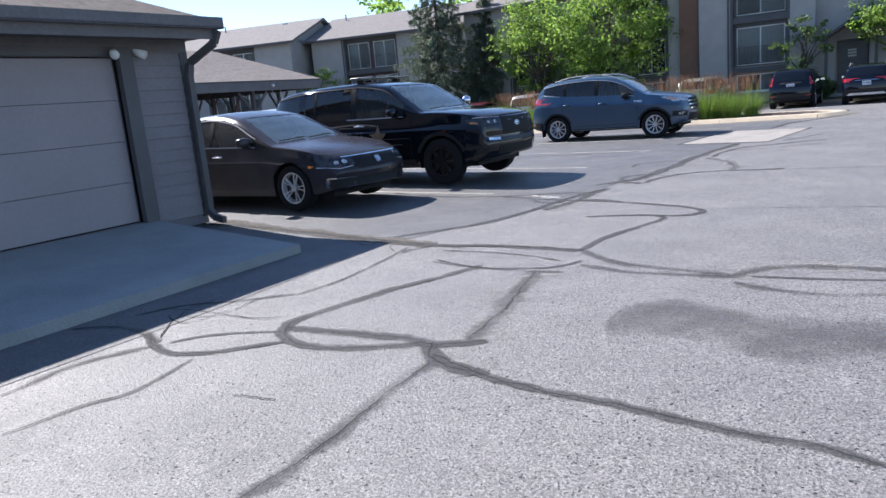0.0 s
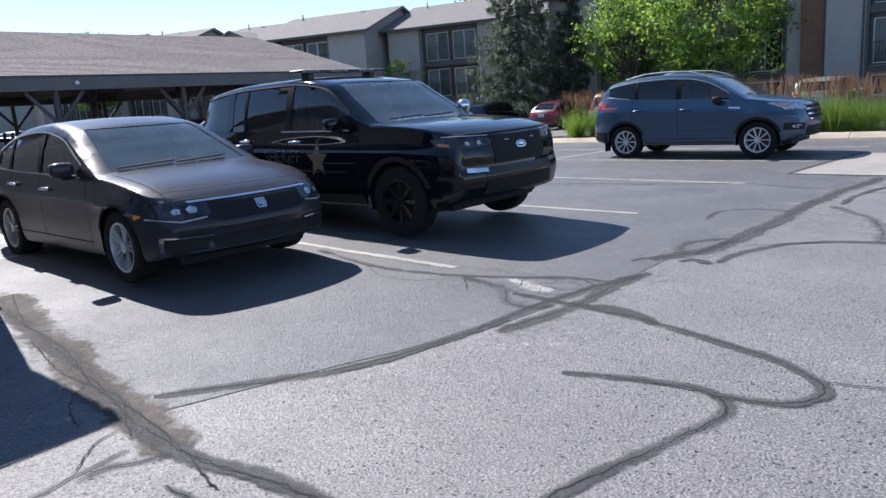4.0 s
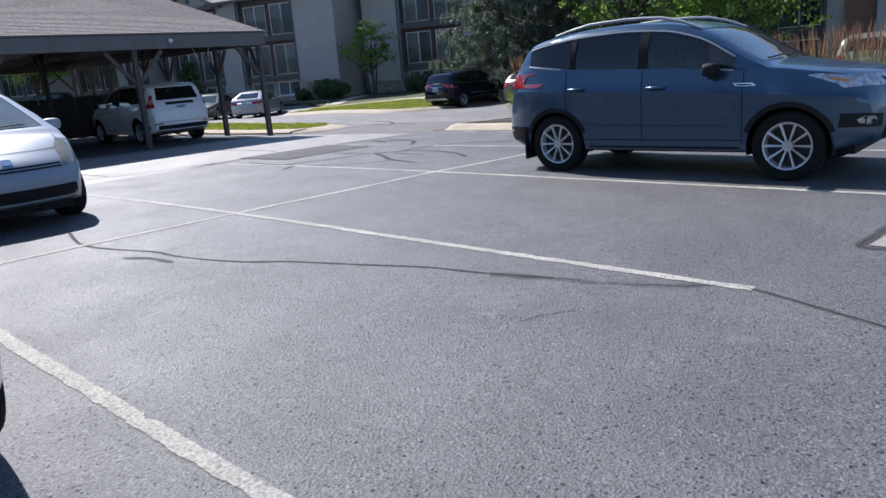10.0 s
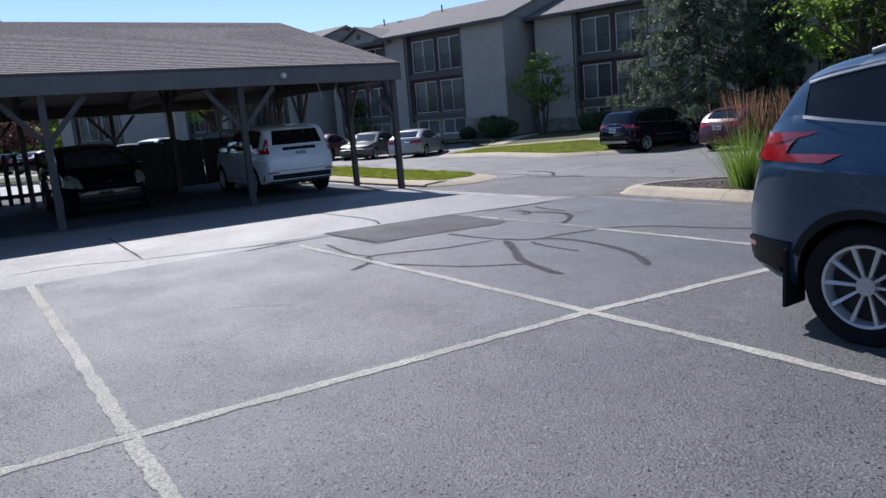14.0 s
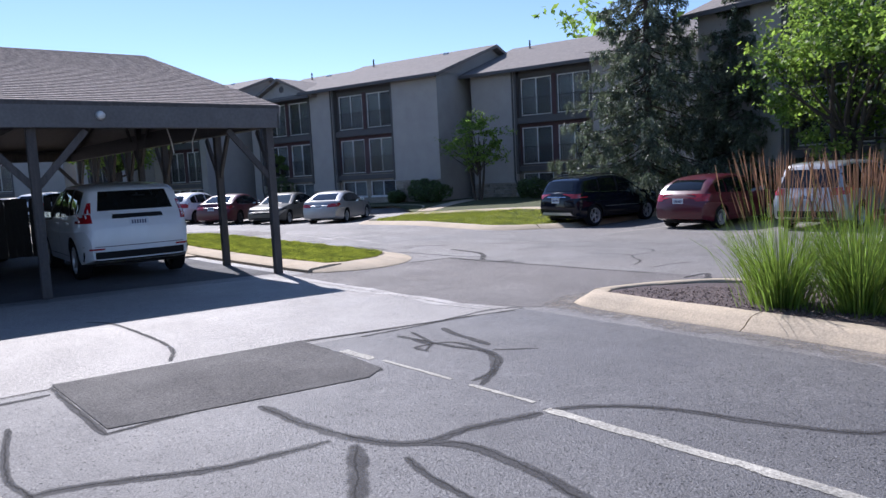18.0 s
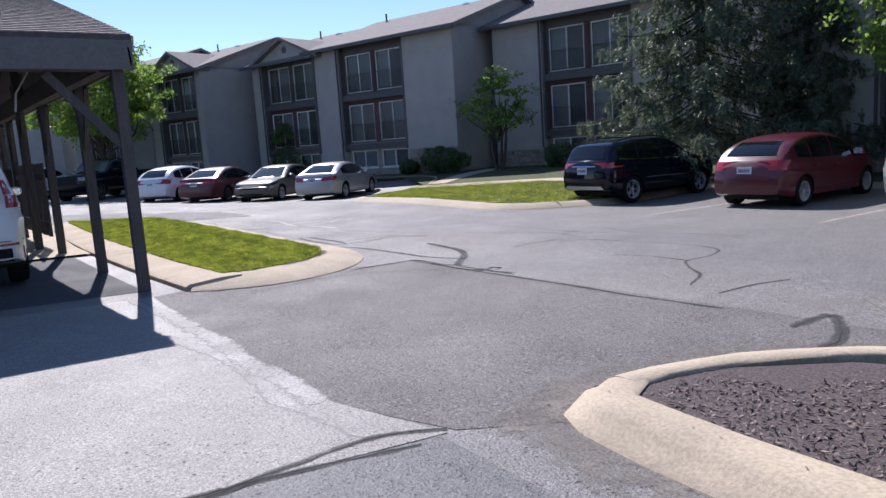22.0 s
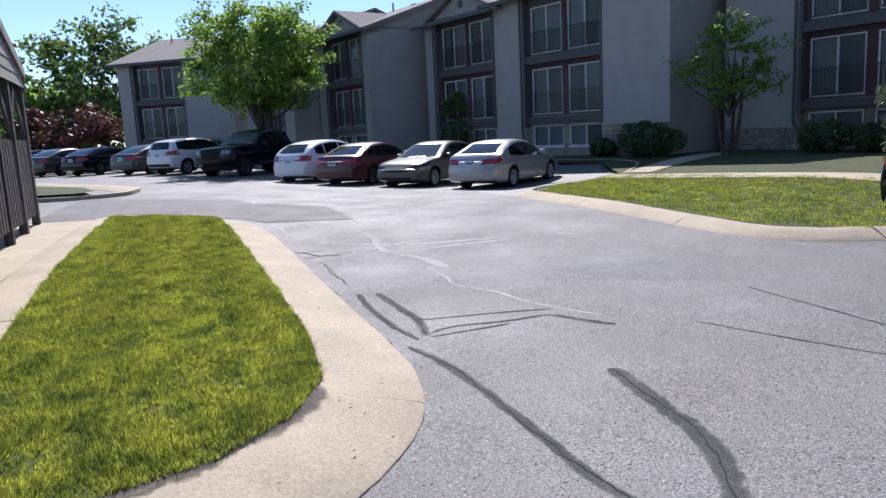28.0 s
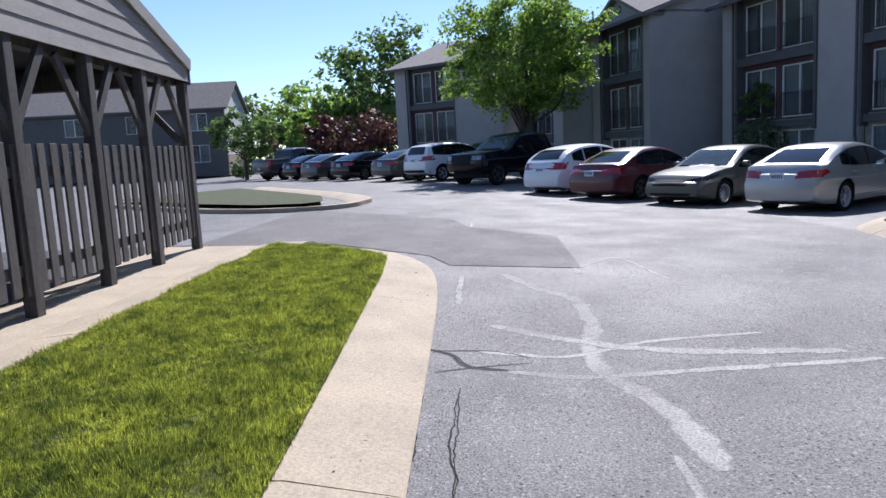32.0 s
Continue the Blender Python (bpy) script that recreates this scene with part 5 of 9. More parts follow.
        bmesh.ops.delete(bm, geom=gone, context="VERTS")
        if not bm.faces:
            bm.free()
            return None
        want = {"x": Vector((1, 0, 0)), "y": Vector((0, 1, 0)), "z": Vector((0, 0, 1))}[way[0]] * (1 if way[1] == "+" else -1)
        for f in bm.faces:
            f.normal_update()
            if f.normal.dot(want) < 0:
                f.normal_flip()
        return part(name, bm, material, self.root, label, soft=40)

    def strip(self, name, pts, way, width, material, cab=False):
        """A thin line on the shell through 2D points."""
        pts = [(pts, z) for z in np.linspace(interp(self.s["belt"], pts) - 0.0, self.s.get("low", 0.22) + 0.1, 8)] if isinstance(pts, float) else pts
        bm = bmesh.new()
        prev = None
        n = len(pts)
        for i, p in enumerate(pts):
            a, b = Vector(pts[max(0, i - 1)]), Vector(pts[min(n - 1, i + 1)])
            d = (b - a).normalized()
            s2 = Vector((-d.y, d.x)) * width / 2
            row = []
            for q in (Vector(p) + s2, Vector(p) - s2):
                h = self.onto(self.cab_bvh if cab else self.body_bvh, way, q.x, q.y)
                row.append(bm.verts.new(h[0] + h[1] * (0.009 if cab else 0.004)) if h else None)
            if prev and all(prev) and all(row):
                bm.faces.new((prev[0], prev[1], row[1], row[0]))
            prev = row
        if not bm.faces:
            bm.free()
            return None
        return part(name, bm, material, self.root)

    def stud(self, name, x, z, side, size, material):
        h = self.onto(self.body_bvh, "y+" if side > 0 else "y-", x, z)
        if not h:
            return
        a, b, c = size
        y = h[0].y + side * b * 0.8
        part(name, boxed(x - a, y - b, z - c, x + a, y + b, z + c, bevel=c * 0.7), material, self.root, soft=60)


def scaled(s, k):
    """The same car drawn a little larger or smaller."""
    def f(v):
        if isinstance(v, bool) or isinstance(v, str):
            return v
        if isinstance(v, float):
            return v * k
        if isinstance(v, (tuple, list)):
            return type(v)(f(q) for q in v)
        return v
    keep = ("cut", "crease", "wheel", "alloy", "arch", "pinch", "rpinch", "tumble", "ctaper", "rtaper", "bright", "wipers", "bow", "tuck_in", "rbow")
    return {a: (b if a in keep else f(b)) for a, b in s.items()}


SEDAN = dict(L=4.66, W=1.80, r=0.325, axles=(1.42, -1.28), low=0.20, pinch=0.17, nose=0.9, bow=0.10, tuck_in=0.08, tumble=0.34, bright=True, wipers=True,
             top=[(2.32, 0.64), (2.25, 0.75), (2.05, 0.82), (1.6, 0.89), (1.05, 0.945), (0.7, 0.955), (-0.8, 0.97), (-1.55, 1.01), (-2.0, 1.03), (-2.26, 1.01), (-2.32, 0.86)],
             roof=[(1.08, 0.93), (0.62, 1.16), (0.18, 1.35), (-0.35, 1.42), (-0.9, 1.39), (-1.45, 1.24), (-1.95, 1.04)],
             belt=[(1.1, 0.90), (0.5, 0.92), (-0.9, 0.955), (-1.9, 1.02)], header=0.085,
             screen=(0.96, 1.345, 0.70, 0.56), rear=(1.07, 1.34, 0.62, 0.50), sides=[(0.74, -0.20), (-0.28, -1.02), (-1.08, -1.42)], gaps=(0.86, -0.24, -1.02),
             handles=((-0.06, 0.80), (-0.92, 0.83)), mirror=(0.62, 0.99), plate=(-1, 0.80),
             patches=[("headlight", [(0.48, 0.655), (0.84, 0.67), (0.86, 0.765), (0.50, 0.715)], "2x+", M_DKLAMP), ("headlight_wrap", [(2.14, 0.66), (1.74, 0.74), (1.60, 0.80), (2.0, 0.775)], "2y-", M_DKLAMP),
                      ("grille", [(-0.46, 0.55), (0.46, 0.55), (0.56, 0.70), (-0.56, 0.70)], "x+", M_PLASTIC), ("lower_grille", [(-0.50, 0.27), (0.50, 0.27), (0.58, 0.38), (-0.58, 0.38)], "x+", M_PLASTIC),
                      ("tail_light", [(0.38, 0.76), (0.84, 0.78), (0.84, 0.92), (0.40, 0.90)], "2x-", M_RED), ("tail_light_wrap", [(-2.22, 0.78), (-1.92, 0.86), (-2.0, 0.94), (-2.24, 0.92)], "2y-", M_RED)])
CIVIC = dict(SEDAN, wheel="twin", alloy=M_ALLOY, plate=(-1, 0.75), cut=True, crease=0.70, bow=0.24, pinch=0.13, nose=0.8,
             sideglass=M_SIDEGLASS, rearglass=M_SIDEGLASS, screenglass=M_AUTOGLASS, handlemat=M_CHROME,
             top=[(2.32, 0.66), (2.24, 0.735), (2.0, 0.80), (1.6, 0.87), (1.05, 0.935), (0.7, 0.955), (-0.8, 0.97), (-1.55, 1.01), (-2.0, 1.03), (-2.26, 1.01), (-2.32, 0.86)],
             face=[(0.80, 0.20), (0.72, 0.115), (0.69, 0.07), (0.62, 0.05), (0.555, 0.02), (0.50, 0.0), (0.44, 0.03), (0.36, 0.045), (0.28, 0.02), (0.22, 0.09)])
CIVIC["patches"] = [("front_panel", [(-0.60, 0.60), (-0.38, 0.535), (0.38, 0.535), (0.60, 0.60), (0.62, 0.70), (0.30, 0.705), (-0.30, 0.705), (-0.62, 0.70)], "x+", M_PLASTIC),
                    ("headlight", [(0.46, 0.60), (0.70, 0.575), (0.86, 0.61), (0.88, 0.72), (0.60, 0.705), (0.46, 0.69)], "2x+", M_DKLAMP), ("headlight_wrap", [(2.20, 0.60), (1.92, 0.655), (1.66, 0.745), (1.58, 0.79), (1.80, 0.785), (2.14, 0.72)], "2y-", M_DKLAMP),
                    ("lamp_projector", [(0.56, 0.625), (0.62, 0.62), (0.635, 0.655), (0.60, 0.68), (0.55, 0.665)], "2x+", M_CLEARLAMP), ("lamp_projector", [(0.68, 0.625), (0.73, 0.62), (0.74, 0.65), (0.71, 0.67), (0.675, 0.66)], "2x+", M_CLEARLAMP),
                    ("lamp_edge", [(0.50, 0.575), (0.70, 0.555), (0.87, 0.59), (0.87, 0.60), (0.70, 0.568), (0.50, 0.587)], "2x+", M_SATIN),
                    ("grille_trim", [(-0.60, 0.700), (0.60, 0.700), (0.60, 0.714), (-0.60, 0.714)], "x+", M_CHROME), ("hood_gap", [(-0.68, 0.722), (0.68, 0.722), (0.68, 0.731), (-0.68, 0.731)], "x+", M_GAP),
                    ("badge", [(-0.040, 0.585), (0.040, 0.585), (0.052, 0.625), (0.048, 0.665), (-0.048, 0.665), (-0.052, 0.625)], "x+", M_CHROME), ("badge_inset", [(-0.030, 0.595), (0.030, 0.595), (0.038, 0.625), (0.036, 0.655), (-0.036, 0.655), (-0.038, 0.625)], "x+", M_DKALLOY), ("badge_bar", [(-0.03, 0.618), (0.03, 0.618), (0.03, 0.632), (-0.03, 0.632)], "x+", M_CHROME),
                    ("lower_grille", [(-0.42, 0.26), (0.42, 0.26), (0.50, 0.42), (-0.50, 0.42)], "x+", M_PLASTIC), ("fog_recess", [(0.52, 0.27), (0.78, 0.30), (0.80, 0.43), (0.50, 0.43)], "2x+", M_PLASTIC),
                    ("fog_trim", [(0.46, 0.425), (0.80, 0.43), (0.82, 0.43), (0.82, 0.448), (0.46, 0.440)], "2x+", M_CHROME), ("fog_trim", [(0.80, 0.31), (0.82, 0.32), (0.825, 0.44), (0.805, 0.44)], "2x+", M_CHROME), ("lip_trim", [(-0.50, 0.238), (0.50, 0.238), (0.52, 0.25), (-0.52, 0.25)], "x+", M_CHROME),
                    ("side_marker", [(1.86, 0.60), (1.78, 0.60), (1.77, 0.625), (1.86, 0.625)], "2y-", M_AMBER)] + SEDAN["patches"][4:]
SUV = dict(L=4.52, W=1.84, r=0.352, axles=(1.36, -1.33), low=0.28, pinch=0.20, nose=0.85, tumble=0.27, bright=True, wipers=True,
           top=[(2.26, 0.72), (2.20, 0.92), (2.02, 1.00), (1.5, 1.07), (1.05, 1.11), (0.6, 1.10), (-1.0, 1.13), (-1.9, 1.16), (-2.2, 1.12), (-2.26, 0.95)],
           roof=[(1.20, 1.08), (0.85, 1.27), (0.38, 1.53), (-0.2, 1.63), (-0.9, 1.63), (-1.6, 1.57), (-1.95, 1.50), (-2.16, 1.18)],
           belt=[(1.2, 1.05), (0.5, 1.07), (-1.0, 1.11), (-2.1, 1.17)], header=0.075,
           screen=(1.13, 1.54, 0.72, 0.60), rear=(1.18, 1.50, 0.60, 0.52), sides=[(0.82, -0.14), (-0.24, -1.06), (-1.12, -1.78)], gaps=(0.92, -0.19, -1.16),
           handles=((-0.02, 0.98), (-1.02, 1.0)), mirror=(0.62, 1.13), plate=(-1, 0.92),
           patches=[("headlight", [(0.42, 0.84), (0.80, 0.86), (0.84, 0.96), (0.42, 0.92)], "2x+", M_LAMP), ("headlight_wrap", [(2.14, 0.84), (1.62, 0.94), (1.58, 0.99), (2.02, 0.98)], "2y-", M_LAMP),
                    ("grille", [(-0.40, 0.66), (0.40, 0.66), (0.46, 0.90), (-0.46, 0.90)], "x+", M_PLASTIC), ("lower_grille", [(-0.55, 0.40), (0.55, 0.40), (0.52, 0.58), (-0.52, 0.58)], "x+", M_PLASTIC),
                    ("tail_light", [(0.56, 0.90), (0.90, 0.92), (0.90, 1.10), (0.58, 1.08)], "2x-", M_RED), ("tail_light_wrap", [(-2.22, 0.90), (-1.98, 0.98), (-1.72, 1.11), (-2.2, 1.10)], "2y-", M_RED),
                    ("sill_cladding", [(0.86, 0.28), (-0.84, 0.28), (-0.84, 0.44), (0.86, 0.42)], "2y-", M_PLASTIC), ("bumper_cladding", [(-0.85, 0.36), (0.85, 0.36), (0.85, 0.52), (-0.85, 0.52)], "x-", M_PLASTIC)])

# ---- apartment building ----
class Frame:
    """A building's own axes: u along the front, v into the building."""

    def __init__(self, x, y, turn):
        self.m = pose(x, y, 0, 0, 0, turn)


def wall_bm(u0, u1, z0, z1, v0, thick, holes):
    """A wall with real openings, cut as a grid round them."""
    us = sorted({u0, u1, *[h[0] for h in holes], *[h[1] for h in holes]})
    zs = sorted({z0, z1, *[h[2] for h in holes], *[h[3] for h in holes]})
    us, zs = [u for u in us if u0 <= u <= u1], [z for z in zs if z0 <= z <= z1]
    bm = bmesh.new()
    grid = {}

    def vert(i, j, k):
        if (i, j, k) not in grid:
            grid[i, j, k] = bm.verts.new((us[i], v0 + k * thick, zs[j]))
        return grid[i, j, k]

    def solid(i, j):
        if not (0 <= i < len(us) - 1 and 0 <= j < len(zs) - 1):
            return False
        cu, cz = (us[i] + us[i + 1]) / 2, (zs[j] + zs[j + 1]) / 2
        return not any(h[0] < cu < h[1] and h[2] < cz < h[3] for h in holes)
    for i in range(len(us) - 1):
        for j in range(len(zs) - 1):
            if not solid(i, j):
                continue
            bm.faces.new((vert(i, j, 0), vert(i + 1, j, 0), vert(i + 1, j + 1, 0), vert(i, j + 1, 0)))
            bm.faces.new((vert(i, j, 1), vert(i, j + 1, 1), vert(i + 1, j + 1, 1), vert(i + 1, j, 1)))
            for di, dj, a, b in ((-1, 0, (i, j), (i, j + 1)), (1, 0, (i + 1, j + 1), (i + 1, j)), (0, -1, (i + 1, j), (i, j)), (0, 1, (i, j + 1), (i + 1, j + 1))):
                if not solid(i + di, j + dj):
                    bm.faces.new((vert(*a, 0), vert(*b, 0), vert(*b, 1), vert(*a, 1)))
    bmesh.ops.recalc_face_normals(bm, faces=bm.faces[:])
    return bm


def add_window(parent, u0, u1, z0, z1, v, rail=True, blind=0.5, slim=False, rnd=random.Random(5)):
    """A sliding window: white frame, mullion, two panes, sill, blinds, and a black guard rail."""
    w = 0.05
    bm = bmesh.new()
    box(bm, u0, v - 0.03, z0, u0 + w, v + 0.05, z1)
    box(bm, u1 - w, v - 0.03, z0, u1, v + 0.05, z1)
    box(bm, u0 + w, v - 0.03, z0, u1 - w, v + 0.05, z0 + w)
    box(bm, u0 + w, v - 0.03, z1 - w, u1 - w, v + 0.05, z1)
    um = (u0 + u1) / 2
    box(bm, um - 0.028, v - 0.028, z0 + w, um + 0.028, v + 0.048, z1 - w)
    win = part("window", bm, M_WHITE, parent, "white framed sliding window")
    for a, b in ((u0 + w, um - 0.028), (um + 0.028, u1 - w)):
        part("pane", boxed(a, v + 0.005, z0 + w, b, v + 0.012, z1 - w), M_GLASS2, win)
    part("window_sill", boxed(u0 - 0.04, v - 0.09, z0 - 0.06, u1 + 0.04, v + 0.02, z0 - 0.002), M_WHITE if slim else M_TRIM, win)
    bm = bmesh.new()
    side = rnd.random() < 0.5
    n = 14
    a, b = (u0 + w, um) if side else (um, u1 - w)
    if blind > 0.8:
        a, b = u0 + w, u1 - w
    for i in range(n):
        p = a + (b - a) * i / n
        box(bm, p, v + 0.10 + 0.012 * (i % 2), z0 + w, p + (b - a) / n * 0.93, v + 0.106 + 0.012 * (i % 2), z1 - w)
    part("blind", bm, M_BLIND, win)["kind"] = "stuff"
    if rail:
        bm = bmesh.new()
        h = z0 + (z1 - z0) * 0.46
        box(bm, u0 + 0.02, v - 0.12, h, u1 - 0.02, v - 0.085, h + 0.035)
        box(bm, u0 + 0.02, v - 0.12, z0 + 0.06, u1 - 0.02, v - 0.085, z0 + 0.09)
        k = int((u1 - u0) / 0.12)
        for i in range(k + 1):
            p = u0 + 0.03 + (u1 - u0 - 0.06) * i / k
            box(bm, p - 0.009, v - 0.111, z0 + 0.08, p + 0.009, v - 0.094, h + 0.01)
        part("guard_rail", bm, M_IRON, win)["kind"] = "stuff"
    return win


M_GLASS2 = bpy.data.materials.new("clear window glass")
M_GLASS2.use_nodes = True
_t = M_GLASS2.node_tree
_b = _t.nodes["Principled BSDF"]
_b.inputs["Base Color"].default_value = (0.55, 0.60, 0.62, 1)
_b.inputs["Roughness"].default_value = 0.02
_b.inputs["Transmission Weight"].default_value = 0.9
_b.inputs["IOR"].default_value = 1.2


def stone_base(parent, u0, u1, z0, z1, v, seed=1):
    """Rough stones in courses, each a piece of its own."""
    rnd = random.Random(seed)
    z = z0
    while z < z1 - 0.05:
        h = min(rnd.uniform(0.14, 0.22), z1 - z)
        u = u0
        while u < u1 - 0.06:
            w = min(rnd.uniform(0.25, 0.6), u1 - u)
            part("stone", boxed(u + 0.008, v - rnd.uniform(0.05, 0.08), z + 0.008, u + w - 0.008, v + 0.01, z + h - 0.008, bevel=0.02), M_STONE, parent)
            u += w
        z += h


def gable_roof(parent, u0, u1, v0, v1, z_eave, z_ridge, over=0.45, material=None, gable=None):
    """Two shingled slopes laid in courses, ridge along u, with fascia boards."""
    vm = (v0 + v1) / 2
    for s, (va, vb) in enumerate(((v0 - over, vm), (v1 + over, vm))):
        rise = (z_ridge - z_eave) * (vm - v0 + over) / (vm - v0)
        za = z_ridge - rise
        bm = bmesh.new()
        vs = [bm.verts.new(p) for p in ((u0 - over, va, za + 0.02), (u1 + over, va, za + 0.02), (u1 + over, vb, z_ridge), (u0 - over, vb, z_ridge), (u0 - over, va, za - 0.16), (u1 + over, va, za - 0.16), (u1 + over, vb, z_ridge - 0.18), (u0 - over, vb, z_ridge - 0.18))]
        for f in ((0, 1, 2, 3), (7, 6, 5, 4), (0, 4, 5, 1), (1, 5, 6, 2), (2, 6, 7, 3), (3, 7, 4, 0)):
            bm.faces.new([vs[k] for k in f])
        bmesh.ops.recalc_face_normals(bm, faces=bm.faces[:])
        part("roof_slope", bm, material or M_ROOF, parent)
        part("gutter", boxed(u0 - over, va - 0.10 if s == 0 else va, za - 0.17, u1 + over, va if s == 0 else va + 0.10, za - 0.03), M_TRIM, parent)
    for u in (u0, u1 - 0.2):
        bm = bmesh.new()
        vs = [bm.verts.new(p) for p in ((u, v0, z_eave - 0.1), (u, v1, z_eave - 0.1), (u, vm, z_ridge - 0.12))]
        f = bm.faces.new(vs)
        ex = bmesh.ops.extrude_face_region(bm, geom=[f])
        bmesh.ops.translate(bm, verts=[q for q in ex["geom"] if isinstance(q, bmesh.types.BMVert)], vec=(0.2, 0, 0))
        bmesh.ops.recalc_face_normals(bm, faces=bm.faces[:])
        part("gable_wall", bm, gable or M_TAUPE, parent)


def apartment_block(m, u0, u1, bay, v, depth, label, z_eave=6.95, z_ridge=8.95, lower=True, bays=2, lift=0.0, dormer=False, stone=True, panel=None, seed=1, burg=True):
    """A three storey block: siding walls, a recessed bay of paired windows on two floors, half basement windows and a shingled gable roof."""
    rnd = random.Random(seed)
    root = empty("apartment_block", m @ Matrix.Translation((0, v, lift)), label, "building", "apartment blocks")
    b0, b1 = bay
    wins = []
    gap = 0.34
    ww = (b1 - b0 - gap * (bays - 1)) / bays
    holes = []
    for i in range(bays):
        a = b0 + i * (ww + gap)
        for z0, z1, rail in ((4.36, 6.32, True), (1.80, 3.74, True), (0.42, 1.32, False)):
            if z0 < 1 and not lower:
                continue
            wins.append((a, a + ww, z0, z1, rail))
            holes.append((a, a + ww, z0, z1))
    rec = 0.28
    if b0 - 0.25 > u0:
        part("wall", boxed(u0, 0, -0.8, b0 - 0.25, 0.25, z_eave), M_TAUPE, root, "taupe siding wall")
    if u1 > b1 + 0.25:
        part("wall", boxed(b1 + 0.25, 0, -0.8, u1, 0.25, z_eave), M_TAUPE, root, "taupe siding wall")
    lo, hi = b0 - 0.25, b1 + 0.25
    part("bay_wall", wall_bm(lo, hi, 4.02, z_eave, rec, 0.2, holes), M_TRIM, root, "dark painted bay wall")
    part("bay_wall", wall_bm(lo, hi, 1.72, 4.02, rec, 0.2, holes), M_BURG if burg else M_TRIM, root, "burgundy siding between the windows")
    part("bay_wall", wall_bm(lo, hi, -0.8, 1.72, rec, 0.2, holes), M_STONE, root)
    part("floor_band", boxed(lo, 0.02, 3.94, hi, rec - 0.003, 4.26), M_TRIM, root)
    part("floor_band", boxed(lo, 0.05, 1.42, hi, rec - 0.003, 1.68), M_TRIM, root)
    for q in (lo, hi - 0.12):
        part("bay_trim", boxed(q, -0.03, 1.3, q + 0.12, rec - 0.003, z_eave - 0.01), M_TRIM, root)
    if b0 - 0.25 > u0 and bays > 1:
        part("bay_trim", boxed((b0 + b1) / 2 - 0.1, rec - 0.05, 4.3, (b0 + b1) / 2 + 0.1, rec - 0.004, 6.4), M_BURG, root)
    for a, b, z0, z1, rail in wins:
        add_window(root, a, b, z0, z1, rec + 0.05, rail, blind=rnd.random(), slim=not rail, rnd=rnd)
    part("interior_shade", boxed(lo, rec + 0.75, -0.2, hi, rec + 0.8, z_eave - 0.05), M_DARKROOM, root)
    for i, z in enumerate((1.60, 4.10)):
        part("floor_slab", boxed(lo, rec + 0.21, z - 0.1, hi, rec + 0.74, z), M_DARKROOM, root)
    for q, t in ((u0, u0 + 0.25), (u1 - 0.25, u1)):
        part("end_wall", boxed(q, 0.253, -0.8, t, depth, z_eave), M_TAUPE, root)
    part("back_wall", boxed(u0 + 0.253, depth - 0.25, -0.8, u1 - 0.253, depth, z_eave), M_TAUPE, root)
    gable_roof(root, u0, u1, 0, depth, z_eave, z_ridge)
    if stone:
        if u1 > b1 + 0.3:
            stone_base(root, b1 + 0.3, u1, -0.45, 1.25, 0.0, seed)
        if b0 - 0.3 > u0:
            stone_base(root, u0, b0 - 0.3, -0.45, 0.85, 0.0, seed + 7)
    if dormer:
        c, w = (b0 + b1) / 2, (b1 - b0) / 2 + 0.55
        bm = bmesh.new()
        zr = z_eave + 1.0
        f = bm.faces.new([bm.verts.new(p) for p in ((c - w, -0.05, z_eave - 0.1), (c + w, -0.05, z_eave - 0.1), (c, -0.05, zr))])
        ex = bmesh.ops.extrude_face_region(bm, geom=[f])
        bmesh.ops.translate(bm, verts=[q for q in ex["geom"] if isinstance(q, bmesh.types.BMVert)], vec=(0, 0.2, 0))
        bmesh.ops.recalc_face_normals(bm, faces=bm.faces[:])
        part("dormer_gable", bm, M_TAUPE, root)
        for sg in (-1, 1):
            bm = bmesh.new()
            pts = [(c, -0.4, zr + 0.12), (c + sg * (w + 0.35), -0.4, z_eave - 0.12), (c + sg * (w + 0.35), 0.6, z_eave - 0.12), (c, 4.4, zr + 0.12)]
            f = bm.faces.new([bm.verts.new(p) for p in pts])
            ex = bmesh.ops.extrude_face_region(bm, geom=[f])
            bmesh.ops.translate(bm, verts=[q for q in ex["geom"] if isinstance(q, bmesh.types.BMVert)], vec=(0, 0, -0.16))
            bmesh.ops.recalc_face_normals(bm, faces=bm.faces[:])
            part("dormer_roof", bm, M_ROOF, root)
        bm = bmesh.new()
        rod(bm, (c, -0.07, z_eave + 0.45), (c, -0.03, z_eave + 0.45), 0.2, n=14)
        part("gable_vent", bm, M_TRIM, root)
    bm = bmesh.new()
    rod(bm, (u0 + 1.2, depth * 0.42, z_ridge - 0.5), (u0 + 1.2, depth * 0.42, z_ridge + 0.15), 0.05, n=8)
    part("vent_pipe", bm, M_TRIM, root)
    part("roof_vent", boxed(u1 - 3.0, depth * 0.44, z_ridge - 0.5, u1 - 2.6, depth * 0.44 + 0.4, z_ridge - 0.12, bevel=0.05), M_WHITE, root)
    bm = bmesh.new()
    q = b0 - 0.35 if b0 - 0.3 > u0 else b1 + 0.35
    rod(bm, (q, -0.05, 1.0), (q, -0.05, z_eave - 0.2), 0.045, n=8)
    rod(bm, (q, -0.05, 1.0), (q + 0.3, -0.22, 0.6), 0.045, n=8)
    part("downspout", bm, M_TRIM, root)
    return root


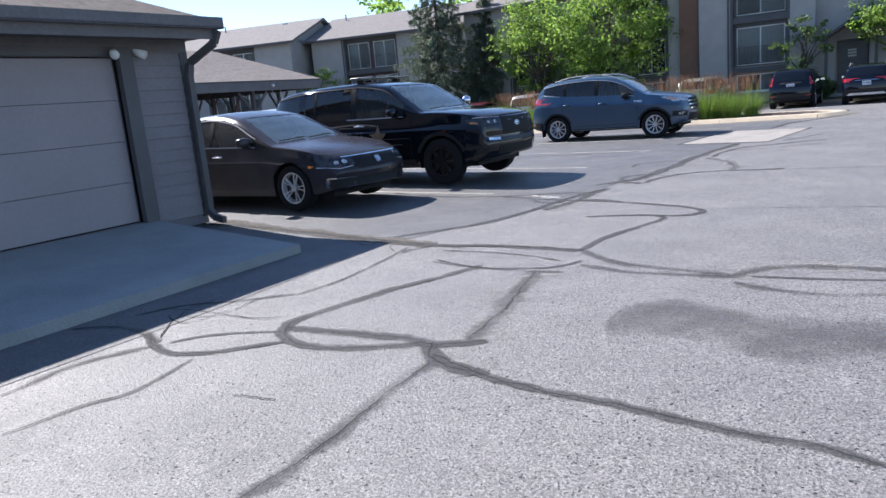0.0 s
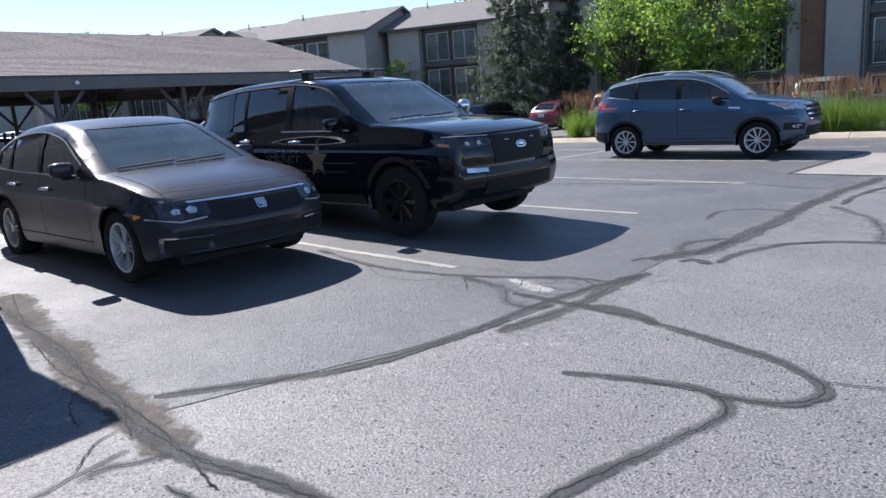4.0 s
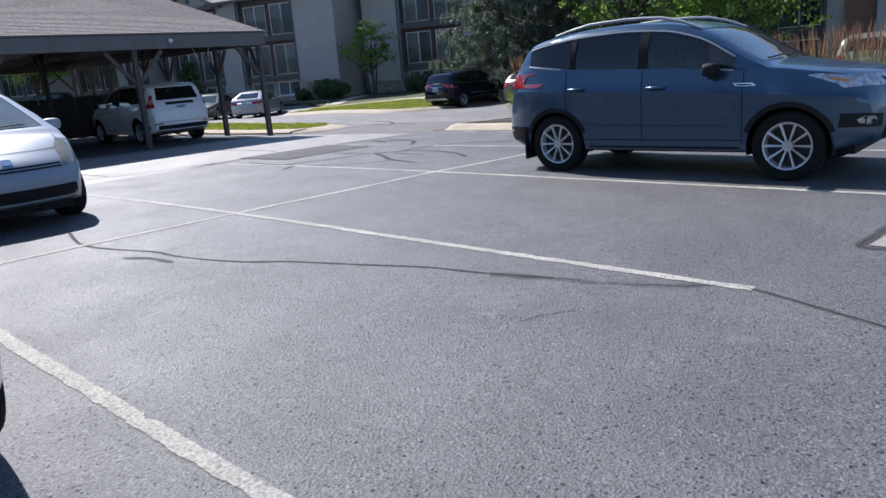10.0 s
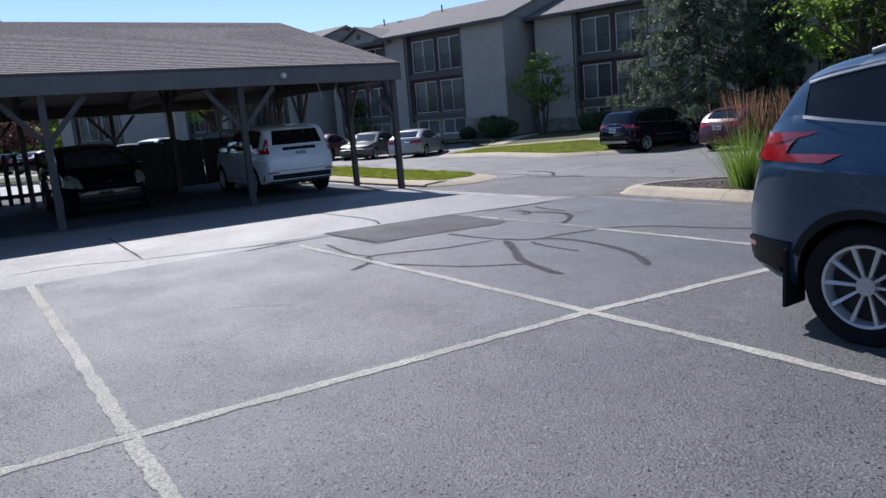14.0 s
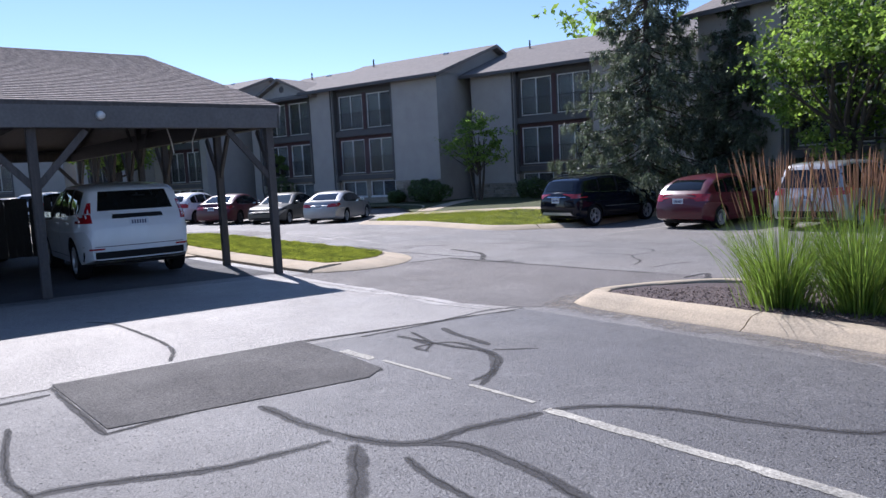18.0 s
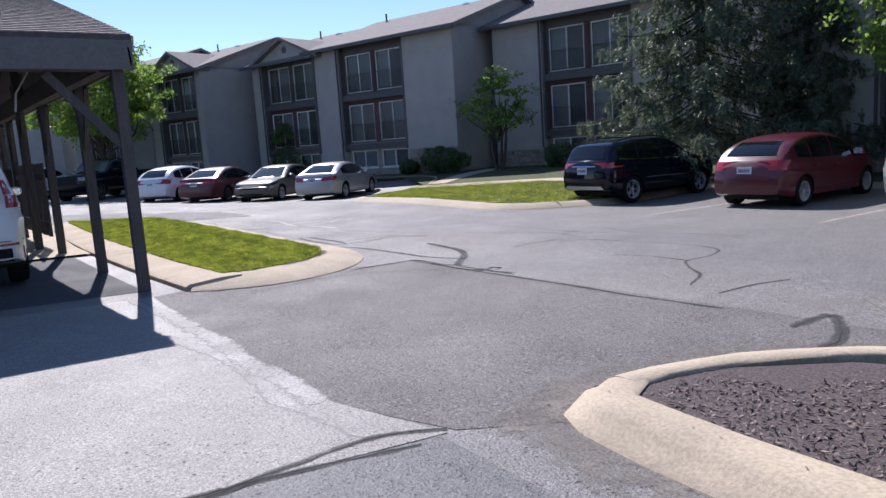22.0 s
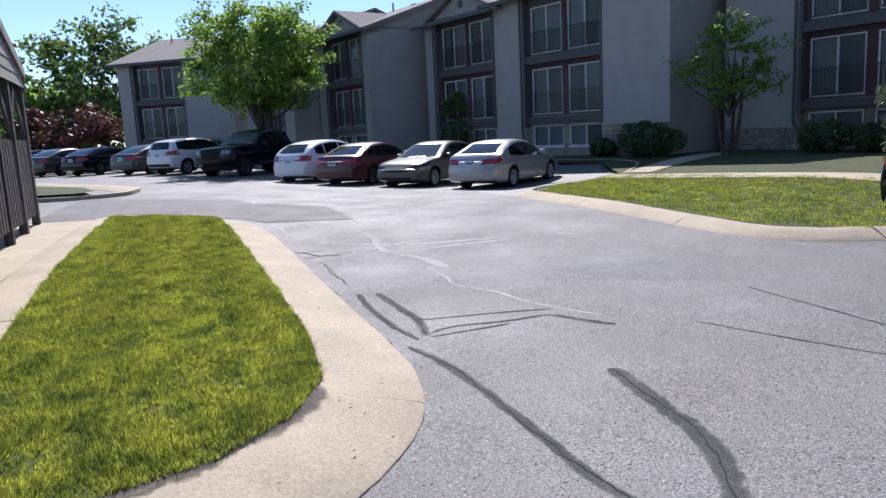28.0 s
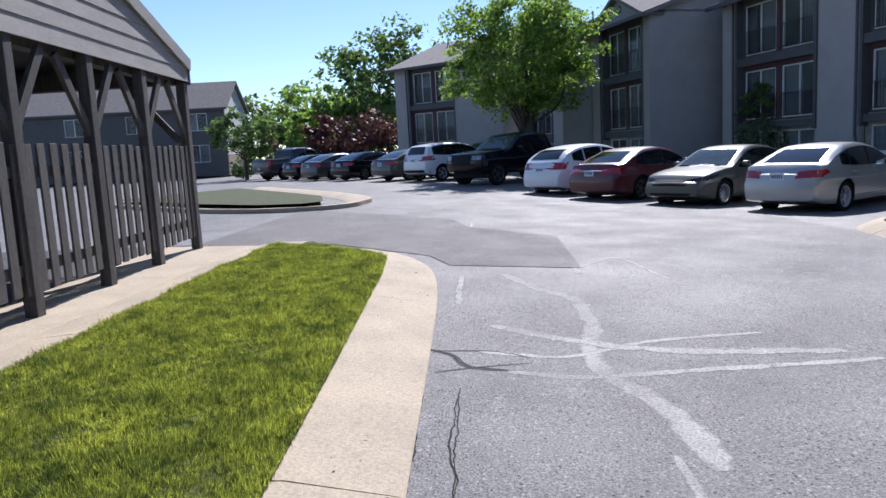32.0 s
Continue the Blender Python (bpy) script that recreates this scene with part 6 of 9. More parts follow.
NB = pose(-45.02, 40.28, 0, 0, 0, 17)
apartment_block(NB, -3.95, 5.5, (-1.8, 2.17), 0.0, 11.7, "taupe three storey apartment block with burgundy bay and shingled gable roof", seed=2)
apartment_block(NB, -9.2, -3.96, (-8.1, -4.15), -0.05, 11.0, "taupe apartment block with a small front gable and paired railed windows", z_eave=6.75, z_ridge=8.7, dormer=True, stone=False, seed=3)
apartment_block(NB, 6.15, 21.0, (9.1, 13.0), 2.4, 11.7, "taupe three storey apartment block behind a tall spruce", z_eave=6.95, z_ridge=9.0, seed=4)
apartment_block(NB, -16.3, -10.7, (-14.9, -11.5), -2.6, 11.0, "taupe apartment block shaded by a street tree, with railed windows", z_eave=6.75, z_ridge=8.7, dormer=True, stone=False, seed=5)
apartment_block(NB, -23.3, -16.4, (-21.3, -17.9), -4.2, 11.0, "taupe apartment block with pale pier behind parked pickup", z_eave=6.75, z_ridge=8.7, stone=False, seed=8)
apartment_block(pose(-71.2, 21.75, 0, 0, 0, 55), 0.0, 8.5, (1.4, 4.7), 0.0, 11.0, "taupe end block of the apartment row with railed windows", z_eave=6.85, z_ridge=8.9, stone=False, seed=6)


def stair_recess(m, u0, u1, v, h, label):
    root = empty("stair_link", m @ Matrix.Translation((0, v, 0)), label, "building", "apartment blocks")
    part("wall", wall_bm(u0, u1, -0.3, h, 0, 0.2, [(u0 + 0.2, u1 - 0.2, 4.2, 6.3), (u0 + 0.2, u1 - 0.2, 0.0, 2.3)]), M_TRIM, root, "dark recessed wall")
    part("door", boxed(u0 + 0.2, 0.08, 0.0, u1 - 0.2, 0.13, 2.3), M_RUST, root)
    part("window", boxed(u0 + 0.2, 0.08, 4.2, u1 - 0.2, 0.12, 6.3), M_GLASS, root)
    part("link_roof", boxed(u0 - 0.3, -0.3, h, u1 + 0.3, 5, h + 0.15), M_ROOF, root)
    bm = bmesh.new()
    rod(bm, (u1 - 0.12, -0.06, 5.6), (u1 - 0.12, -0.06, 5.75), 0.06, n=10)
    part("wall_lamp", bm, M_WHITE, root)


stair_recess(NB, 5.5, 6.9, 4.6, 6.6, "dark stairwell recess between two apartment blocks")
stair_recess(NB, -10.75, -9.15, 2.6, 6.5, "dark recessed link between two apartment blocks")

# building beyond the planted island
RB = pose(0, 41.6, 0, 0, 0, 0)
apartment_block(RB, -9.6, -4.0, (-7.75, -5.4), 0.0, 11.0, "grey brown apartment block with railed windows and stone base", z_eave=6.95, z_ridge=9.0, bays=1, stone=False, seed=11, burg=False)
apartment_block(RB, -16.5, -10.7, (-13.2, -11.6), 0.4, 11.0, "grey brown apartment block behind leafy trees", z_eave=6.95, z_ridge=9.0, bays=1, stone=False, seed=12, burg=False)
apartment_block(RB, -24.5, -16.6, (-21.0, -18.6), 0.6, 11.0, "grey brown apartment block behind the big trees", z_eave=6.95, z_ridge=9.0, bays=1, seed=13, burg=False)
rust = empty("rust_panel_wall", RB, "rust brown painted recessed wall panel between siding walls", "building", "apartment blocks")
part("wall", boxed(-10.7, 0.25, -0.8, -9.6, 0.5, 7.0), M_RUST, rust)
part("corner_trim", boxed(-9.72, 0.15, -0.8, -9.6, 0.248, 7.0), M_TRIM, rust)


def entrance_wing():
    root = empty("entrance_block", RB @ Matrix.Translation((0, 0.5, 0)), "grey brown block with a gabled entrance canopy and dark door", "building", "apartment blocks")
    part("wall", wall_bm(-4.0, 9.0, -0.8, 7.0, 0, 0.25, [(-3.1, -1.65, 0, 2.6), (2.2, 4.4, 1.9, 3.8), (2.2, 4.4, 4.5, 6.4)]), M_TAUPE, root)
    add_window(root, 2.2, 4.4, 1.9, 3.8, 0.06)
    add_window(root, 2.2, 4.4, 4.5, 6.4, 0.06)
    part("interior_shade", boxed(2.0, 0.8, 0, 4.6, 0.85, 6.9), M_DARKROOM, root)
    d = part("door", boxed(-3.05, 0.08, 0, -1.7, 0.14, 2.55), M_TRIM, root, "dark panelled entrance door")
    bm = bmesh.new()
    for i in range(3):
        box(bm, -2.6 + 0.02, 0.06, 1.75 + i * 0.14, -2.2, 0.079, 1.84 + i * 0.14)
    part("door_glass", bm, M_BLIND, d)
    part("door_handle", boxed(-1.9, 0.03, 1.0, -1.84, 0.08, 1.25, bevel=0.01), M_CHROME, d)
    for sg in (-1, 1):
        bm = bmesh.new()
        c = -2.38
        f = bm.faces.new([bm.verts.new(p) for p in ((c, -1.2, 3.55), (c + sg * 1.25, -1.2, 2.75), (c + sg * 1.25, 0.0, 2.75), (c, 0.0, 3.55))])
        ex = bmesh.ops.extrude_face_region(bm, geom=[f])
        bmesh.ops.translate(bm, verts=[q for q in ex["geom"] if isinstance(q, bmesh.types.BMVert)], vec=(0, 0, -0.14))
        bmesh.ops.recalc_face_normals(bm, faces=bm.faces[:])
        part("canopy_slope", bm, M_TRIM, root)
    for x in (-3.45, -1.32):
        part("canopy_post", boxed(x - 0.07, -1.1, -0.25, x + 0.07, -0.96, 2.75), M_TRIM, root)
    stone_base(root, -1.55, 4.0, -0.1, 1.2, 0.0, 21)
    part("end_wall", boxed(8.75, 0.253, -0.8, 9.0, 11, 7.0), M_TAUPE, root)
    part("back_wall", boxed(-4.0, 10.75, -0.8, 8.74, 11, 7.0), M_TAUPE, root)
    gable_roof(root, -4.0, 9.0, 0, 11, 7.0, 9.0)


entrance_wing()


def far_house(m, label):
    """The two storey gabled block across the road."""
    root = empty("far_house", m, label, "building")
    # gable end faces minus v, long side along u to the left
    w, d, ze, zr = 8.0, 26.0, 5.7, 8.1
    holes = [(2.0 + i * 5.2, 3.7 + i * 5.2, z, z + 1.5) for i in range(5) for z in (0.9, 3.6)]
    part("wall", wall_bm(0, d, -0.3, ze, 0, 0.25, holes), M_TRIM, root, "dark taupe siding wall")
    for a, b, z0, z1 in holes:
        add_window(root, a, b, z0, z1, 0.06, rail=False)
    part("interior_shade", boxed(0.4, 0.7, -0.2, d - 0.4, 0.75, ze), M_DARKROOM, root)
    part("end_wall", boxed(d - 0.25, 0.253, 1.5, d, w, ze), M_PALESIDE, root, "pale siding end wall")
    part("end_base", boxed(d - 0.27, 0.253, -0.3, d + 0.02, w + 0.02, 1.497), M_STONE, root)
    part("end_wall", boxed(0, 0.253, -0.3, 0.25, w, ze), M_TAUPE, root)
    part("back_wall", boxed(0.253, w - 0.25, -0.3, d - 0.253, w, ze), M_TAUPE, root)
    gable_roof(root, 0, d, 0, w, ze, zr, over=0.35, gable=M_PALESIDE)
    return root


far_house(pose(-81.8, -20.4, 0.4, 0, 0, 95), "far two storey house with pale gable end and shingle roof")

# ---- carport ----
CX0, CX1, CY0, CY1 = -32.82, -20.75, -20.0, 23.45
CRX, EAVE, RIDGE = -26.9, 2.74, 4.53


def YE(x):
    """The end wall stands slightly askew."""
    return CY1 + (x + 20.8) * 0.05


def carport():
    root = empty("carport", Matrix(), "long open timber carport with shingled gable roof and knee braced posts", "carport")

    def post(x, y, z1, s=0.125):
        bm = bmesh.new()
        box(bm, x - s / 2, y - s / 2, gz(x, y), x + s / 2, y + s / 2, z1)
        bmesh.ops.bevel(bm, geom=bm.edges[:], offset=0.006, segments=1, affect="EDGES")
        part("post", bm, M_WOOD, root)

    def brace(a, b):
        bm = bmesh.new()
        beam(bm, a, b, 0.05, 0.095)
        part("brace", bm, M_WOOD, root)
    ys = [23.3 - 3.6 * i for i in range(12)]
    for y in ys:
        post(-20.92, y, EAVE - 0.35)
        post(-26.95, min(y, YE(-26.95) - 0.28), 3.9)
        post(-32.7, y - 0.55, EAVE - 0.35)
        for x in (-20.92, -32.55):
            for sg in (-1, 1):
                if CY0 < y + sg < CY1 - 0.2:
                    brace((x, y + sg * 0.04 - (0.55 if x < -30 else 0), 1.55), (x, y + sg * 0.72 - (0.55 if x < -30 else 0), EAVE - 0.4))
        for sg in (-1, 1):
            brace((-26.95 + sg * 0.04, min(y, YE(-26.95) - 0.28), 2.0), (-26.95 + sg * 0.9, min(y, YE(-26.95) - 0.28), 2.9))
        bm = bmesh.new()
        ya, yc, yb = (min(y, YE(x) - 0.30) for x in (-32.6, -26.95, -21.4))
        beam(bm, (-32.6, ya + 0.08, EAVE - 0.12), (-21.4, yb + 0.08, EAVE - 0.12), 0.05, 0.2)
        part("tie_beam", bm, M_WOOD, root)
        for xa in (-21.6, -32.5):
            bm = bmesh.new()
            beam(bm, (xa, (ya if xa < -30 else yb) + 0.02, EAVE - 0.05), (-26.9, yc + 0.02, RIDGE - 0.25), 0.05, 0.16)
            part("rafter", bm, M_WOOD, root)
    for x in (-20.92, -32.7, -26.95):
        part("beam", boxed(x - 0.07, CY0 + 0.3, EAVE - 0.37 if x != -26.95 else 3.72, x + 0.07, YE(x) - 0.2, EAVE - 0.13 if x != -26.95 else 3.95), M_WOOD, root)
    for sg, xe in ((1, CX1), (-1, CX0)):
        n = 40
        bm = bmesh.new()
        for i in range(n):
            a, b = i / n, (i + 1) / n
            xa, xb = xe + (CRX - xe) * a, xe + (CRX - xe) * b
            za, zb = EAVE + (RIDGE - EAVE) * a, EAVE + (RIDGE - EAVE) * b
            ya, yb = CY0, CY1
            vs = [bm.verts.new(p) for p in ((xa, ya, za + 0.016), (xa, YE(xa), za + 0.016), (xb, YE(xb), zb + 0.004), (xb, ya, zb + 0.004), (xa, ya, za), (xa, YE(xa), za))]
            bm.faces.new(vs[:4])
            bm.faces.new((vs[0], vs[4], vs[5], vs[1]))
        bmesh.ops.recalc_face_normals(bm, faces=bm.faces[:])
        part("roof_shingles", bm, M_SHINGLE, root)
        bm = bmesh.new()
        vs = [bm.verts.new(p) for p in ((xe, CY0, EAVE - 0.004), (xe, YE(xe), EAVE - 0.004), (CRX, YE(CRX), RIDGE - 0.004), (CRX, CY0, RIDGE - 0.004), (xe, CY0, EAVE - 0.05), (xe, YE(xe), EAVE - 0.05), (CRX, YE(CRX), RIDGE - 0.06), (CRX, CY0, RIDGE - 0.06))]
        for f in ((0, 1, 2, 3), (7, 6, 5, 4), (0, 4, 5, 1), (1, 5, 6, 2), (2, 6, 7, 3), (3, 7, 4, 0)):
            bm.faces.new([vs[k] for k in f])
        bmesh.ops.recalc_face_normals(bm, faces=bm.faces[:])
        part("roof_deck", bm, M_WOOD, root)
        part("fascia", boxed(min(xe, xe - sg * 0.03), CY0, EAVE - 0.37, max(xe, xe - sg * 0.03), YE(xe), EAVE - 0.052), M_FASCIA, root)
    # gable end boards, cut to the slope of the roof
    z = EAVE - 0.33
    while z < RIDGE - 0.12:
        h = 0.185
        bm = bmesh.new()
        ring = []
        for zz, lean in ((z, 0.014), (z + h + 0.012, 0.0)):
            f = min(1.0, (RIDGE - 0.03 - zz) / (RIDGE - EAVE))
            if f <= 0.02:
                f = 0.02
            for xe in (CX0, CX1):
                x = CRX + (xe - CRX) * f
                ring.append([bm.verts.new((x, YE(x) - 0.03 + lean + dy, zz)) for dy in (0.0, -0.02)])
        p, q, u, v = ring
        for fc in ((p[0], q[0], v[0], u[0]), (q[1], p[1], u[1], v[1]), (p[0], p[1], q[1], q[0]), (u[0], v[0], v[1], u[1]), (p[0], u[0], u[1], p[1]), (q[0], q[1], v[1], v[0])):
            bm.faces.new(fc)
        bmesh.ops.recalc_face_normals(bm, faces=bm.faces[:])
        part("siding_board", bm, M_GABLE, root)
        z += h
    for xe in (CX0, CX1):
        bm = bmesh.new()
        beam(bm, (xe, YE(xe) + 0.012, EAVE - 0.09), (CRX, YE(CRX) + 0.012, RIDGE - 0.09), 0.025, 0.17)
        part("barge_board", bm, M_GABLE, root)
    part("end_beam", boxed(CX0 + 0.1, -0.07, EAVE - 0.37, CX1 - 0.1, 0.07, EAVE - 0.16, m=Matrix.Translation((-20.8, CY1 - 0.26, 0)) @ Matrix.Rotation(math.atan(0.05), 4, "Z") @ Matrix.Translation((20.8, 0, 0))), M_WOOD, root)
    for x in (-31.2, -29.8, -28.35, -25.9, -23.1):
        post(x, YE(x) - 0.1, EAVE - 0.3)
        for sg in (-1, 1):
            brace((x + sg * 0.04, YE(x) - 0.1, 1.6), (x + sg * 0.55, YE(x) - 0.1, EAVE - 0.38))
    for x, sg in ((-32.7, 1), (-20.92, -1)):
        brace((x + sg * 0.04, YE(x) - 0.1, 1.6), (x + sg * 0.55, YE(x) - 0.1, EAVE - 0.38))
    # pale straps that hang from the roof deck
    for pts in ([(-22.4, 22.0, 3.16), (-22.3, 22.02, 2.55), (-22.15, 22.05, 2.25), (-22.0, 22.03, 2.03)], [(-22.4, 22.66, 3.16), (-22.28, 22.58, 2.54), (-22.1, 22.40, 2.25), (-22.0, 22.36, 2.03)]):
        bm = bmesh.new()
        for a, b in zip(pts, pts[1:]):
            beam(bm, a, b, 0.022, 0.008)
        part("hanging_strap", bm, M_WHITE, root, "thin pale hanging strap")
    for yy in (20.6, 13.0, 5.5):
        bm = bmesh.new()
        rod(bm, (CX1 + 0.02, yy, EAVE - 0.20), (CX1 + 0.10, yy, EAVE - 0.20), 0.07, 0.05, n=12)
        lamp = part("eave_lamp", bm, M_WHITE, root, "white round eave lamp", soft=40)
    return root


M_SHINGLE = mat("brown shingles", (0.26, 0.215, 0.19), 0.95, color2=(0.19, 0.16, 0.145), scale=9, fine=5, fine_amt=0.22, bump=0.5, bump_scale=80, stretch=(1, 3.0, 1))
carport()


def picket_fence(name, x0, y0, x1, y1, z0, z1, label, pitch=0.215, width=0.125, timbermat=M_WOOD):
    d = Vector((x1 - x0, y1 - y0, 0))
    m = Matrix.Translation((x0, y0, 0)) @ Matrix.Rotation(math.atan2(d.y, d.x), 4, "Z")
    root = empty(name, m, label, "fence")
    n = int(d.length / pitch)
    rnd = random.Random(int(x0 * 10))
    for z in (z0 + 0.22, z1 - 0.25):
        part("fence_rail", boxed(0, -0.02, z - 0.05, d.length, 0.02, z + 0.05), timbermat, root)
    bm = boxed(-width / 2, 0.022, 0, width / 2, 0.045, z1 - z0, bevel=0.004)
    me = None
    for i in range(n):
        mm = pose(pitch * (i + 0.5), 0, z0 + rnd.uniform(-0.012, 0.012), 0, rnd.uniform(-0.7, 0.7), 0)
        if me is None:
            ob = part("picket", bm, timbermat, root, m=mm)
            me = ob.data
        else:
            share("picket", me, root, mm)
    return root


picket_fence("end_fence", -32.7, 22.74, -26.6, 23.05, 0.15, 1.48, "weathered dark slatted timber fence on the carport end")
picket_fence("middle_fence", -27.05, 22.6, -27.05, 18.3, 0.12, 1.38, "close boarded timber fence down the middle of the carport, coloured for shade", pitch=0.152, width=0.149, timbermat=M_SHADEWOOD)
picket_fence("open_fence", -27.05, 18.2, -27.05, 4.0, 0.12, 1.38, "open slatted timber fence down the middle of the carport, coloured for shade", pitch=0.245, width=0.10, timbermat=M_SHADEWOOD)

# ---- garage ----
NEARER = Matrix.Translation((-0.027, 0.097, 0.085)) @ Matrix.Diagonal((0.915, 0.915, 0.915, 1))


def garage():
    gx, gy = -8.75, 6.95
    root = empty("garage", NEARER, "grey brown garage block with wide door, lap siding, gutter and downspout", "garage")
    z0 = -0.05
    part("wall", wall_bm(-12.0, gy, z0 + 0.02, 2.75, 0, 0.2, [(-4.4, 5.85, z0 + 0.22, 2.38)]), M_GSIDE, root, m=Matrix.Translation((gx, 0, 0)) @ Matrix.Rotation(radians(90), 4, "Z"))
    part("side_wall", boxed(-16.0, gy - 0.2, z0, gx - 0.203, gy, 2.75), M_GSIDE, root)
    part("back_wall", boxed(-16.0, -12, z0, -15.8, gy - 0.203, 2.75), M_GSIDE, root)
    part("end_wall", boxed(-15.797, -12, z0, gx - 0.203, -11.8, 2.75), M_GSIDE, root)
    # door in four flush sections
    for i in range(4):
        part("door_section", boxed(gx - 0.10, -4.38, z0 + 0.24 + i * 0.545, gx - 0.05, 5.83, z0 + 0.24 + i * 0.545 + 0.538), M_GDOOR, root, "dusty mauve grey garage door section")
    part("door_seal", boxed(gx - 0.11, -4.38, z0 + 0.2, gx - 0.045, 5.83, z0 + 0.238), M_PLASTIC, root)
    for y in (5.85, -4.58):
        part("door_jamb", boxed(gx - 0.05, y, z0, gx + 0.10, y + 0.20, 2.45), M_TRIM, root)
    part("door_head", boxed(gx - 0.05, -4.58, 2.385, gx + 0.06, 6.05, 2.5), M_TRIM, root)
    # lap boards on the pier
    for i in range(15):
        z = z0 + 0.16 + i * 0.165
        part("siding_board", boxed(0, 0, 0, 0.020, 0.77, 0.172, m=Matrix.Translation((gx + 0.022, 6.07, z)) @ Matrix.Rotation(radians(-6.5), 4, "Y")), M_GSIDE, root)
    part("corner_board", boxed(gx - 0.02, gy - 0.10, z0 + 0.12, gx + 0.035, gy + 0.03, 2.6), M_TRIM, root)
    part("eave_soffit", boxed(gx - 0.3, -12.3, 2.60, gx + 0.62, gy + 0.12, 2.68), M_FASCIA, root)
    part("fascia", boxed(gx + 0.62, -12.3, 2.55, gx + 0.65, gy + 0.12, 2.82), M_FASCIA, root)
    bm = bmesh.new()
    for a, b in ((0.652, 0.655), (0.655, 0.76), (0.757, 0.76)):
        box(bm, gx + a, -12.3, 2.68 if b - a > 0.05 else 2.69, gx + b, gy + 0.14, 2.70 if b - a > 0.05 else 2.83)
    part("gutter", bm, M_FASCIA, root)
    part("frieze", boxed(gx + 0.0, -12, 2.44, gx + 0.05, gy, 2.6), M_FASCIA, root)
    bm = bmesh.new()
    pts = [(gx + 0.70, gy + 0.06, 2.66), (gx + 0.62, gy + 0.04, 2.5), (gx + 0.16, gy - 0.04, 2.28), (gx + 0.12, gy - 0.05, 2.1), (gx + 0.12, gy - 0.05, 0.16), (gx + 0.20, gy - 0.05, 0.06), (gx + 0.42, gy - 0.06, 0.02)]
    for a, b in zip(pts, pts[1:]):
        beam(bm, a, b, 0.075, 0.095)
    part("downspout", bm, M_TRIM, root)
    # twin flood lamps over the jamb
    for y in (5.80, 6.10):
        bm = bmesh.new()
        rod(bm, (gx + 0.06, y, 2.44), (gx + 0.20, y + (y - 5.95) * 0.5, 2.38), 0.045, 0.06, n=10)
        part("flood_lamp", bm, M_WHITE, root, "white twin flood lamp", soft=40)
    bm = bmesh.new()
    vs = [bm.verts.new(p) for p in ((gx + 0.66, -12.5, 2.80), (gx + 0.66, gy + 0.14, 2.80), (-12.4, gy + 0.14, 4.1), (-12.4, -12.5, 4.1), (-16.6, -12.5, 2.80), (-16.6, gy + 0.14, 2.80))]
    bm.faces.new((vs[0], vs[1], vs[2], vs[3]))
    bm.faces.new((vs[3], vs[2], vs[5], vs[4]))
    bmesh.ops.solidify(bm, geom=bm.faces[:], thickness=0.06)
    part("roof", bm, M_SHINGLE, root)
    bm = bmesh.new()
    f = bm.faces.new([bm.verts.new(p) for p in ((gx, gy - 0.1, 2.6), (-16, gy - 0.1, 2.6), (-12.4, gy - 0.1, 4.0))])
    part("gable_wall", bm, M_GSIDE, root)
    return root


garage()
bm = bmesh.new()
vs = [bm.verts.new(p) for p in ((-8.72, -6.0, 0.165), (-8.72, 6.05, 0.165), (-5.75, 5.75, -0.015), (-5.75, -6.0, -0.015), (-8.72, -6.0, -0.3), (-8.72, 6.05, -0.3), (-5.75, 5.75, -0.3), (-5.75, -6.0, -0.3))]
for f in ((3, 2, 1, 0), (4, 5, 6, 7), (0, 1, 5, 4), (1, 2, 6, 5), (2, 3, 7, 6), (3, 0, 4, 7)):
    bm.faces.new([vs[k] for k in f])
bmesh.ops.recalc_face_normals(bm, faces=bm.faces[:])
bmesh.ops.bevel(bm, geom=bm.edges[:], offset=0.012, segments=2, affect="EDGES")
tagged(part("apron", bm, M_APRON, m=NEARER), "smooth grey green concrete apron before the garage door", "pavement", kind="structure")


# ---- stop sign beyond the parked row ----
def stop_sign(x, y, turn):
    root = empty("stop_sign", pose(x, y, gz(x, y), 0, 0, turn), "red octagonal stop sign on a thin steel post", "road sign")
    part("post", boxed(-0.025, -0.02, -0.1, 0.025, 0.02, 2.75, bevel=0.004), M_IRON, root)
    bm = bmesh.new()
    rod(bm, (0, -0.03, 2.4), (0, -0.022, 2.4), 0.40, n=8)
    plate = part("plate", bm, M_SIGNRED, root, "faded red sign plate")
    part("lettering", boxed(-0.24, -0.036, 2.32, 0.24, -0.032, 2.48), M_WHITE, plate)
    return root


stop_sign(-73.2, 12.7, 100)


def park(x, y, heading):
    return pose(x, y, gz(x, y), 0, 0, heading)


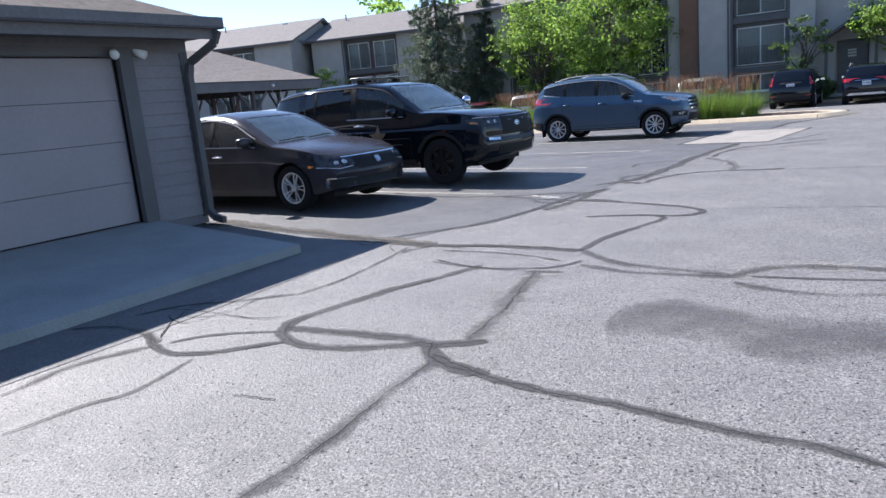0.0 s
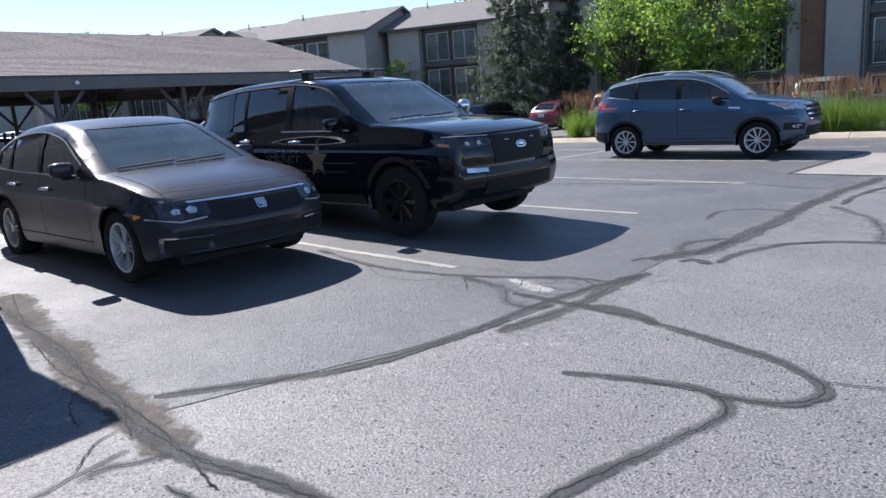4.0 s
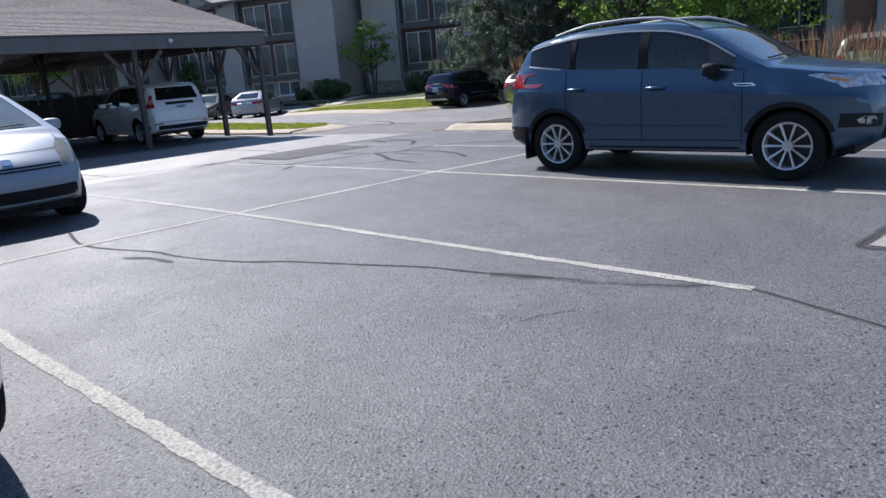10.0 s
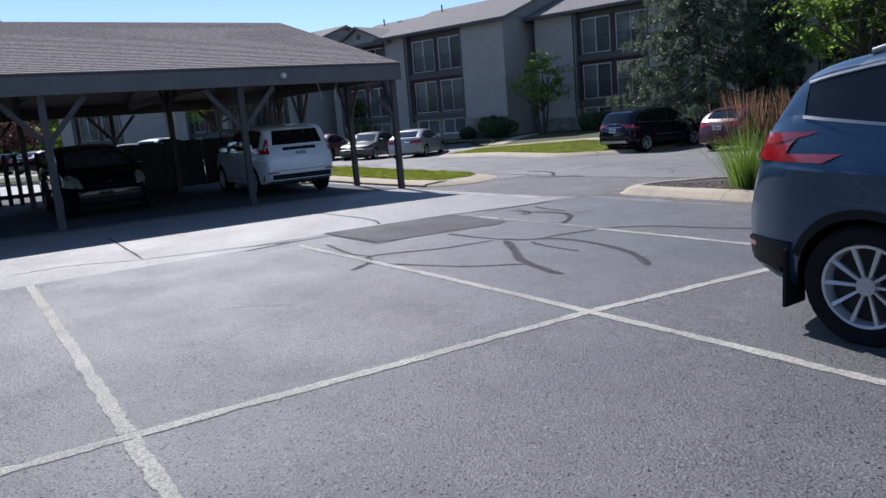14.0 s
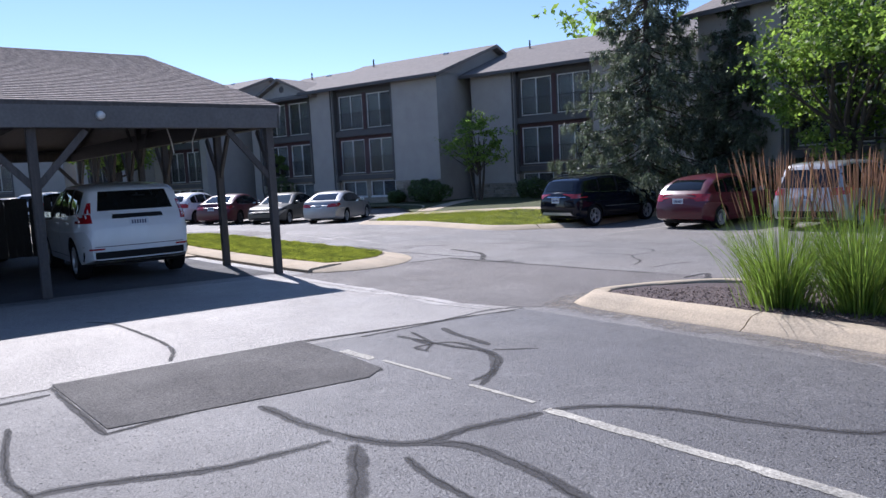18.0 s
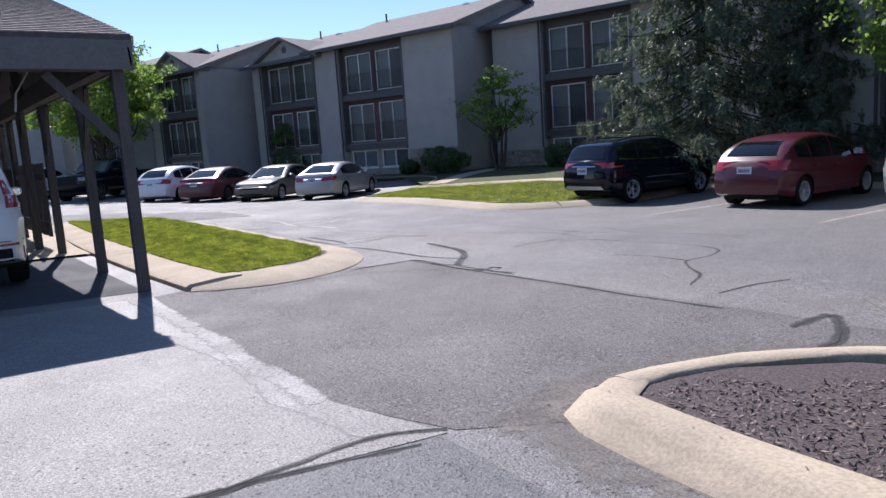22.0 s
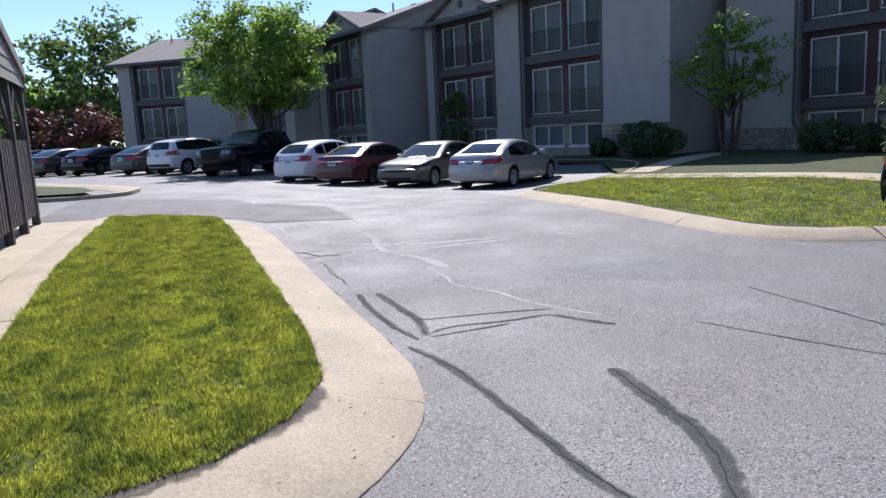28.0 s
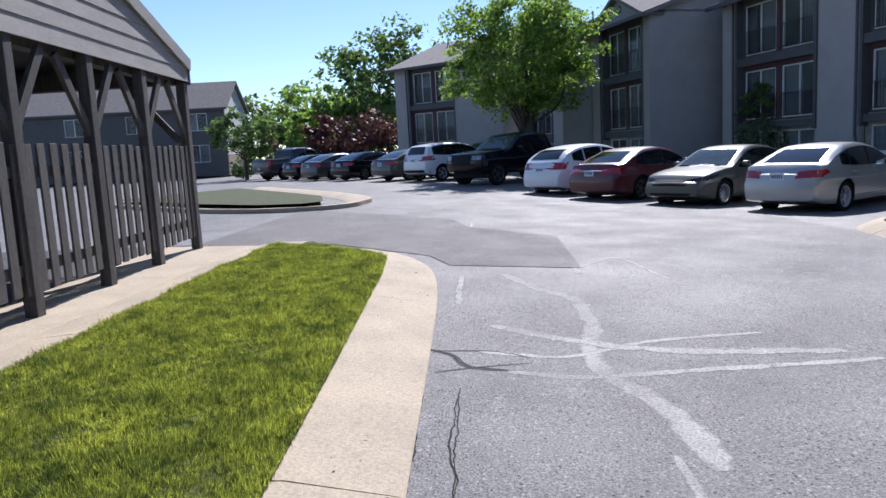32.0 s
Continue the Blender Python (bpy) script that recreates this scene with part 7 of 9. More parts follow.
# ---- the cars ----
Car("grey_sedan", CIVIC, P_GREY, park(-8.63, 8.22, -1.0), "charcoal grey compact sedan with dark grille and chrome window line", "car")
POLICE = dict(SUV, cut=True, frontglass=M_SMOKE, L=5.0, W=2.0, r=0.385, axles=(1.55, -1.48), low=0.30, wheel="steel", alloy=M_BLACKWHEEL, pinch=0.10, nose=0.75, tumble=0.25, lip=0.030, lipmat=M_PLASTIC, bow=0.19, handlemat=M_CHROME, mirrormat=P_BLACK, toptrim=M_GAP, flare=0.02, crease=0.72,
              face=[(1.14, 0.22), (1.06, 0.08), (1.02, 0.045), (0.86, 0.02), (0.72, 0.03), (0.66, 0.01), (0.60, 0.0), (0.50, 0.02), (0.40, 0.05), (0.32, 0.14)],
              top=[(2.5, 0.86), (2.46, 1.03), (2.28, 1.11), (1.8, 1.17), (1.2, 1.21), (0.8, 1.19), (-1.2, 1.21), (-2.2, 1.23), (-2.44, 1.18), (-2.5, 1.0)],
              roof=[(1.22, 1.18), (0.70, 1.50), (0.36, 1.69), (-0.3, 1.77), (-1.2, 1.76), (-2.0, 1.69), (-2.28, 1.62), (-2.46, 1.22)],
              belt=[(1.25, 1.14), (-1.2, 1.17), (-2.4, 1.23)], screen=(1.22, 1.69, 0.80, 0.66), rear=(1.26, 1.60, 0.66, 0.58), sides=[(0.84, -0.20), (-0.30, -1.12), (-1.16, -1.42), (-1.56, -2.22)], gaps=(0.98, -0.25, -1.30),
              handles=((-0.10, 1.04), (-1.10, 1.06)), mirror=(0.70, 1.22), plate=(-1, 0.95),
              patches=[("headlight", [(0.48, 0.93), (0.92, 0.92), (0.92, 1.035), (0.52, 1.015), (0.44, 0.985)], "2x+", M_DKLAMP), ("headlight_wrap", [(2.38, 0.92), (2.10, 0.95), (2.02, 1.02), (2.32, 1.04)], "2y-", M_DKLAMP), ("indicator", [(2.24, 0.945), (2.12, 0.96), (2.10, 0.985), (2.22, 0.97)], "2y-", M_AMBER),
                       ("grille", [(-0.45, 0.74), (0.45, 0.74), (0.46, 1.02), (-0.46, 1.02)], "x+", M_PLASTIC), ("lower_grille", [(-0.62, 0.44), (0.62, 0.44), (0.58, 0.58), (-0.58, 0.58)], "x+", M_PLASTIC), ("bumper_bar", [(-0.60, 0.63), (0.60, 0.63), (0.58, 0.70), (-0.58, 0.70)], "x+", M_STEEL),
                       ("badge", [(0.092 * math.cos(q * 0.5236), 0.905 + 0.038 * math.sin(q * 0.5236)) for q in range(12)], "x+", M_CHROME), ("badge_inset", [(0.080 * math.cos(q * 0.5236), 0.905 + 0.028 * math.sin(q * 0.5236)) for q in range(12)], "x+", M_DKLAMP), ("badge_script", [(-0.05, 0.900), (0.05, 0.900), (0.05, 0.911), (-0.05, 0.911)], "x+", M_CHROME),
                       ("hood_gap", [(-0.86, 1.052), (0.86, 1.052), (0.86, 1.062), (-0.86, 1.062)], "x+", M_GAP), ("lamp_projector", [(0.60, 0.95), (0.65, 0.945), (0.66, 0.98), (0.62, 0.995)], "2x+", M_CLEARLAMP), ("lamp_projector", [(0.74, 0.95), (0.79, 0.945), (0.80, 0.98), (0.76, 0.99)], "2x+", M_CLEARLAMP), ("lamp_brow", [(0.48, 1.018), (0.92, 1.036), (0.92, 1.046), (0.48, 1.028)], "2x+", M_SATIN), ("running_light", [(0.56, 0.665), (0.82, 0.675), (0.82, 0.725), (0.56, 0.71)], "2x+", M_CHROME), ("strobe", [(0.20, 0.955), (0.27, 0.957), (0.27, 0.972), (0.20, 0.970)], "2x+", M_LAMP),
                       ("tail_light", [(0.62, 0.98), (0.96, 0.98), (0.96, 1.16), (0.62, 1.12)], "2x-", M_RED), ("tail_light_wrap", [(-2.48, 0.98), (-2.26, 1.02), (-2.22, 1.16), (-2.46, 1.16)], "2y-", M_RED),
                       ("sill_cladding", [(1.05, 0.30), (-1.0, 0.30), (-1.0, 0.44), (1.05, 0.44)], "2y-", M_PLASTIC), ("door_stripe", [(0.95, 0.80), (0.40, 0.80), (0.40, 0.788), (0.95, 0.788)], "2y-", M_GHOST), ("door_stripe", [(0.80, 0.70), (-1.1, 0.72), (-1.1, 0.708), (0.80, 0.688)], "2y-", M_GHOST)])
police = Car("police_suv", POLICE, P_BLACK, park(-7.95, 10.93, 0), "black sheriff patrol suv with roof light bar and black steel wheels", "car")


def police_fittings(c):
    r = c.root
    bm = boxed(-0.44, -0.70, 1.845, -0.16, 0.70, 1.885, bevel=0.016)
    bar = part("light_bar", bm, M_SATIN, r, "low clear roof light bar", soft=60)
    for y in (-0.52, 0.52):
        part("bar_foot", boxed(-0.38, y - 0.04, 1.775, -0.24, y + 0.04, 1.848), M_STEEL, bar)
    for i, y in enumerate((-0.58, -0.35, -0.12, 0.12, 0.35, 0.58)):
        part("light_module", boxed(-0.162, y - 0.10, 1.852, -0.155, y + 0.10, 1.878), M_STEEL if i % 2 else M_DKLAMP, bar)
    for y in (-0.704, 0.704):
        part("end_lens", boxed(-0.42, min(y, y * 0.99), 1.852, -0.18, max(y, y * 0.99), 1.878), M_DKLAMP, bar)
    # spotlight by the far pillar
    bm = bmesh.new()
    bmesh.ops.create_uvsphere(bm, u_segments=16, v_segments=10, radius=0.085, matrix=Matrix.Translation((0.98, 0.93, 1.33)))
    sp = part("spotlight", bm, M_CHROME, r, "chrome pillar spotlight", soft=60)
    bm = bmesh.new()
    rod(bm, (0.95, 0.90, 1.28), (0.85, 0.84, 1.22), 0.018)
    part("spotlight_arm", bm, M_STEEL, sp)
    # star badge and lettering on the doors
    for side, way in ((-1, "y-"), (1, "y+")):
        pts = []
        cx, cz = 0.30, 0.83
        for i in range(10):
            a = math.pi / 2 + i * math.pi / 5
            q = 0.19 if i % 2 == 0 else 0.085
            pts.append((cx + q * math.cos(a), cz + q * math.sin(a) * 1.15))
        c.patch("star_badge", pts, way, M_GOLD, off=0.006, label="gold five pointed star badge")
        cu = bpy.data.curves.new("lettering", "FONT")
        cu.body, cu.size, cu.extrude, cu.align_x, cu.align_y = "SHERIFF", 0.20, 0.001, "CENTER", "CENTER"
        tmp = bpy.data.objects.new("lettering", cu)
        scene.collection.objects.link(tmp)
        me = bpy.data.meshes.new_from_object(tmp.evaluated_get(bpy.context.evaluated_depsgraph_get()))
        scene.collection.objects.unlink(tmp)
        bpy.data.objects.remove(tmp)
        me.materials.append(M_GHOST)
        for v in me.vertices:
            h = c.onto(c.body_bvh, way, -0.36 - side * v.co.x, 0.86 + v.co.y)
            if h:
                v.co = h[0] + h[1] * (0.006 if v.co.z < 0 else 0.008)
        ob = share("lettering", me, r, Matrix())
        ob["label"] = "ghost grey door lettering"


police_fittings(police)
ESCAPE = dict(SUV, cut=True, frontglass=M_SMOKE, rpinch=0.2, L=4.42, axles=(1.36, -1.33), wheel="multi", rails=(0.40, -1.42, M_SATIN), lip=0.026, lipmat=M_PLASTIC, bow=0.24, rbow=0.14, header=0.085, crease=0.74, flare=0.024, screenglass=M_AUTOGLASS,
              top=[(2.21, 0.76), (2.16, 0.96), (2.0, 1.03), (1.5, 1.10), (1.05, 1.16), (0.6, 1.18), (-1.0, 1.22), (-1.8, 1.25), (-2.10, 1.20), (-2.21, 0.95)],
              roof=[(1.20, 1.12), (0.85, 1.31), (0.42, 1.545), (0.0, 1.65), (-0.5, 1.68), (-1.0, 1.665), (-1.5, 1.61), (-1.78, 1.55), (-1.86, 1.50), (-2.08, 1.22)],
              belt=[(1.2, 1.08), (0.5, 1.14), (-1.0, 1.215), (-1.7, 1.29), (-2.1, 1.34)], screen=(1.19, 1.57, 0.72, 0.60), rear=(1.26, 1.50, 0.60, 0.52), sides=[(0.82, -0.14), (-0.24, -1.06), (-1.12, -1.72)])
ESCAPE["handlemat"] = P_BLUE
ESCAPE["mirrormat"] = M_PLASTIC
ESCAPE["patches"] = [("headlight", [(0.50, 0.92), (0.84, 0.90), (0.86, 0.99), (0.56, 0.985)], "2x+", M_CLEARLAMP), ("headlight_wrap", [(2.16, 0.885), (1.80, 0.93), (1.52, 1.03), (1.60, 1.045), (2.10, 0.99)], "2y-", M_CLEARLAMP),
                     ("indicator", [(1.86, 0.945), (1.70, 0.985), (1.70, 1.005), (1.86, 0.975)], "2y-", M_AMBER),
                     ("grille", [(-0.46, 0.70), (0.46, 0.70), (0.52, 0.84), (0.46, 0.97), (-0.46, 0.97), (-0.52, 0.84)], "x+", M_PLASTIC), ("lower_grille", [(-0.55, 0.40), (0.55, 0.40), (0.52, 0.58), (-0.52, 0.58)], "x+", M_PLASTIC),
                     ("grille_trim", [(-0.47, 0.955), (0.47, 0.955), (0.46, 0.985), (-0.46, 0.985)], "x+", M_CHROME), ("grille_bar", [(-0.50, 0.865), (0.50, 0.865), (0.49, 0.90), (-0.49, 0.90)], "x+", M_CHROME), ("grille_bar", [(-0.49, 0.775), (0.49, 0.775), (0.50, 0.81), (-0.50, 0.81)], "x+", M_CHROME), ("grille_trim", [(-0.44, 0.69), (0.44, 0.69), (0.46, 0.715), (-0.46, 0.715)], "x+", M_CHROME),
                     ("badge", [(-0.07, 0.84), (-0.04, 0.815), (0.04, 0.815), (0.07, 0.84), (0.04, 0.865), (-0.04, 0.865)], "x+", M_STEEL), ("fog_recess", [(0.62, 0.52), (0.86, 0.53), (0.86, 0.66), (0.62, 0.64)], "2x+", M_PLASTIC), ("fog_lamp", [(0.70, 0.56), (0.74, 0.55), (0.79, 0.565), (0.80, 0.60), (0.77, 0.63), (0.71, 0.62)], "2x+", M_LAMP),
                     ("tail_light", [(0.62, 1.06), (0.92, 1.04), (0.92, 1.20), (0.66, 1.19)], "2x-", M_RED), ("tail_light_wrap", [(-2.20, 0.98), (-2.12, 1.02), (-2.02, 1.12), (-1.66, 1.195), (-1.60, 1.215), (-2.16, 1.21)], "2y-", M_RED), ("reverse_lamp", [(-2.16, 1.06), (-2.06, 1.10), (-2.02, 1.14), (-2.14, 1.14)], "2y-", M_CLEARLAMP),
                     ("sill_cladding", [(0.90, 0.27), (-0.88, 0.27), (-0.88, 0.335), (0.90, 0.335)], "2y-", M_PLASTIC), ("bumper_cladding", [(-0.85, 0.36), (0.85, 0.36), (0.85, 0.55), (-0.85, 0.55)], "x-", M_PLASTIC), ("bumper_cladding_side", [(-1.80, 0.40), (-2.2, 0.42), (-2.2, 0.56), (-1.76, 0.56)], "2y-", M_PLASTIC),
                     ("reflector", [(-2.18, 0.50), (-2.05, 0.50), (-2.05, 0.53), (-2.18, 0.53)], "2y-", M_RED), ("wing_vent", [(1.06, 0.955), (0.86, 0.955), (0.82, 0.99), (1.02, 0.985)], "2y-", M_CHROME), ("wing_vent_inset", [(1.03, 0.963), (0.87, 0.963), (0.85, 0.978), (1.00, 0.976)], "2y-", M_PLASTIC),
                     ("fuel_door", [(-1.42, 0.86), (-1.50, 0.78), (-1.62, 0.80), (-1.64, 0.92), (-1.56, 0.98), (-1.45, 0.95)], "y+", P_BLUE), ("door_crease", [(0.7, 0.56), (-0.9, 0.585), (-0.9, 0.57), (0.7, 0.545)], "2y-", P_BLUE)]
esc = Car("blue_suv", ESCAPE, P_BLUE, park(-6.85, 19.7, 0.5), "steel blue compact suv with silver roof rails and alloy wheels", "car")
for yy in (-0.80, 0.80):
    part("mud_flap", boxed(-1.80, yy - 0.11, 0.16, -1.78, yy + 0.11, 0.52), M_PLASTIC, esc.root)
HATCH = dict(SEDAN, L=4.45, W=1.73, r=0.315, axles=(1.37, -1.33), pinch=0.26, nose=1.1, alloy=M_ALLOY, bright=False,
             top=[(2.22, 0.60), (2.14, 0.70), (1.85, 0.84), (1.4, 0.95), (1.0, 0.99), (-1.2, 1.0), (-1.9, 1.05), (-2.15, 1.02), (-2.22, 0.85)],
             roof=[(1.42, 0.96), (0.75, 1.26), (0.25, 1.44), (-0.35, 1.50), (-1.0, 1.46), (-1.6, 1.32), (-2.1, 1.08)],
             belt=[(1.3, 0.94), (-0.9, 0.98), (-2.0, 1.06)], screen=(1.03, 1.43, 0.68, 0.55), rear=(1.10, 1.38, 0.58, 0.48), sides=[(0.92, -0.12), (-0.2, -1.0), (-1.06, -1.55)], gaps=(0.98, -0.16, -1.0), mirror=(0.78, 1.02), plate=(-1, 0.80),
             patches=[("headlight", [(0.52, 0.63), (0.80, 0.66), (0.82, 0.72), (0.76, 0.88), (0.66, 0.90), (0.56, 0.82)], "2x+", M_OLDLAMP), ("grille", [(-0.50, 0.625), (0.50, 0.625), (0.50, 0.64), (-0.50, 0.64)], "x+", M_PLASTIC), ("grille_slot", [(-0.50, 0.655), (0.50, 0.655), (0.50, 0.672), (-0.50, 0.672)], "x+", M_PLASTIC), ("lower_grille", [(-0.62, 0.33), (0.62, 0.33), (0.60, 0.45), (-0.60, 0.45)], "x+", M_PLASTIC), ("badge", [(-0.05, 0.70), (0.05, 0.70), (0.05, 0.75), (-0.05, 0.75)], "x+", M_CHROME),
                      ("tail_light", [(0.52, 0.80), (0.82, 0.80), (0.82, 1.0), (0.54, 0.98)], "2x-", M_RED), ("tail_light_wrap", [(-2.16, 0.80), (-1.94, 0.86), (-1.94, 1.0), (-2.14, 1.0)], "2y-", M_RED)])
Car("silver_hatchback", dict(HATCH, cut=True, sideglass=M_SIDEGLASS, screenglass=M_DUSTGLARE, bow=0.26, face=[(0.95, 0.36), (0.80, 0.19), (0.70, 0.09), (0.60, 0.03), (0.50, 0.0), (0.36, 0.02), (0.25, 0.10)]), P_PALE, park(-13.35, 13.62, 0), "pale silver hatchback with clouded yellow headlamps", "car")
CRV = dict(SUV, cut=True, frontglass=M_SMOKE, plate=(-1, 0.99), alloy=M_ALLOY, bright=False, rearglass=M_TINT,
           rear=(1.20, 1.53, 0.62, 0.55), roof=[(1.20, 1.08), (0.85, 1.27), (0.38, 1.55), (-0.2, 1.66), (-0.9, 1.66), (-1.7, 1.61), (-2.0, 1.54), (-2.18, 1.18)],
           patches=SUV["patches"][:4] + [("tail_light", [(0.72, 1.0), (0.90, 1.0), (0.88, 1.15), (0.73, 1.15)], "2x-", M_RED), ("pillar_light", [(0.72, 1.16), (0.81, 1.16), (0.74, 1.34), (0.69, 1.34)], "2x-", M_RED), ("plate_recess", [(-0.42, 1.06), (0.42, 1.06), (0.40, 1.13), (-0.40, 1.13)], "x-", M_PLASTIC), ("bumper_line", [(-0.86, 0.60), (0.86, 0.60), (0.86, 0.61), (-0.86, 0.61)], "x-", M_GAP), ("bumper_cladding", [(-0.86, 0.36), (0.86, 0.36), (0.86, 0.52), (-0.86, 0.52)], "x-", M_PLASTIC), ("reflector", [(0.58, 0.55), (0.80, 0.55), (0.80, 0.58), (0.58, 0.58)], "2x-", M_RED)])
Car("white_suv", CRV, P_WHITE, park(-24.45, 21.45, 179), "white suv with dark rear glass parked under the carport", "car")
Car("dark_hatchback", dict(HATCH, alloy=M_DKALLOY), P_BLACK, park(-24.75, 17.2, 2), "black hatchback parked under the carport facing out", "car")
Car("dark_sedan", dict(SEDAN, alloy=M_DKALLOY), P_NAVY, park(-30.0, 19.3, 180), "dark sedan in the rear row of the carport", "car")
Car("silver_sedan", SEDAN, P_DKGREY, park(-24.2, 7.0, 180), "dark grey sedan parked under the carport", "car")
Car("dark_suv", SUV, P_BLACK, park(-24.3, 10.4, 180), "black suv parked under the carport", "car")
# row before the building beyond the planted island
GLK = dict(SUV, wheel="twin", rails=(0.4, -1.8, M_STEEL), plate=(-1, 0.88))
GLK["patches"] = SUV["patches"][:4] + [("tail_light", [(0.62, 0.94), (0.90, 0.95), (0.90, 1.08), (0.64, 1.07)], "2x-", M_RED), ("tail_light_wrap", [(-2.22, 0.95), (-2.02, 0.98), (-1.95, 1.08), (-2.2, 1.08)], "2y-", M_RED), ("sill_cladding", [(0.86, 0.28), (-0.84, 0.28), (-0.84, 0.44), (0.86, 0.42)], "2y-", M_PLASTIC), ("bumper_cladding", [(-0.85, 0.40), (0.85, 0.40), (0.85, 0.56), (-0.85, 0.56)], "x-", M_PLASTIC), ("skid_plate", [(-0.70, 0.40), (0.70, 0.40), (0.62, 0.49), (-0.62, 0.49)], "x-", M_ALLOY), ("door_moulding", [(0.85, 0.60), (-0.85, 0.62), (-0.85, 0.645), (0.85, 0.625)], "2y-", M_CHROME), ("boot_trim", [(-0.42, 0.98), (0.42, 0.98), (0.42, 1.0), (-0.42, 1.0)], "x-", M_CHROME)]
Car("black_suv", scaled(GLK, 0.93), P_NAVY, park(-24.45, 36.4, 88), "black suv with chrome side strip and silver skid plate", "car")
Car("red_hatchback", scaled(dict(HATCH, L=4.40, W=1.76, alloy=M_ALLOY, wheel="multi"), 0.93), P_RED, park(-20.35, 36.5, 90), "dark red hatchback with bright rear glass", "car")
VAN = dict(SUV, L=4.9, W=1.95, axles=(1.5, -1.5), alloy=M_ALLOY, bright=False, low=0.24, top=[(2.45, 0.62), (2.38, 0.80), (2.1, 0.92), (1.5, 1.02), (1.0, 1.04), (-1.5, 1.04), (-2.3, 1.06), (-2.45, 0.9)],
           roof=[(1.75, 1.0), (1.1, 1.35), (0.5, 1.62), (-0.2, 1.72), (-1.4, 1.72), (-2.1, 1.66), (-2.28, 1.58), (-2.43, 1.08)], belt=[(1.6, 0.98), (-2.4, 1.04)], screen=(1.06, 1.60, 0.76, 0.64), rear=(1.10, 1.55, 0.72, 0.62), sides=[(1.1, 0.1), (0.0, -1.1), (-1.2, -2.1)], gaps=(1.05, 0.05, -1.15), plate=(-1, 0.86))
Car("silver_minivan", scaled(VAN, 0.92), P_SILVER, park(-17.2, 37.0, 91), "silver minivan parked nose in", "car")
Car("turquoise_hatchback", scaled(dict(HATCH, L=4.1), 0.94), P_TEAL, park(-13.85, 37.3, -88), "turquoise hatchback backed into its bay", "car")
Car("olive_suv", SUV, P_GREEN, park(-8.2, 36.4, 90), "pale olive suv behind the ornamental grass", "car")
Car("navy_suv", dict(CRV, cut=False, rearglass=M_CARGLASS), P_NAVY, park(-4.25, 36.9, 90), "dark blue suv with tall pillar tail lamps", "car")
Car("black_crossover", dict(GLK, rails=(0.35, -1.7, M_ALLOY)), P_NAVY, park(-1.42, 36.9, 90), "black crossover with chrome boot strip", "car")
# slanting row before the taupe apartment blocks
Car("silver_saloon", dict(SEDAN, L=4.80, alloy=M_ALLOY, wheel="twin"), P_SILVER, park(-39.05, 35.1, 128), "silver saloon with red tail lamps beside the lawn", "car")
Car("bronze_sedan", dict(SEDAN, L=4.85, alloy=M_ALLOY, wheel="multi"), P_BRONZE, park(-41.45, 33.45, -50), "bronze grey sedan backed into its bay", "car")
Car("red_sedan", dict(SEDAN, L=4.85, alloy=M_DKALLOY), P_RED, park(-43.5, 31.85, 130), "dark red sedan parked nose in", "car")
Car("white_hatchback", dict(HATCH, alloy=M_DKALLOY), P_WHITE, park(-45.7, 30.55, 130), "white hatchback parked nose in", "car")
PICKUP = dict(SUV, L=5.9, W=2.05, r=0.42, axles=(1.95, -1.75), low=0.45, bright=False, pinch=0.12, nose=0.5, alloy=M_DKALLOY,
              top=[(2.95, 1.0), (2.9, 1.18), (2.5, 1.25), (1.6, 1.30), (1.0, 1.30), (-2.85, 1.30), (-2.95, 1.2)], roof=[(1.35, 1.28), (0.9, 1.62), (0.55, 1.85), (0.0, 1.93), (-0.7, 1.92), (-1.05, 1.84), (-1.22, 1.30)], belt=[(1.4, 1.25), (-1.3, 1.27)],
              screen=(1.32, 1.84, 0.82, 0.70), rear=(1.34, 1.78, 0.76, 0.66), sides=[(1.0, 0.0), (-0.1, -0.95)], gaps=(1.1, -0.05, -1.15), handles=((0.1, 1.12), (-0.95, 1.12)), mirror=(0.85, 1.36), plate=(-1, 0.75),
              patches=[("headlight", [(0.55, 0.98), (0.92, 0.98), (0.92, 1.14), (0.55, 1.14)], "2x+", M_LAMP), ("grille", [(-0.5, 0.80), (0.5, 0.80), (0.52, 1.16), (-0.52, 1.16)], "x+", M_PLASTIC), ("tail_light", [(0.80, 0.85), (0.98, 0.85), (0.98, 1.22), (0.80, 1.22)], "2x-", M_RED)])
Car("black_pickup", PICKUP, P_BLACK, park(-51.2, 28.5, -46), "large black crew cab pickup backed into its bay", "truck")
Car("white_crossover", SUV, P_WHITE, park(-55.0, 25.9, 132), "white crossover beside the black pickup", "car")
Car("grey_saloon", dict(SEDAN, L=4.75, alloy=M_DKALLOY), P_DKGREY, park(-57.0, 24.2, 134), "dark grey saloon parked nose in", "car")
for i, (x, y) in enumerate(((-60.4, 21.5), (-62.6, 19.4), (-65.0, 17.7))):
    Car("black_sedan", dict(SEDAN, alloy=M_DKALLOY), P_BLACK if i != 1 else P_DKGREY, park(x, y, 138), "black sedan in the far end of the row", "car")
Car("grey_pickup", PICKUP, P_DKGREY, park(-68.0, 15.6, 140), "grey pickup at the end of the row", "truck")

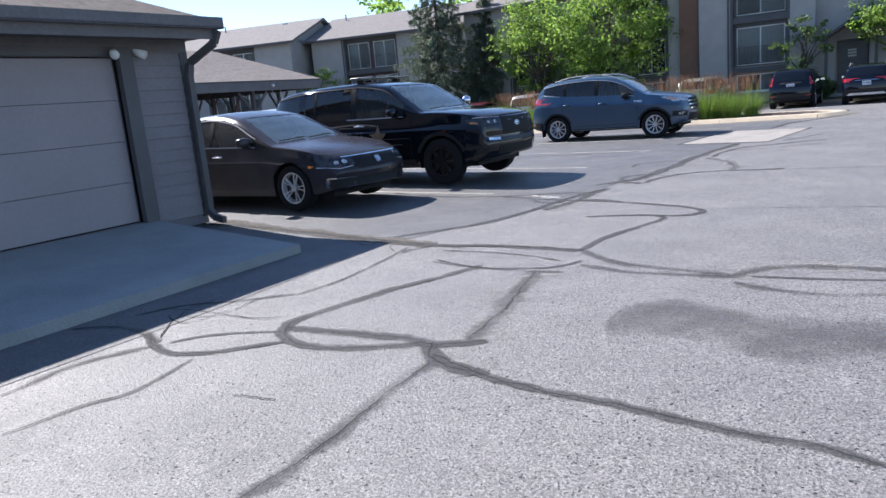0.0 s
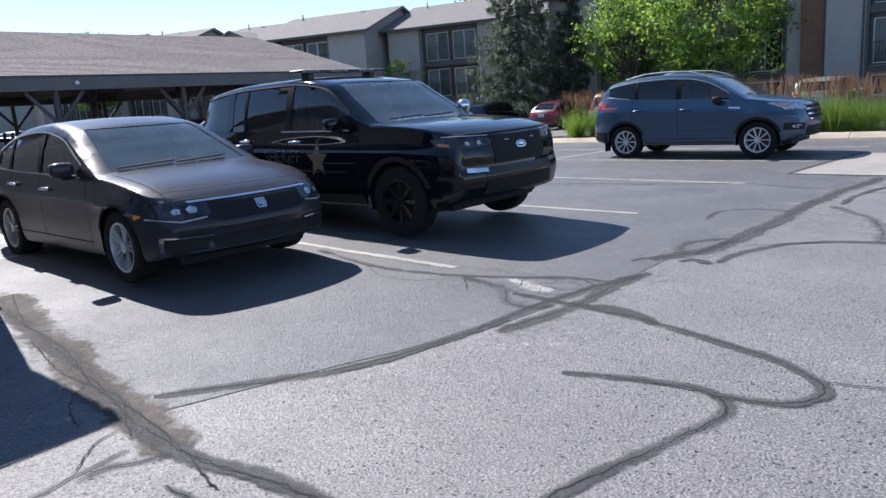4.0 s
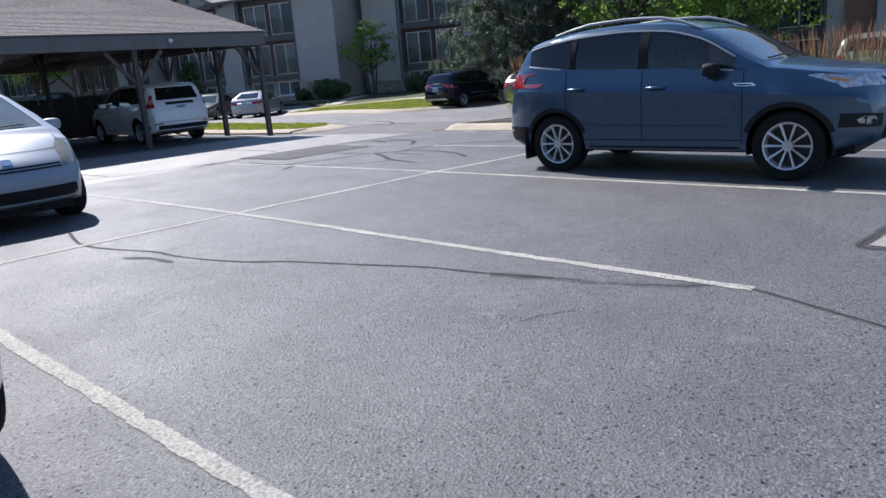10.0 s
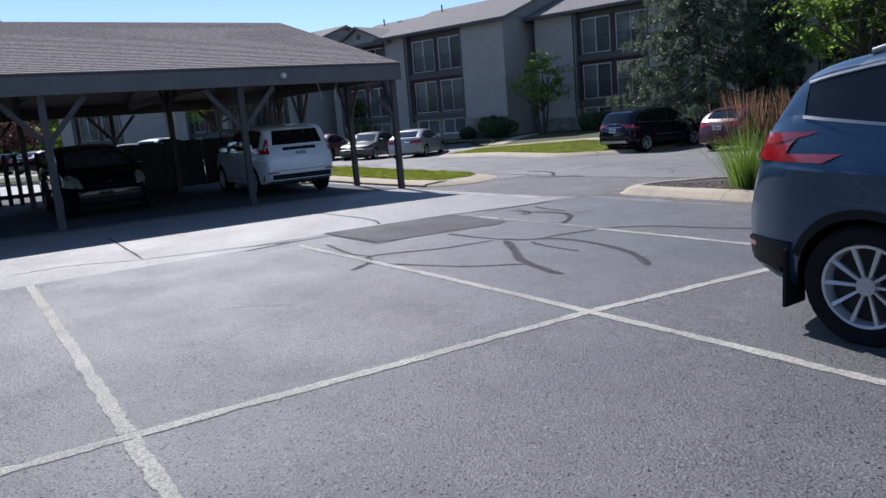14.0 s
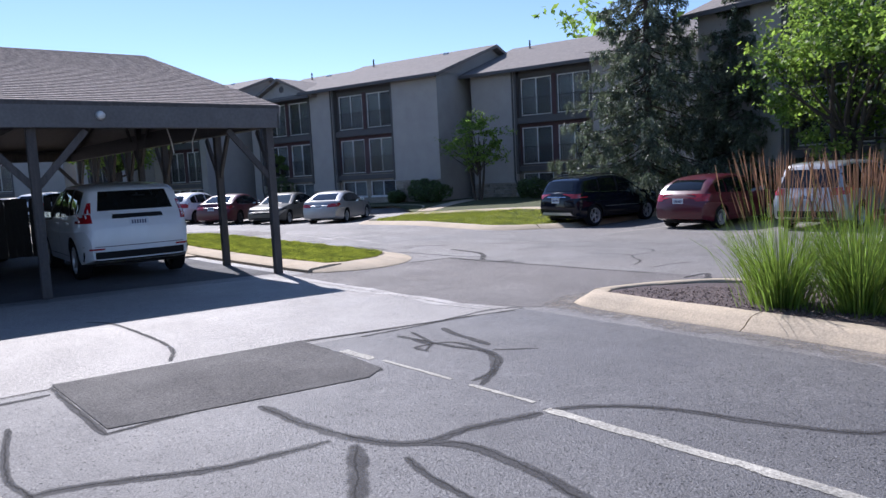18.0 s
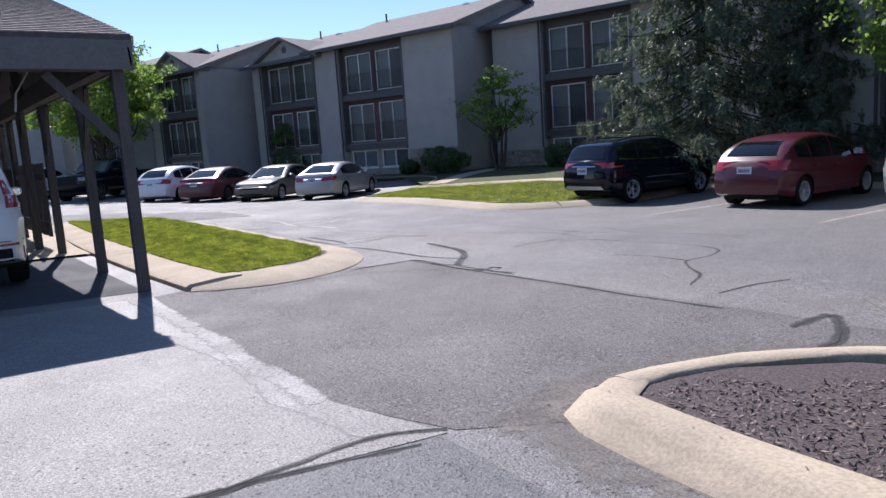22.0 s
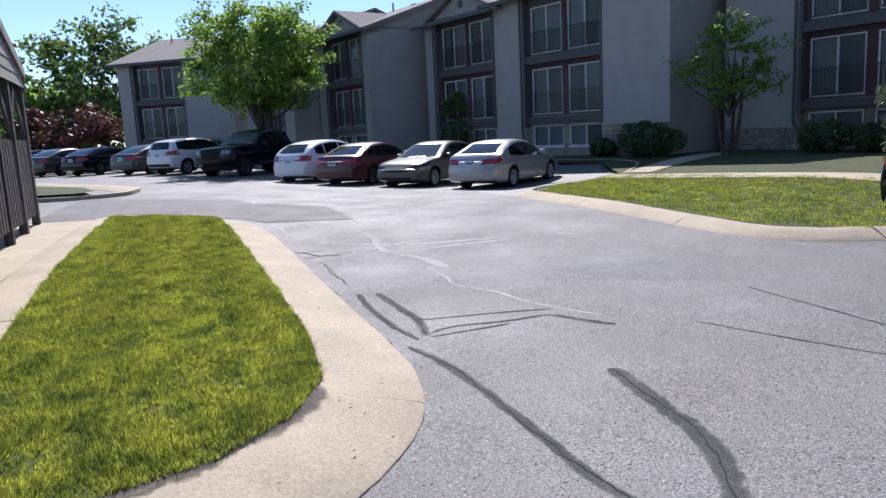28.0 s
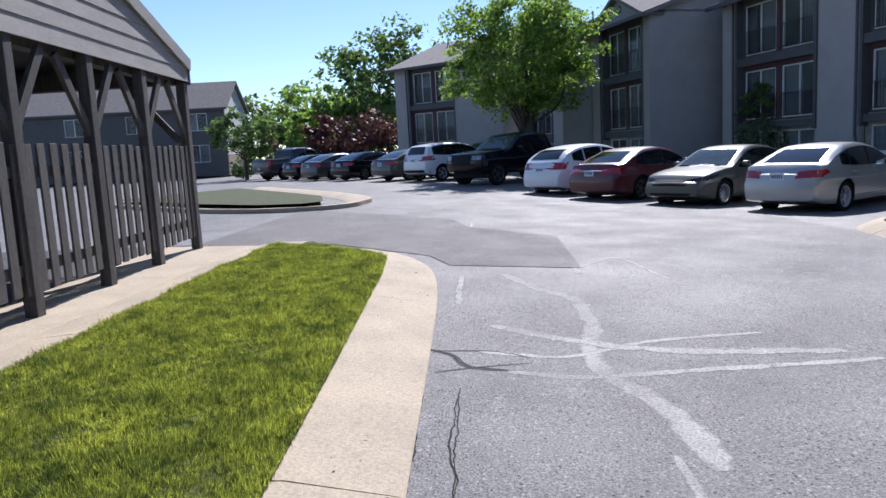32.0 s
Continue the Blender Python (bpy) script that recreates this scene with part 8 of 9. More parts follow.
# ---- plants ----
def cards(name, centres, normals, size, aspect, material, parent, rnd, pointed=True):
    """Many small leaves as four sided blades, joined into one crown."""
    n = len(centres)
    c = np.asarray(centres)
    nr = np.asarray(normals)
    up = rnd.normal(size=(n, 3))
    a = np.cross(nr, up)
    a /= np.linalg.norm(a, axis=1, keepdims=True) + 1e-9
    b = np.cross(nr, a)
    b /= np.linalg.norm(b, axis=1, keepdims=True) + 1e-9
    s = size * rnd.uniform(0.6, 1.3, (n, 1))
    v = np.empty((n, 4, 3))
    v[:, 0], v[:, 1], v[:, 2], v[:, 3] = c - a * s, c + b * s * aspect, c + a * s, c - b * s * aspect
    me = bpy.data.meshes.new(name)
    me.from_pydata(v.reshape(-1, 3).tolist(), [], np.arange(n * 4).reshape(n, 4).tolist())
    me.materials.append(material)
    ob = new(name, me)
    ob.parent = parent
    ob["kind"] = "stuff"
    return ob


def branch_mesh(bm, a, b, r0, r1, rnd, bend=0.12, n=5, sides=7):
    a, b = Vector(a), Vector(b)
    off = Vector(rnd.normal(size=3)) * (b - a).length * bend
    prev, pr = a, r0
    for i in range(1, n + 1):
        t = i / n
        p = a.lerp(b, t) + off * math.sin(t * math.pi) * 0.6
        r = r0 + (r1 - r0) * t
        rod(bm, prev, p, pr, r, sides, caps=False)
        prev, pr = p, r


def tree(name, x, y, h, r, clear, leaves, material, label, seed=1, stems=1, size=0.13, squash=0.75, z0=None, clumps=46, lean=(0, 0)):
    rnd = np.random.default_rng(seed)
    z0 = gz(x, y) + 0.1 if z0 is None else z0
    root = empty(name, Matrix.Translation((x, y, z0)), label, "tree", "trees")
    ch = h - clear
    cz = clear + ch * 0.5
    pts = []
    for _ in range(clumps):
        d = rnd.normal(size=3)
        d /= np.linalg.norm(d)
        k = rnd.uniform(0.35, 1.0) ** 0.6
        pts.append(np.array([d[0] * r * k, d[1] * r * k, cz + d[2] * ch * 0.5 * k]) + np.array([lean[0], lean[1], 0]) * (d[2] * 0.5 + 0.5))
    bm = bmesh.new()
    for s in range(stems):
        a = 6.28 * s / stems
        o = 0.0 if stems == 1 else 0.14
        branch_mesh(bm, (o * math.cos(a), o * math.sin(a), -0.2), (o * math.cos(a) * 4 + lean[0] * 0.3, o * math.sin(a) * 4 + lean[1] * 0.3, clear + ch * 0.55), (0.028 * h + 0.02) / stems ** 0.5, 0.02 * h / stems ** 0.5 * 0.5, rnd, 0.05, 8, 9)
    part("trunk", bm, M_BARK, root, soft=60)
    for p in pts[:14]:
        bm = bmesh.new()
        branch_mesh(bm, (lean[0] * 0.1, lean[1] * 0.1, clear * rnd.uniform(0.75, 1.0) + ch * rnd.uniform(0, 0.2)), p * 0.92, 0.010 * h, 0.012, rnd, 0.1, 5, 6)
        part("limb", bm, M_BARK, root, soft=60)
    per = leaves // clumps
    cs, ns = [], []
    for p in pts:
        rad = r * rnd.uniform(0.16, 0.36)
        twigs = np.clip(rnd.normal(size=(9, 3)), -1.8, 1.8) * np.array([rad, rad, rad * squash]) * 0.62
        q = twigs[rnd.integers(0, 9, per)] + np.clip(rnd.normal(size=(per, 3)), -2, 2) * np.array([rad, rad, rad * 0.6]) * 0.24
        cs.append(p + q)
        ns.append(q * 0.6 + rnd.normal(size=(per, 3)) * rad * 0.7 + np.array([0, 0, rad * 0.5]))
    cards("crown", np.concatenate(cs), np.concatenate(ns), size, 0.55, material, root, rnd)
    return root


def spruce(x, y, h, r, label, seed=3, needles=85000, levels=26):
    """Tiers of sagging boughs, each with hanging side twigs set with small needle sprays."""
    rnd = np.random.default_rng(seed)
    root = empty("spruce", Matrix.Translation((x, y, gz(x, y) + 0.1)), label, "tree", "trees")
    bm = bmesh.new()
    branch_mesh(bm, (0, 0, -0.2), (0, 0, h), 0.24, 0.03, rnd, 0.004, 10, 9)
    part("trunk", bm, M_BARK, root, soft=60)
    boughs = []
    for i in range(levels):
        z = 1.5 + (h - 1.6) * i / levels
        k = 7 if i < levels * 0.7 else 5
        for j in range(k):
            a = 6.28318 * (j + rnd.uniform(-0.35, 0.35)) / k + i * 0.9
            rr = r * max(0.05, 1 - z / h) ** 0.75 * rnd.uniform(0.6, 1.18)
            boughs.append((z + rnd.uniform(-0.2, 0.2), rr, a))
    bm = bmesh.new()
    cs, bs = [], []
    total = sum(q[1] for q in boughs)
    for z, rr, a in boughs:
        d = np.array([math.cos(a), math.sin(a), 0.0])
        side = np.array([-d[1], d[0], 0.0])

        def at(t):
            return d * rr * t + np.array([0, 0, z - rr * (0.42 * t - 0.20 * t * t * t)])
        for t in (0.0, 0.35, 0.7):
            rod(bm, tuple(at(t)), tuple(at(t + 0.3)), 0.03 * (1 - t * 0.7), 0.03 * (0.75 - t * 0.7), 4, caps=False)
        per = max(8, int(needles * rr / total))
        tw = max(5, int(rr * 7))
        tt = rnd.uniform(0.22, 1.0, tw)
        ww = rnd.normal(size=tw) * 0.20 * rr * (1.15 - tt)
        ln = rnd.uniform(0.25, 0.75, tw) * (0.5 + 0.3 * rr / r)
        k = rnd.integers(0, tw, per)
        u = rnd.uniform(0, 1, per)
        p = np.stack([at(t) for t in tt])[k] + side * (ww[k] * (0.3 + 0.7 * u))[:, None]
        p[:, 2] -= ln[k] * u ** 1.3
        p += rnd.normal(size=(per, 3)) * 0.045
        cs.append(p)
        bs.append(np.tile(d * 0.45, (per, 1)) + side * (np.sign(ww[k]) * 0.4)[:, None] + np.array([0, 0, -0.8]) + rnd.normal(size=(per, 3)) * 0.5)
    part("branchwork", bm, M_BARK, root)["kind"] = "stuff"
    c, b = np.concatenate(cs), np.concatenate(bs)
    m = len(c)
    b /= np.linalg.norm(b, axis=1, keepdims=True)
    w = np.cross(b, rnd.normal(size=(m, 3)))
    w /= np.linalg.norm(w, axis=1, keepdims=True) + 1e-9
    L = rnd.uniform(0.04, 0.12, (m, 1))
    W = rnd.uniform(0.012, 0.030, (m, 1))
    v = np.empty((m, 4, 3))
    v[:, 0], v[:, 1], v[:, 2], v[:, 3] = c - b * L * 0.6, c + w * W, c + b * L, c - w * W
    me = bpy.data.meshes.new("needles")
    me.from_pydata(v.reshape(-1, 3).tolist(), [], np.arange(m * 4).reshape(m, 4).tolist())
    me.materials.append(M_NEEDLE)
    ob = new("needles", me)
    ob.parent = root
    ob["kind"] = "stuff"
    return root


def shrub(x, y, r, h, material, label, seed, leaves=1600, z0=None, size=0.07):
    rnd = np.random.default_rng(seed)
    z0 = gz(x, y) + 0.1 if z0 is None else z0
    root = empty("shrub", Matrix.Translation((x, y, z0)), label, "shrub", "shrubs")
    bm = bmesh.new()
    for k in range(5):
        branch_mesh(bm, (0, 0, -0.1), (rnd.uniform(-r, r) * 0.5, rnd.uniform(-r, r) * 0.5, h * 0.7), 0.03, 0.008, rnd, 0.1, 3, 5)
    part("stems", bm, M_BARK, root)
    d = rnd.normal(size=(leaves, 3))
    d /= np.linalg.norm(d, axis=1, keepdims=True)
    k = rnd.uniform(0.5, 1.0, (leaves, 1)) ** 0.4 * (1 + 0.12 * np.sin(d[:, :1] * 7 + d[:, 1:2] * 5))
    p = d * k * np.array([r, r, h * 0.5]) + np.array([0, 0, h * 0.52])
    cards("foliage", p, d + rnd.normal(size=(leaves, 3)) * 0.6, size, 0.6, material, root, rnd)
    return root


tree("street_tree", -55.1, 29.2, 7.9, 3.3, 1.9, 26000, M_LEAF, "leafy green street tree among the parked cars", 11, size=0.10, clumps=64)
tree("small_tree", -37.1, 42.2, 4.3, 1.5, 1.5, 4600, M_LEAF, "small airy tree by the building corner", 12, stems=3, size=0.065, clumps=34)
tree("tall_tree", -92.0, 19.0, 12.5, 6.0, 2.0, 9000, M_LEAF2, "tall broad tree behind the end block", 13, size=0.28, clumps=60)
tree("big_tree", -14.2, 39.9, 7.6, 3.4, 1.9, 21000, M_LEAF, "large bright leafed tree before the apartment block", 14, stems=2, size=0.085, clumps=90)
tree("shade_tree", -18.4, 40.4, 7.0, 2.6, 1.7, 13000, M_LEAF, "leafy multi stemmed tree beside the spruces", 15, stems=3, size=0.08, clumps=70)
tree("young_tree", -4.45, 40.3, 4.3, 1.1, 1.0, 2200, M_LEAF2, "young airy tree before the railed windows", 16, size=0.065, clumps=22)
tree("multi_stem_tree", -0.1, 40.2, 5.4, 2.3, 2.3, 12000, M_LEAF, "multi stemmed tree beside the entrance", 17, stems=4, size=0.075, clumps=38)
tree("wall_tree", -51.9, 38.6, 3.4, 1.0, 1.7, 1500, M_LEAF2, "slim shrub tree against the block wall", 18, size=0.09, clumps=16)
spruce(-25.6, 40.6, 10.6, 4.8, "tall drooping spruce before the apartment block", 3)
spruce(-22.9, 42.4, 8.6, 2.9, "second dark spruce behind the first", 4, needles=80000)
tree("house_tree", -70.5, 11.4, 4.6, 2.2, 1.0, 2600, M_LEAF2, "rounded tree before the far house", 19, size=0.16, clumps=24)
tree("plum_tree", -80.0, 17.0, 4.8, 3.6, 0.9, 3600, M_PLUM, "broad purple leafed tree beyond the parked cars", 20, size=0.2, clumps=34)
for i, (x, y, h, r) in enumerate(((-98, 22, 7, 5.5), (-104, 14, 9, 5), (-96, 4, 8, 5), (-108, 8, 10, 6), (-112, 24, 9, 6), (-100, -8, 9, 6), (-90, 13, 6.5, 4))):
    tree("far_tree", x, y, h, r, 0.6, 3200, M_LEAF if i % 3 == 0 else M_LEAF2, "far leafy tree on the skyline", 30 + i, size=0.34, clumps=30)
for i, (x, y, h, r) in enumerate(((-30, 62, 14, 7), (-20, 60, 13, 7), (-48, 66, 14, 7), (-8, 62, 13, 7))):
    tree("back_tree", x, y, h, r, 2, 4200, M_LEAF, "leafy tree behind the apartment blocks", 50 + i, size=0.32, clumps=36)
for i, (x, y, r, h) in enumerate(((-40.4, 41.1, 0.85, 1.25), (-39.3, 40.9, 1.0, 1.1), (-42.2, 40.6, 0.5, 0.7), (-34.8, 43.8, 0.9, 1.0), (-33.3, 44.2, 0.8, 0.9), (-51.3, 38.2, 1.0, 1.9), (-62.0, 32.0, 1.0, 1.6), (-66.0, 27.2, 0.9, 1.5), (-27.6, 41.6, 0.9, 1.0), (-22.6, 40.4, 1.2, 0.9), (-3.6, 39.9, 0.7, 1.1), (-4.4, 40.2, 0.6, 0.9), (1.4, 40.2, 0.8, 0.8), (-72.5, 10.5, 0.8, 0.9), (-71.8, 12.6, 0.8, 0.9))):
    shrub(x, y, r, h, M_SHRUB, "clipped dark green shrub at the building foot", 70 + i)


# ornamental grass
def reed_clump(seed):
    rnd = np.random.default_rng(seed)
    root = empty("ornamental_grass", Matrix(), "tall green ornamental grass clump with russet plumes", "grass", "grass clumps in the bed")
    vs, fs = [], []

    def blade(base, tip, w, bend, seg=4):
        base, tip = np.array(base), np.array(tip)
        d = tip - base
        s = np.array([-d[1], d[0], 0.0])
        s = s / (np.linalg.norm(s) + 1e-6) if np.linalg.norm(s) > 1e-4 else np.array([1.0, 0, 0])
        rot = rnd.uniform(0, 3.14)
        s = np.array([math.cos(rot), math.sin(rot), 0])
        i0 = len(vs)
        for k in range(seg + 1):
            t = k / seg
            p = base + d * t
            p[:2] += bend * t * t
            p[2] -= np.linalg.norm(bend) * 0.5 * t ** 3
            ww = w * (1 - t) ** 0.6 + 0.0006
            vs.append(tuple(p - s * ww))
            vs.append(tuple(p + s * ww))
        for k in range(seg):
            a = i0 + 2 * k
            fs.append((a, a + 1, a + 3, a + 2))
    for _ in range(560):
        a, q = rnd.uniform(0, 6.283), abs(rnd.normal()) * 0.14
        lean = rnd.uniform(0.05, 0.38)
        hgt = rnd.uniform(0.45, 0.88)
        base = (q * math.cos(a), q * math.sin(a), 0)
        tip = (base[0] + lean * math.cos(a), base[1] + lean * math.sin(a), hgt)
        blade(base, tip, rnd.uniform(0.003, 0.0055), np.array([math.cos(a), math.sin(a)]) * rnd.uniform(0.0, 0.28))
    ns = 85
    stalk = []
    for _ in range(ns):
        a, q = rnd.uniform(0, 6.283), abs(rnd.normal()) * 0.13
        lean = rnd.uniform(0.02, 0.38)
        hgt = rnd.uniform(0.95, 1.38)
        base = (q * math.cos(a), q * math.sin(a), 0)
        tip = (base[0] + lean * math.cos(a), base[1] + lean * math.sin(a), hgt)
        blade(base, tip, 0.0022, np.zeros(2), 2)
        stalk.append((np.array(base), np.array(tip)))
    me = bpy.data.meshes.new("blades")
    me.from_pydata(vs, [], fs)
    me.materials.append(M_REED)
    ob = new("blades", me)
    ob.parent = root
    ob["kind"] = "stuff"
    vs, fs = [], []
    for b, t in stalk:
        d = (t - b) / np.linalg.norm(t - b)
        for k in range(2):
            rot = k * 1.57 + rnd.uniform(0, 1)
            s = np.array([math.cos(rot), math.sin(rot), 0])
            i0 = len(vs)
            L = rnd.uniform(0.20, 0.34)
            for u, w in ((-L, 0.0008), (-L * 0.6, 0.0065), (-L * 0.15, 0.004), (0.05, 0.0006)):
                p = t + d * u
                vs.append(tuple(p - s * w))
                vs.append(tuple(p + s * w))
            for q in range(3):
                a = i0 + 2 * q
                fs.append((a, a + 1, a + 3, a + 2))
    me = bpy.data.meshes.new("plumes")
    me.from_pydata(vs, [], fs)
    me.materials.append(M_PLUME)
    ob = new("plumes", me)
    ob.parent = root
    ob["kind"] = "stuff"
    return root


_r = random.Random(9)
clumps = [reed_clump(90 + i) for i in range(3)]
spots = []
for row, y in enumerate((24.5, 25.25)):
    x = -12.6 + row * 0.35
    while x < -4.0:
        if not -7.9 < x < -7.0:
            spots.append((x + _r.uniform(-0.1, 0.1), y + _r.uniform(-0.12, 0.12)))
        x += 0.72
for i, (x, y) in enumerate(spots):
    s = _r.uniform(0.92, 1.12)
    m = Matrix.Translation((x, y, gz(x, y) + 0.10)) @ Matrix.Rotation(_r.uniform(0, 6.28), 4, "Z") @ Matrix.Diagonal((s, s, s, 1))
    if i < 3:
        clumps[i].matrix_basis = m
    else:
        ob = copy_thing(clumps[i % 3], Matrix())
        ob.matrix_basis = m


def turf(name, poly, h, count, tall, label, seed, width=0.0027):
    """Single mown blades scattered inside an outline."""
    rnd = np.random.default_rng(seed)
    p = np.array(poly)
    lo, hi = p.min(0), p.max(0)
    q = rnd.uniform(lo, hi, (count * 2, 2))
    inside = np.zeros(len(q), bool)
    j = len(p) - 1
    for i in range(len(p)):
        cond = ((p[i, 1] > q[:, 1]) != (p[j, 1] > q[:, 1])) & (q[:, 0] < (p[j, 0] - p[i, 0]) * (q[:, 1] - p[i, 1]) / (p[j, 1] - p[i, 1] + 1e-12) + p[i, 0])
        inside ^= cond
        j = i
    q = q[inside][:count]
    n = len(q)
    z = np.array([gz(a, b) for a, b in q]) + h
    a = rnd.uniform(0, 6.283, n)
    t = rnd.uniform(0.6, 1.2, n) * tall
    # uneven growth in tufts
    tuft = np.sin(q[:, 0] * 5.3 + 1.7 * np.sin(q[:, 1] * 3.1)) * np.sin(q[:, 1] * 6.1 + 1.3 * np.sin(q[:, 0] * 2.7))
    fine = np.sin(q[:, 0] * 23.0 + 2.1 * np.sin(q[:, 1] * 11.0)) * np.sin(q[:, 1] * 27.0 + 1.9 * np.sin(q[:, 0] * 13.0))
    t = t * (1.0 + 0.40 * tuft + 0.40 * fine)
    t = t * np.where(rnd.uniform(0, 1, n) < 0.03, 1.7, 1.0)
    ln = rnd.uniform(0.1, 0.9, n) * t
    # the mower laid the blades over in bands
    band = np.floor((q[:, 1] + 0.08 * np.sin(q[:, 0] * 0.9)) / 0.52) % 2
    la = np.where(band > 0, 2.9, 6.0) + rnd.normal(size=n) * 1.5
    v = np.empty((n, 3, 3))
    v[:, 0] = np.stack([q[:, 0] - np.cos(a) * width, q[:, 1] - np.sin(a) * width, z - 0.005], 1)
    v[:, 1] = np.stack([q[:, 0] + np.cos(a) * width, q[:, 1] + np.sin(a) * width, z - 0.005], 1)
    v[:, 2] = np.stack([q[:, 0] + np.cos(la) * ln, q[:, 1] + np.sin(la) * ln, z + t], 1)
    me = bpy.data.meshes.new(name)
    me.from_pydata(v.reshape(-1, 3).tolist(), [], np.arange(n * 3).reshape(n, 3).tolist())
    me.materials.append(M_BLADE)
    return tagged(new(name, me), label, "grass", kind="stuff")


turf("lawn_blades", LAWN_ISLE, 0.1185, 430000, 0.042, "short mown grass blades on the lawn island", 5)
turf("far_lawn_blades", [(-24.6, 33.4), (-25.5, 32.5), (-30.4, 32.75), (-33.0, 33.2), (-35.2, 34.8), (-36.5, 37.4), (-24.4, 38.3)], 0.12, 80000, 0.038, "short mown grass blades on the far lawn", 6, 0.006)
# mulch chips
_rn = np.random.default_rng(44)
nchip = 26000
cx, cy = _rn.uniform(-14.4, -2.3, nchip), _rn.uniform(23.9, 25.8, nchip)
ok = (cy > 24.08) & ~((cx < -12.3) & (cy > 25.9 + (cx + 12.3) * 0.55)) & ~((cx < -13.9) & (cy > 24.75))
cx, cy = cx[ok], cy[ok]
cz = np.array([gz(a, b) for a, b in zip(cx, cy)]) + 0.103 + _rn.uniform(0, 0.008, len(cx))
nn = _rn.normal(size=(len(cx), 3)) * 0.45 + np.array([0, 0, 1.0])
chips = cards("bark_chips", np.stack([cx, cy, cz], 1), nn / np.linalg.norm(nn, axis=1, keepdims=True), 0.019, 0.3, M_CHIP, None, _rn)
tagged(chips, "loose brown bark chips over the planting bed", "mulch", kind="stuff")

# twigs, leaves and grit blown against the kerbs
_rd = np.random.default_rng(61)
spots3 = []
for path, inner, lo, hi, count in ((ISLE, 1, -0.12, 0.45, 150), (PLANTER, 1, -0.45, 0.15, 260)):
    line = spline(path, 0.1)
    for k in _rd.integers(1, len(line) - 1, count):
        d = (line[k + 1] - line[k - 1]).normalized()
        o = _rd.uniform(lo, hi)
        x, y = line[k].x - d.y * o, line[k].y + d.x * o
        lift = 0.012 if o < 0 else (0.05 + 0.135 * o if path is ISLE else 0.128)
        spots3.append((x, y, gz(x, y) + lift))
nd = _rd.normal(size=(len(spots3), 3)) * 0.3 + np.array([0, 0, 1.0])
litter = cards("litter", np.array(spots3), nd / np.linalg.norm(nd, axis=1, keepdims=True), 0.011, 0.45, M_CHIP, None, _rd)
tagged(litter, "small twigs and dry leaf bits along the kerbs", "litter", kind="stuff")


# ---- crack sealing and open cracks ----
TAR = {"S": (M_SOIL, 0.0052, "dirt filled broken asphalt along the old seam"), "T": (M_TAR, 0.0056, "dark tar sealing over a crack in the asphalt"), "W": (M_TARPALE, 0.0050, "faded worn tar sealing in the asphalt"), "C": (M_CRACK, 0.0062, "open dark crack in the asphalt"), "D": (M_DUST, 0.0052, "pale silted old crack repair in the asphalt")}


def seal(pts, width, kind):
    """One run of sealant with a frayed edge, or an open crack; sealed runs often show the crack again."""
    material, h, label = TAR[kind]
    h += random.random() * 0.0006 + 0.001
    w = width * {"T": 1.15, "W": 1.25, "C": 0.32, "D": 1.6, "S": 1.8}[kind]
    ob = part("crack_seal" if kind != "C" else "crack", strip_bm(pts, w, h, wobble=0.14 if kind != "C" else 0.5, step=0.05 if kind != "C" else 0.03, jag=0.0 if kind != "C" else 0.007), material)
    tagged(ob, label, "crack repair" if kind != "C" else "crack", "crack repairs")
    if kind in "TW" and 0.03 < width:
        part("crack_line", strip_bm(pts, 0.007, h + 0.0012, wobble=0.6, step=0.03, jag=0.009), M_CRACK, ob)
    if kind in "TW" and width > 0.13:
        part("dust_fringe", strip_bm(pts, width * 3.0 + 0.22, h - 0.0014, wobble=0.2, step=0.1), M_HALO, ob)
    return ob


seal([(-7.99, 6.60), (-6.46, 6.33), (-5.55, 6.18), (-4.74, 6.06), (-4.03, 5.97)], 0.20, "S")
seal([(-8.00, 6.65), (-6.97, 6.37), (-6.07, 6.29), (-5.23, 6.11), (-4.27, 6.03), (-3.58, 5.88)], 0.03, "C")
seal([(-6.43, 6.22), (-5.51, 6.08), (-4.94, 6.11), (-4.36, 5.91)], 0.028, "C")
seal([(-5.32, 6.14), (-5.04, 5.90), (-4.70, 5.81)], 0.025, "C")
seal([(-4.03, 5.97), (-3.49, 6.02), (-2.99, 6.08), (-2.46, 6.03)], 0.066, "T")
seal([(-4.73, 6.22), (-4.47, 6.56), (-4.14, 7.07), (-3.91, 7.86), (-3.82, 8.86), (-3.58, 9.77)], 0.107, "T")
seal([(-2.46, 6.03), (-2.15, 5.76), (-1.89, 5.61), (-1.48, 5.52), (-1.06, 5.43)], 0.117, "W")
seal([(-2.26, 5.52), (-1.81, 5.37), (-1.44, 5.37), (-1.06, 5.39)], 0.108, "W")
seal([(-1.06, 5.39), (-0.82, 5.70), (-0.51, 5.81), (-0.02, 5.84)], 0.144, "W")
seal([(-0.99, 5.26), (-0.70, 5.10), (-0.35, 5.07), (-0.05, 5.17)], 0.117, "W")
seal([(-0.92, 5.43), (-0.50, 5.46), (-0.03, 5.53)], 0.041, "T")
seal([(-2.46, 6.03), (-2.43, 6.63), (-2.24, 7.29), (-2.16, 7.66), (-2.35, 7.82), (-2.72, 7.76), (-3.05, 7.67)], 0.082, "T")
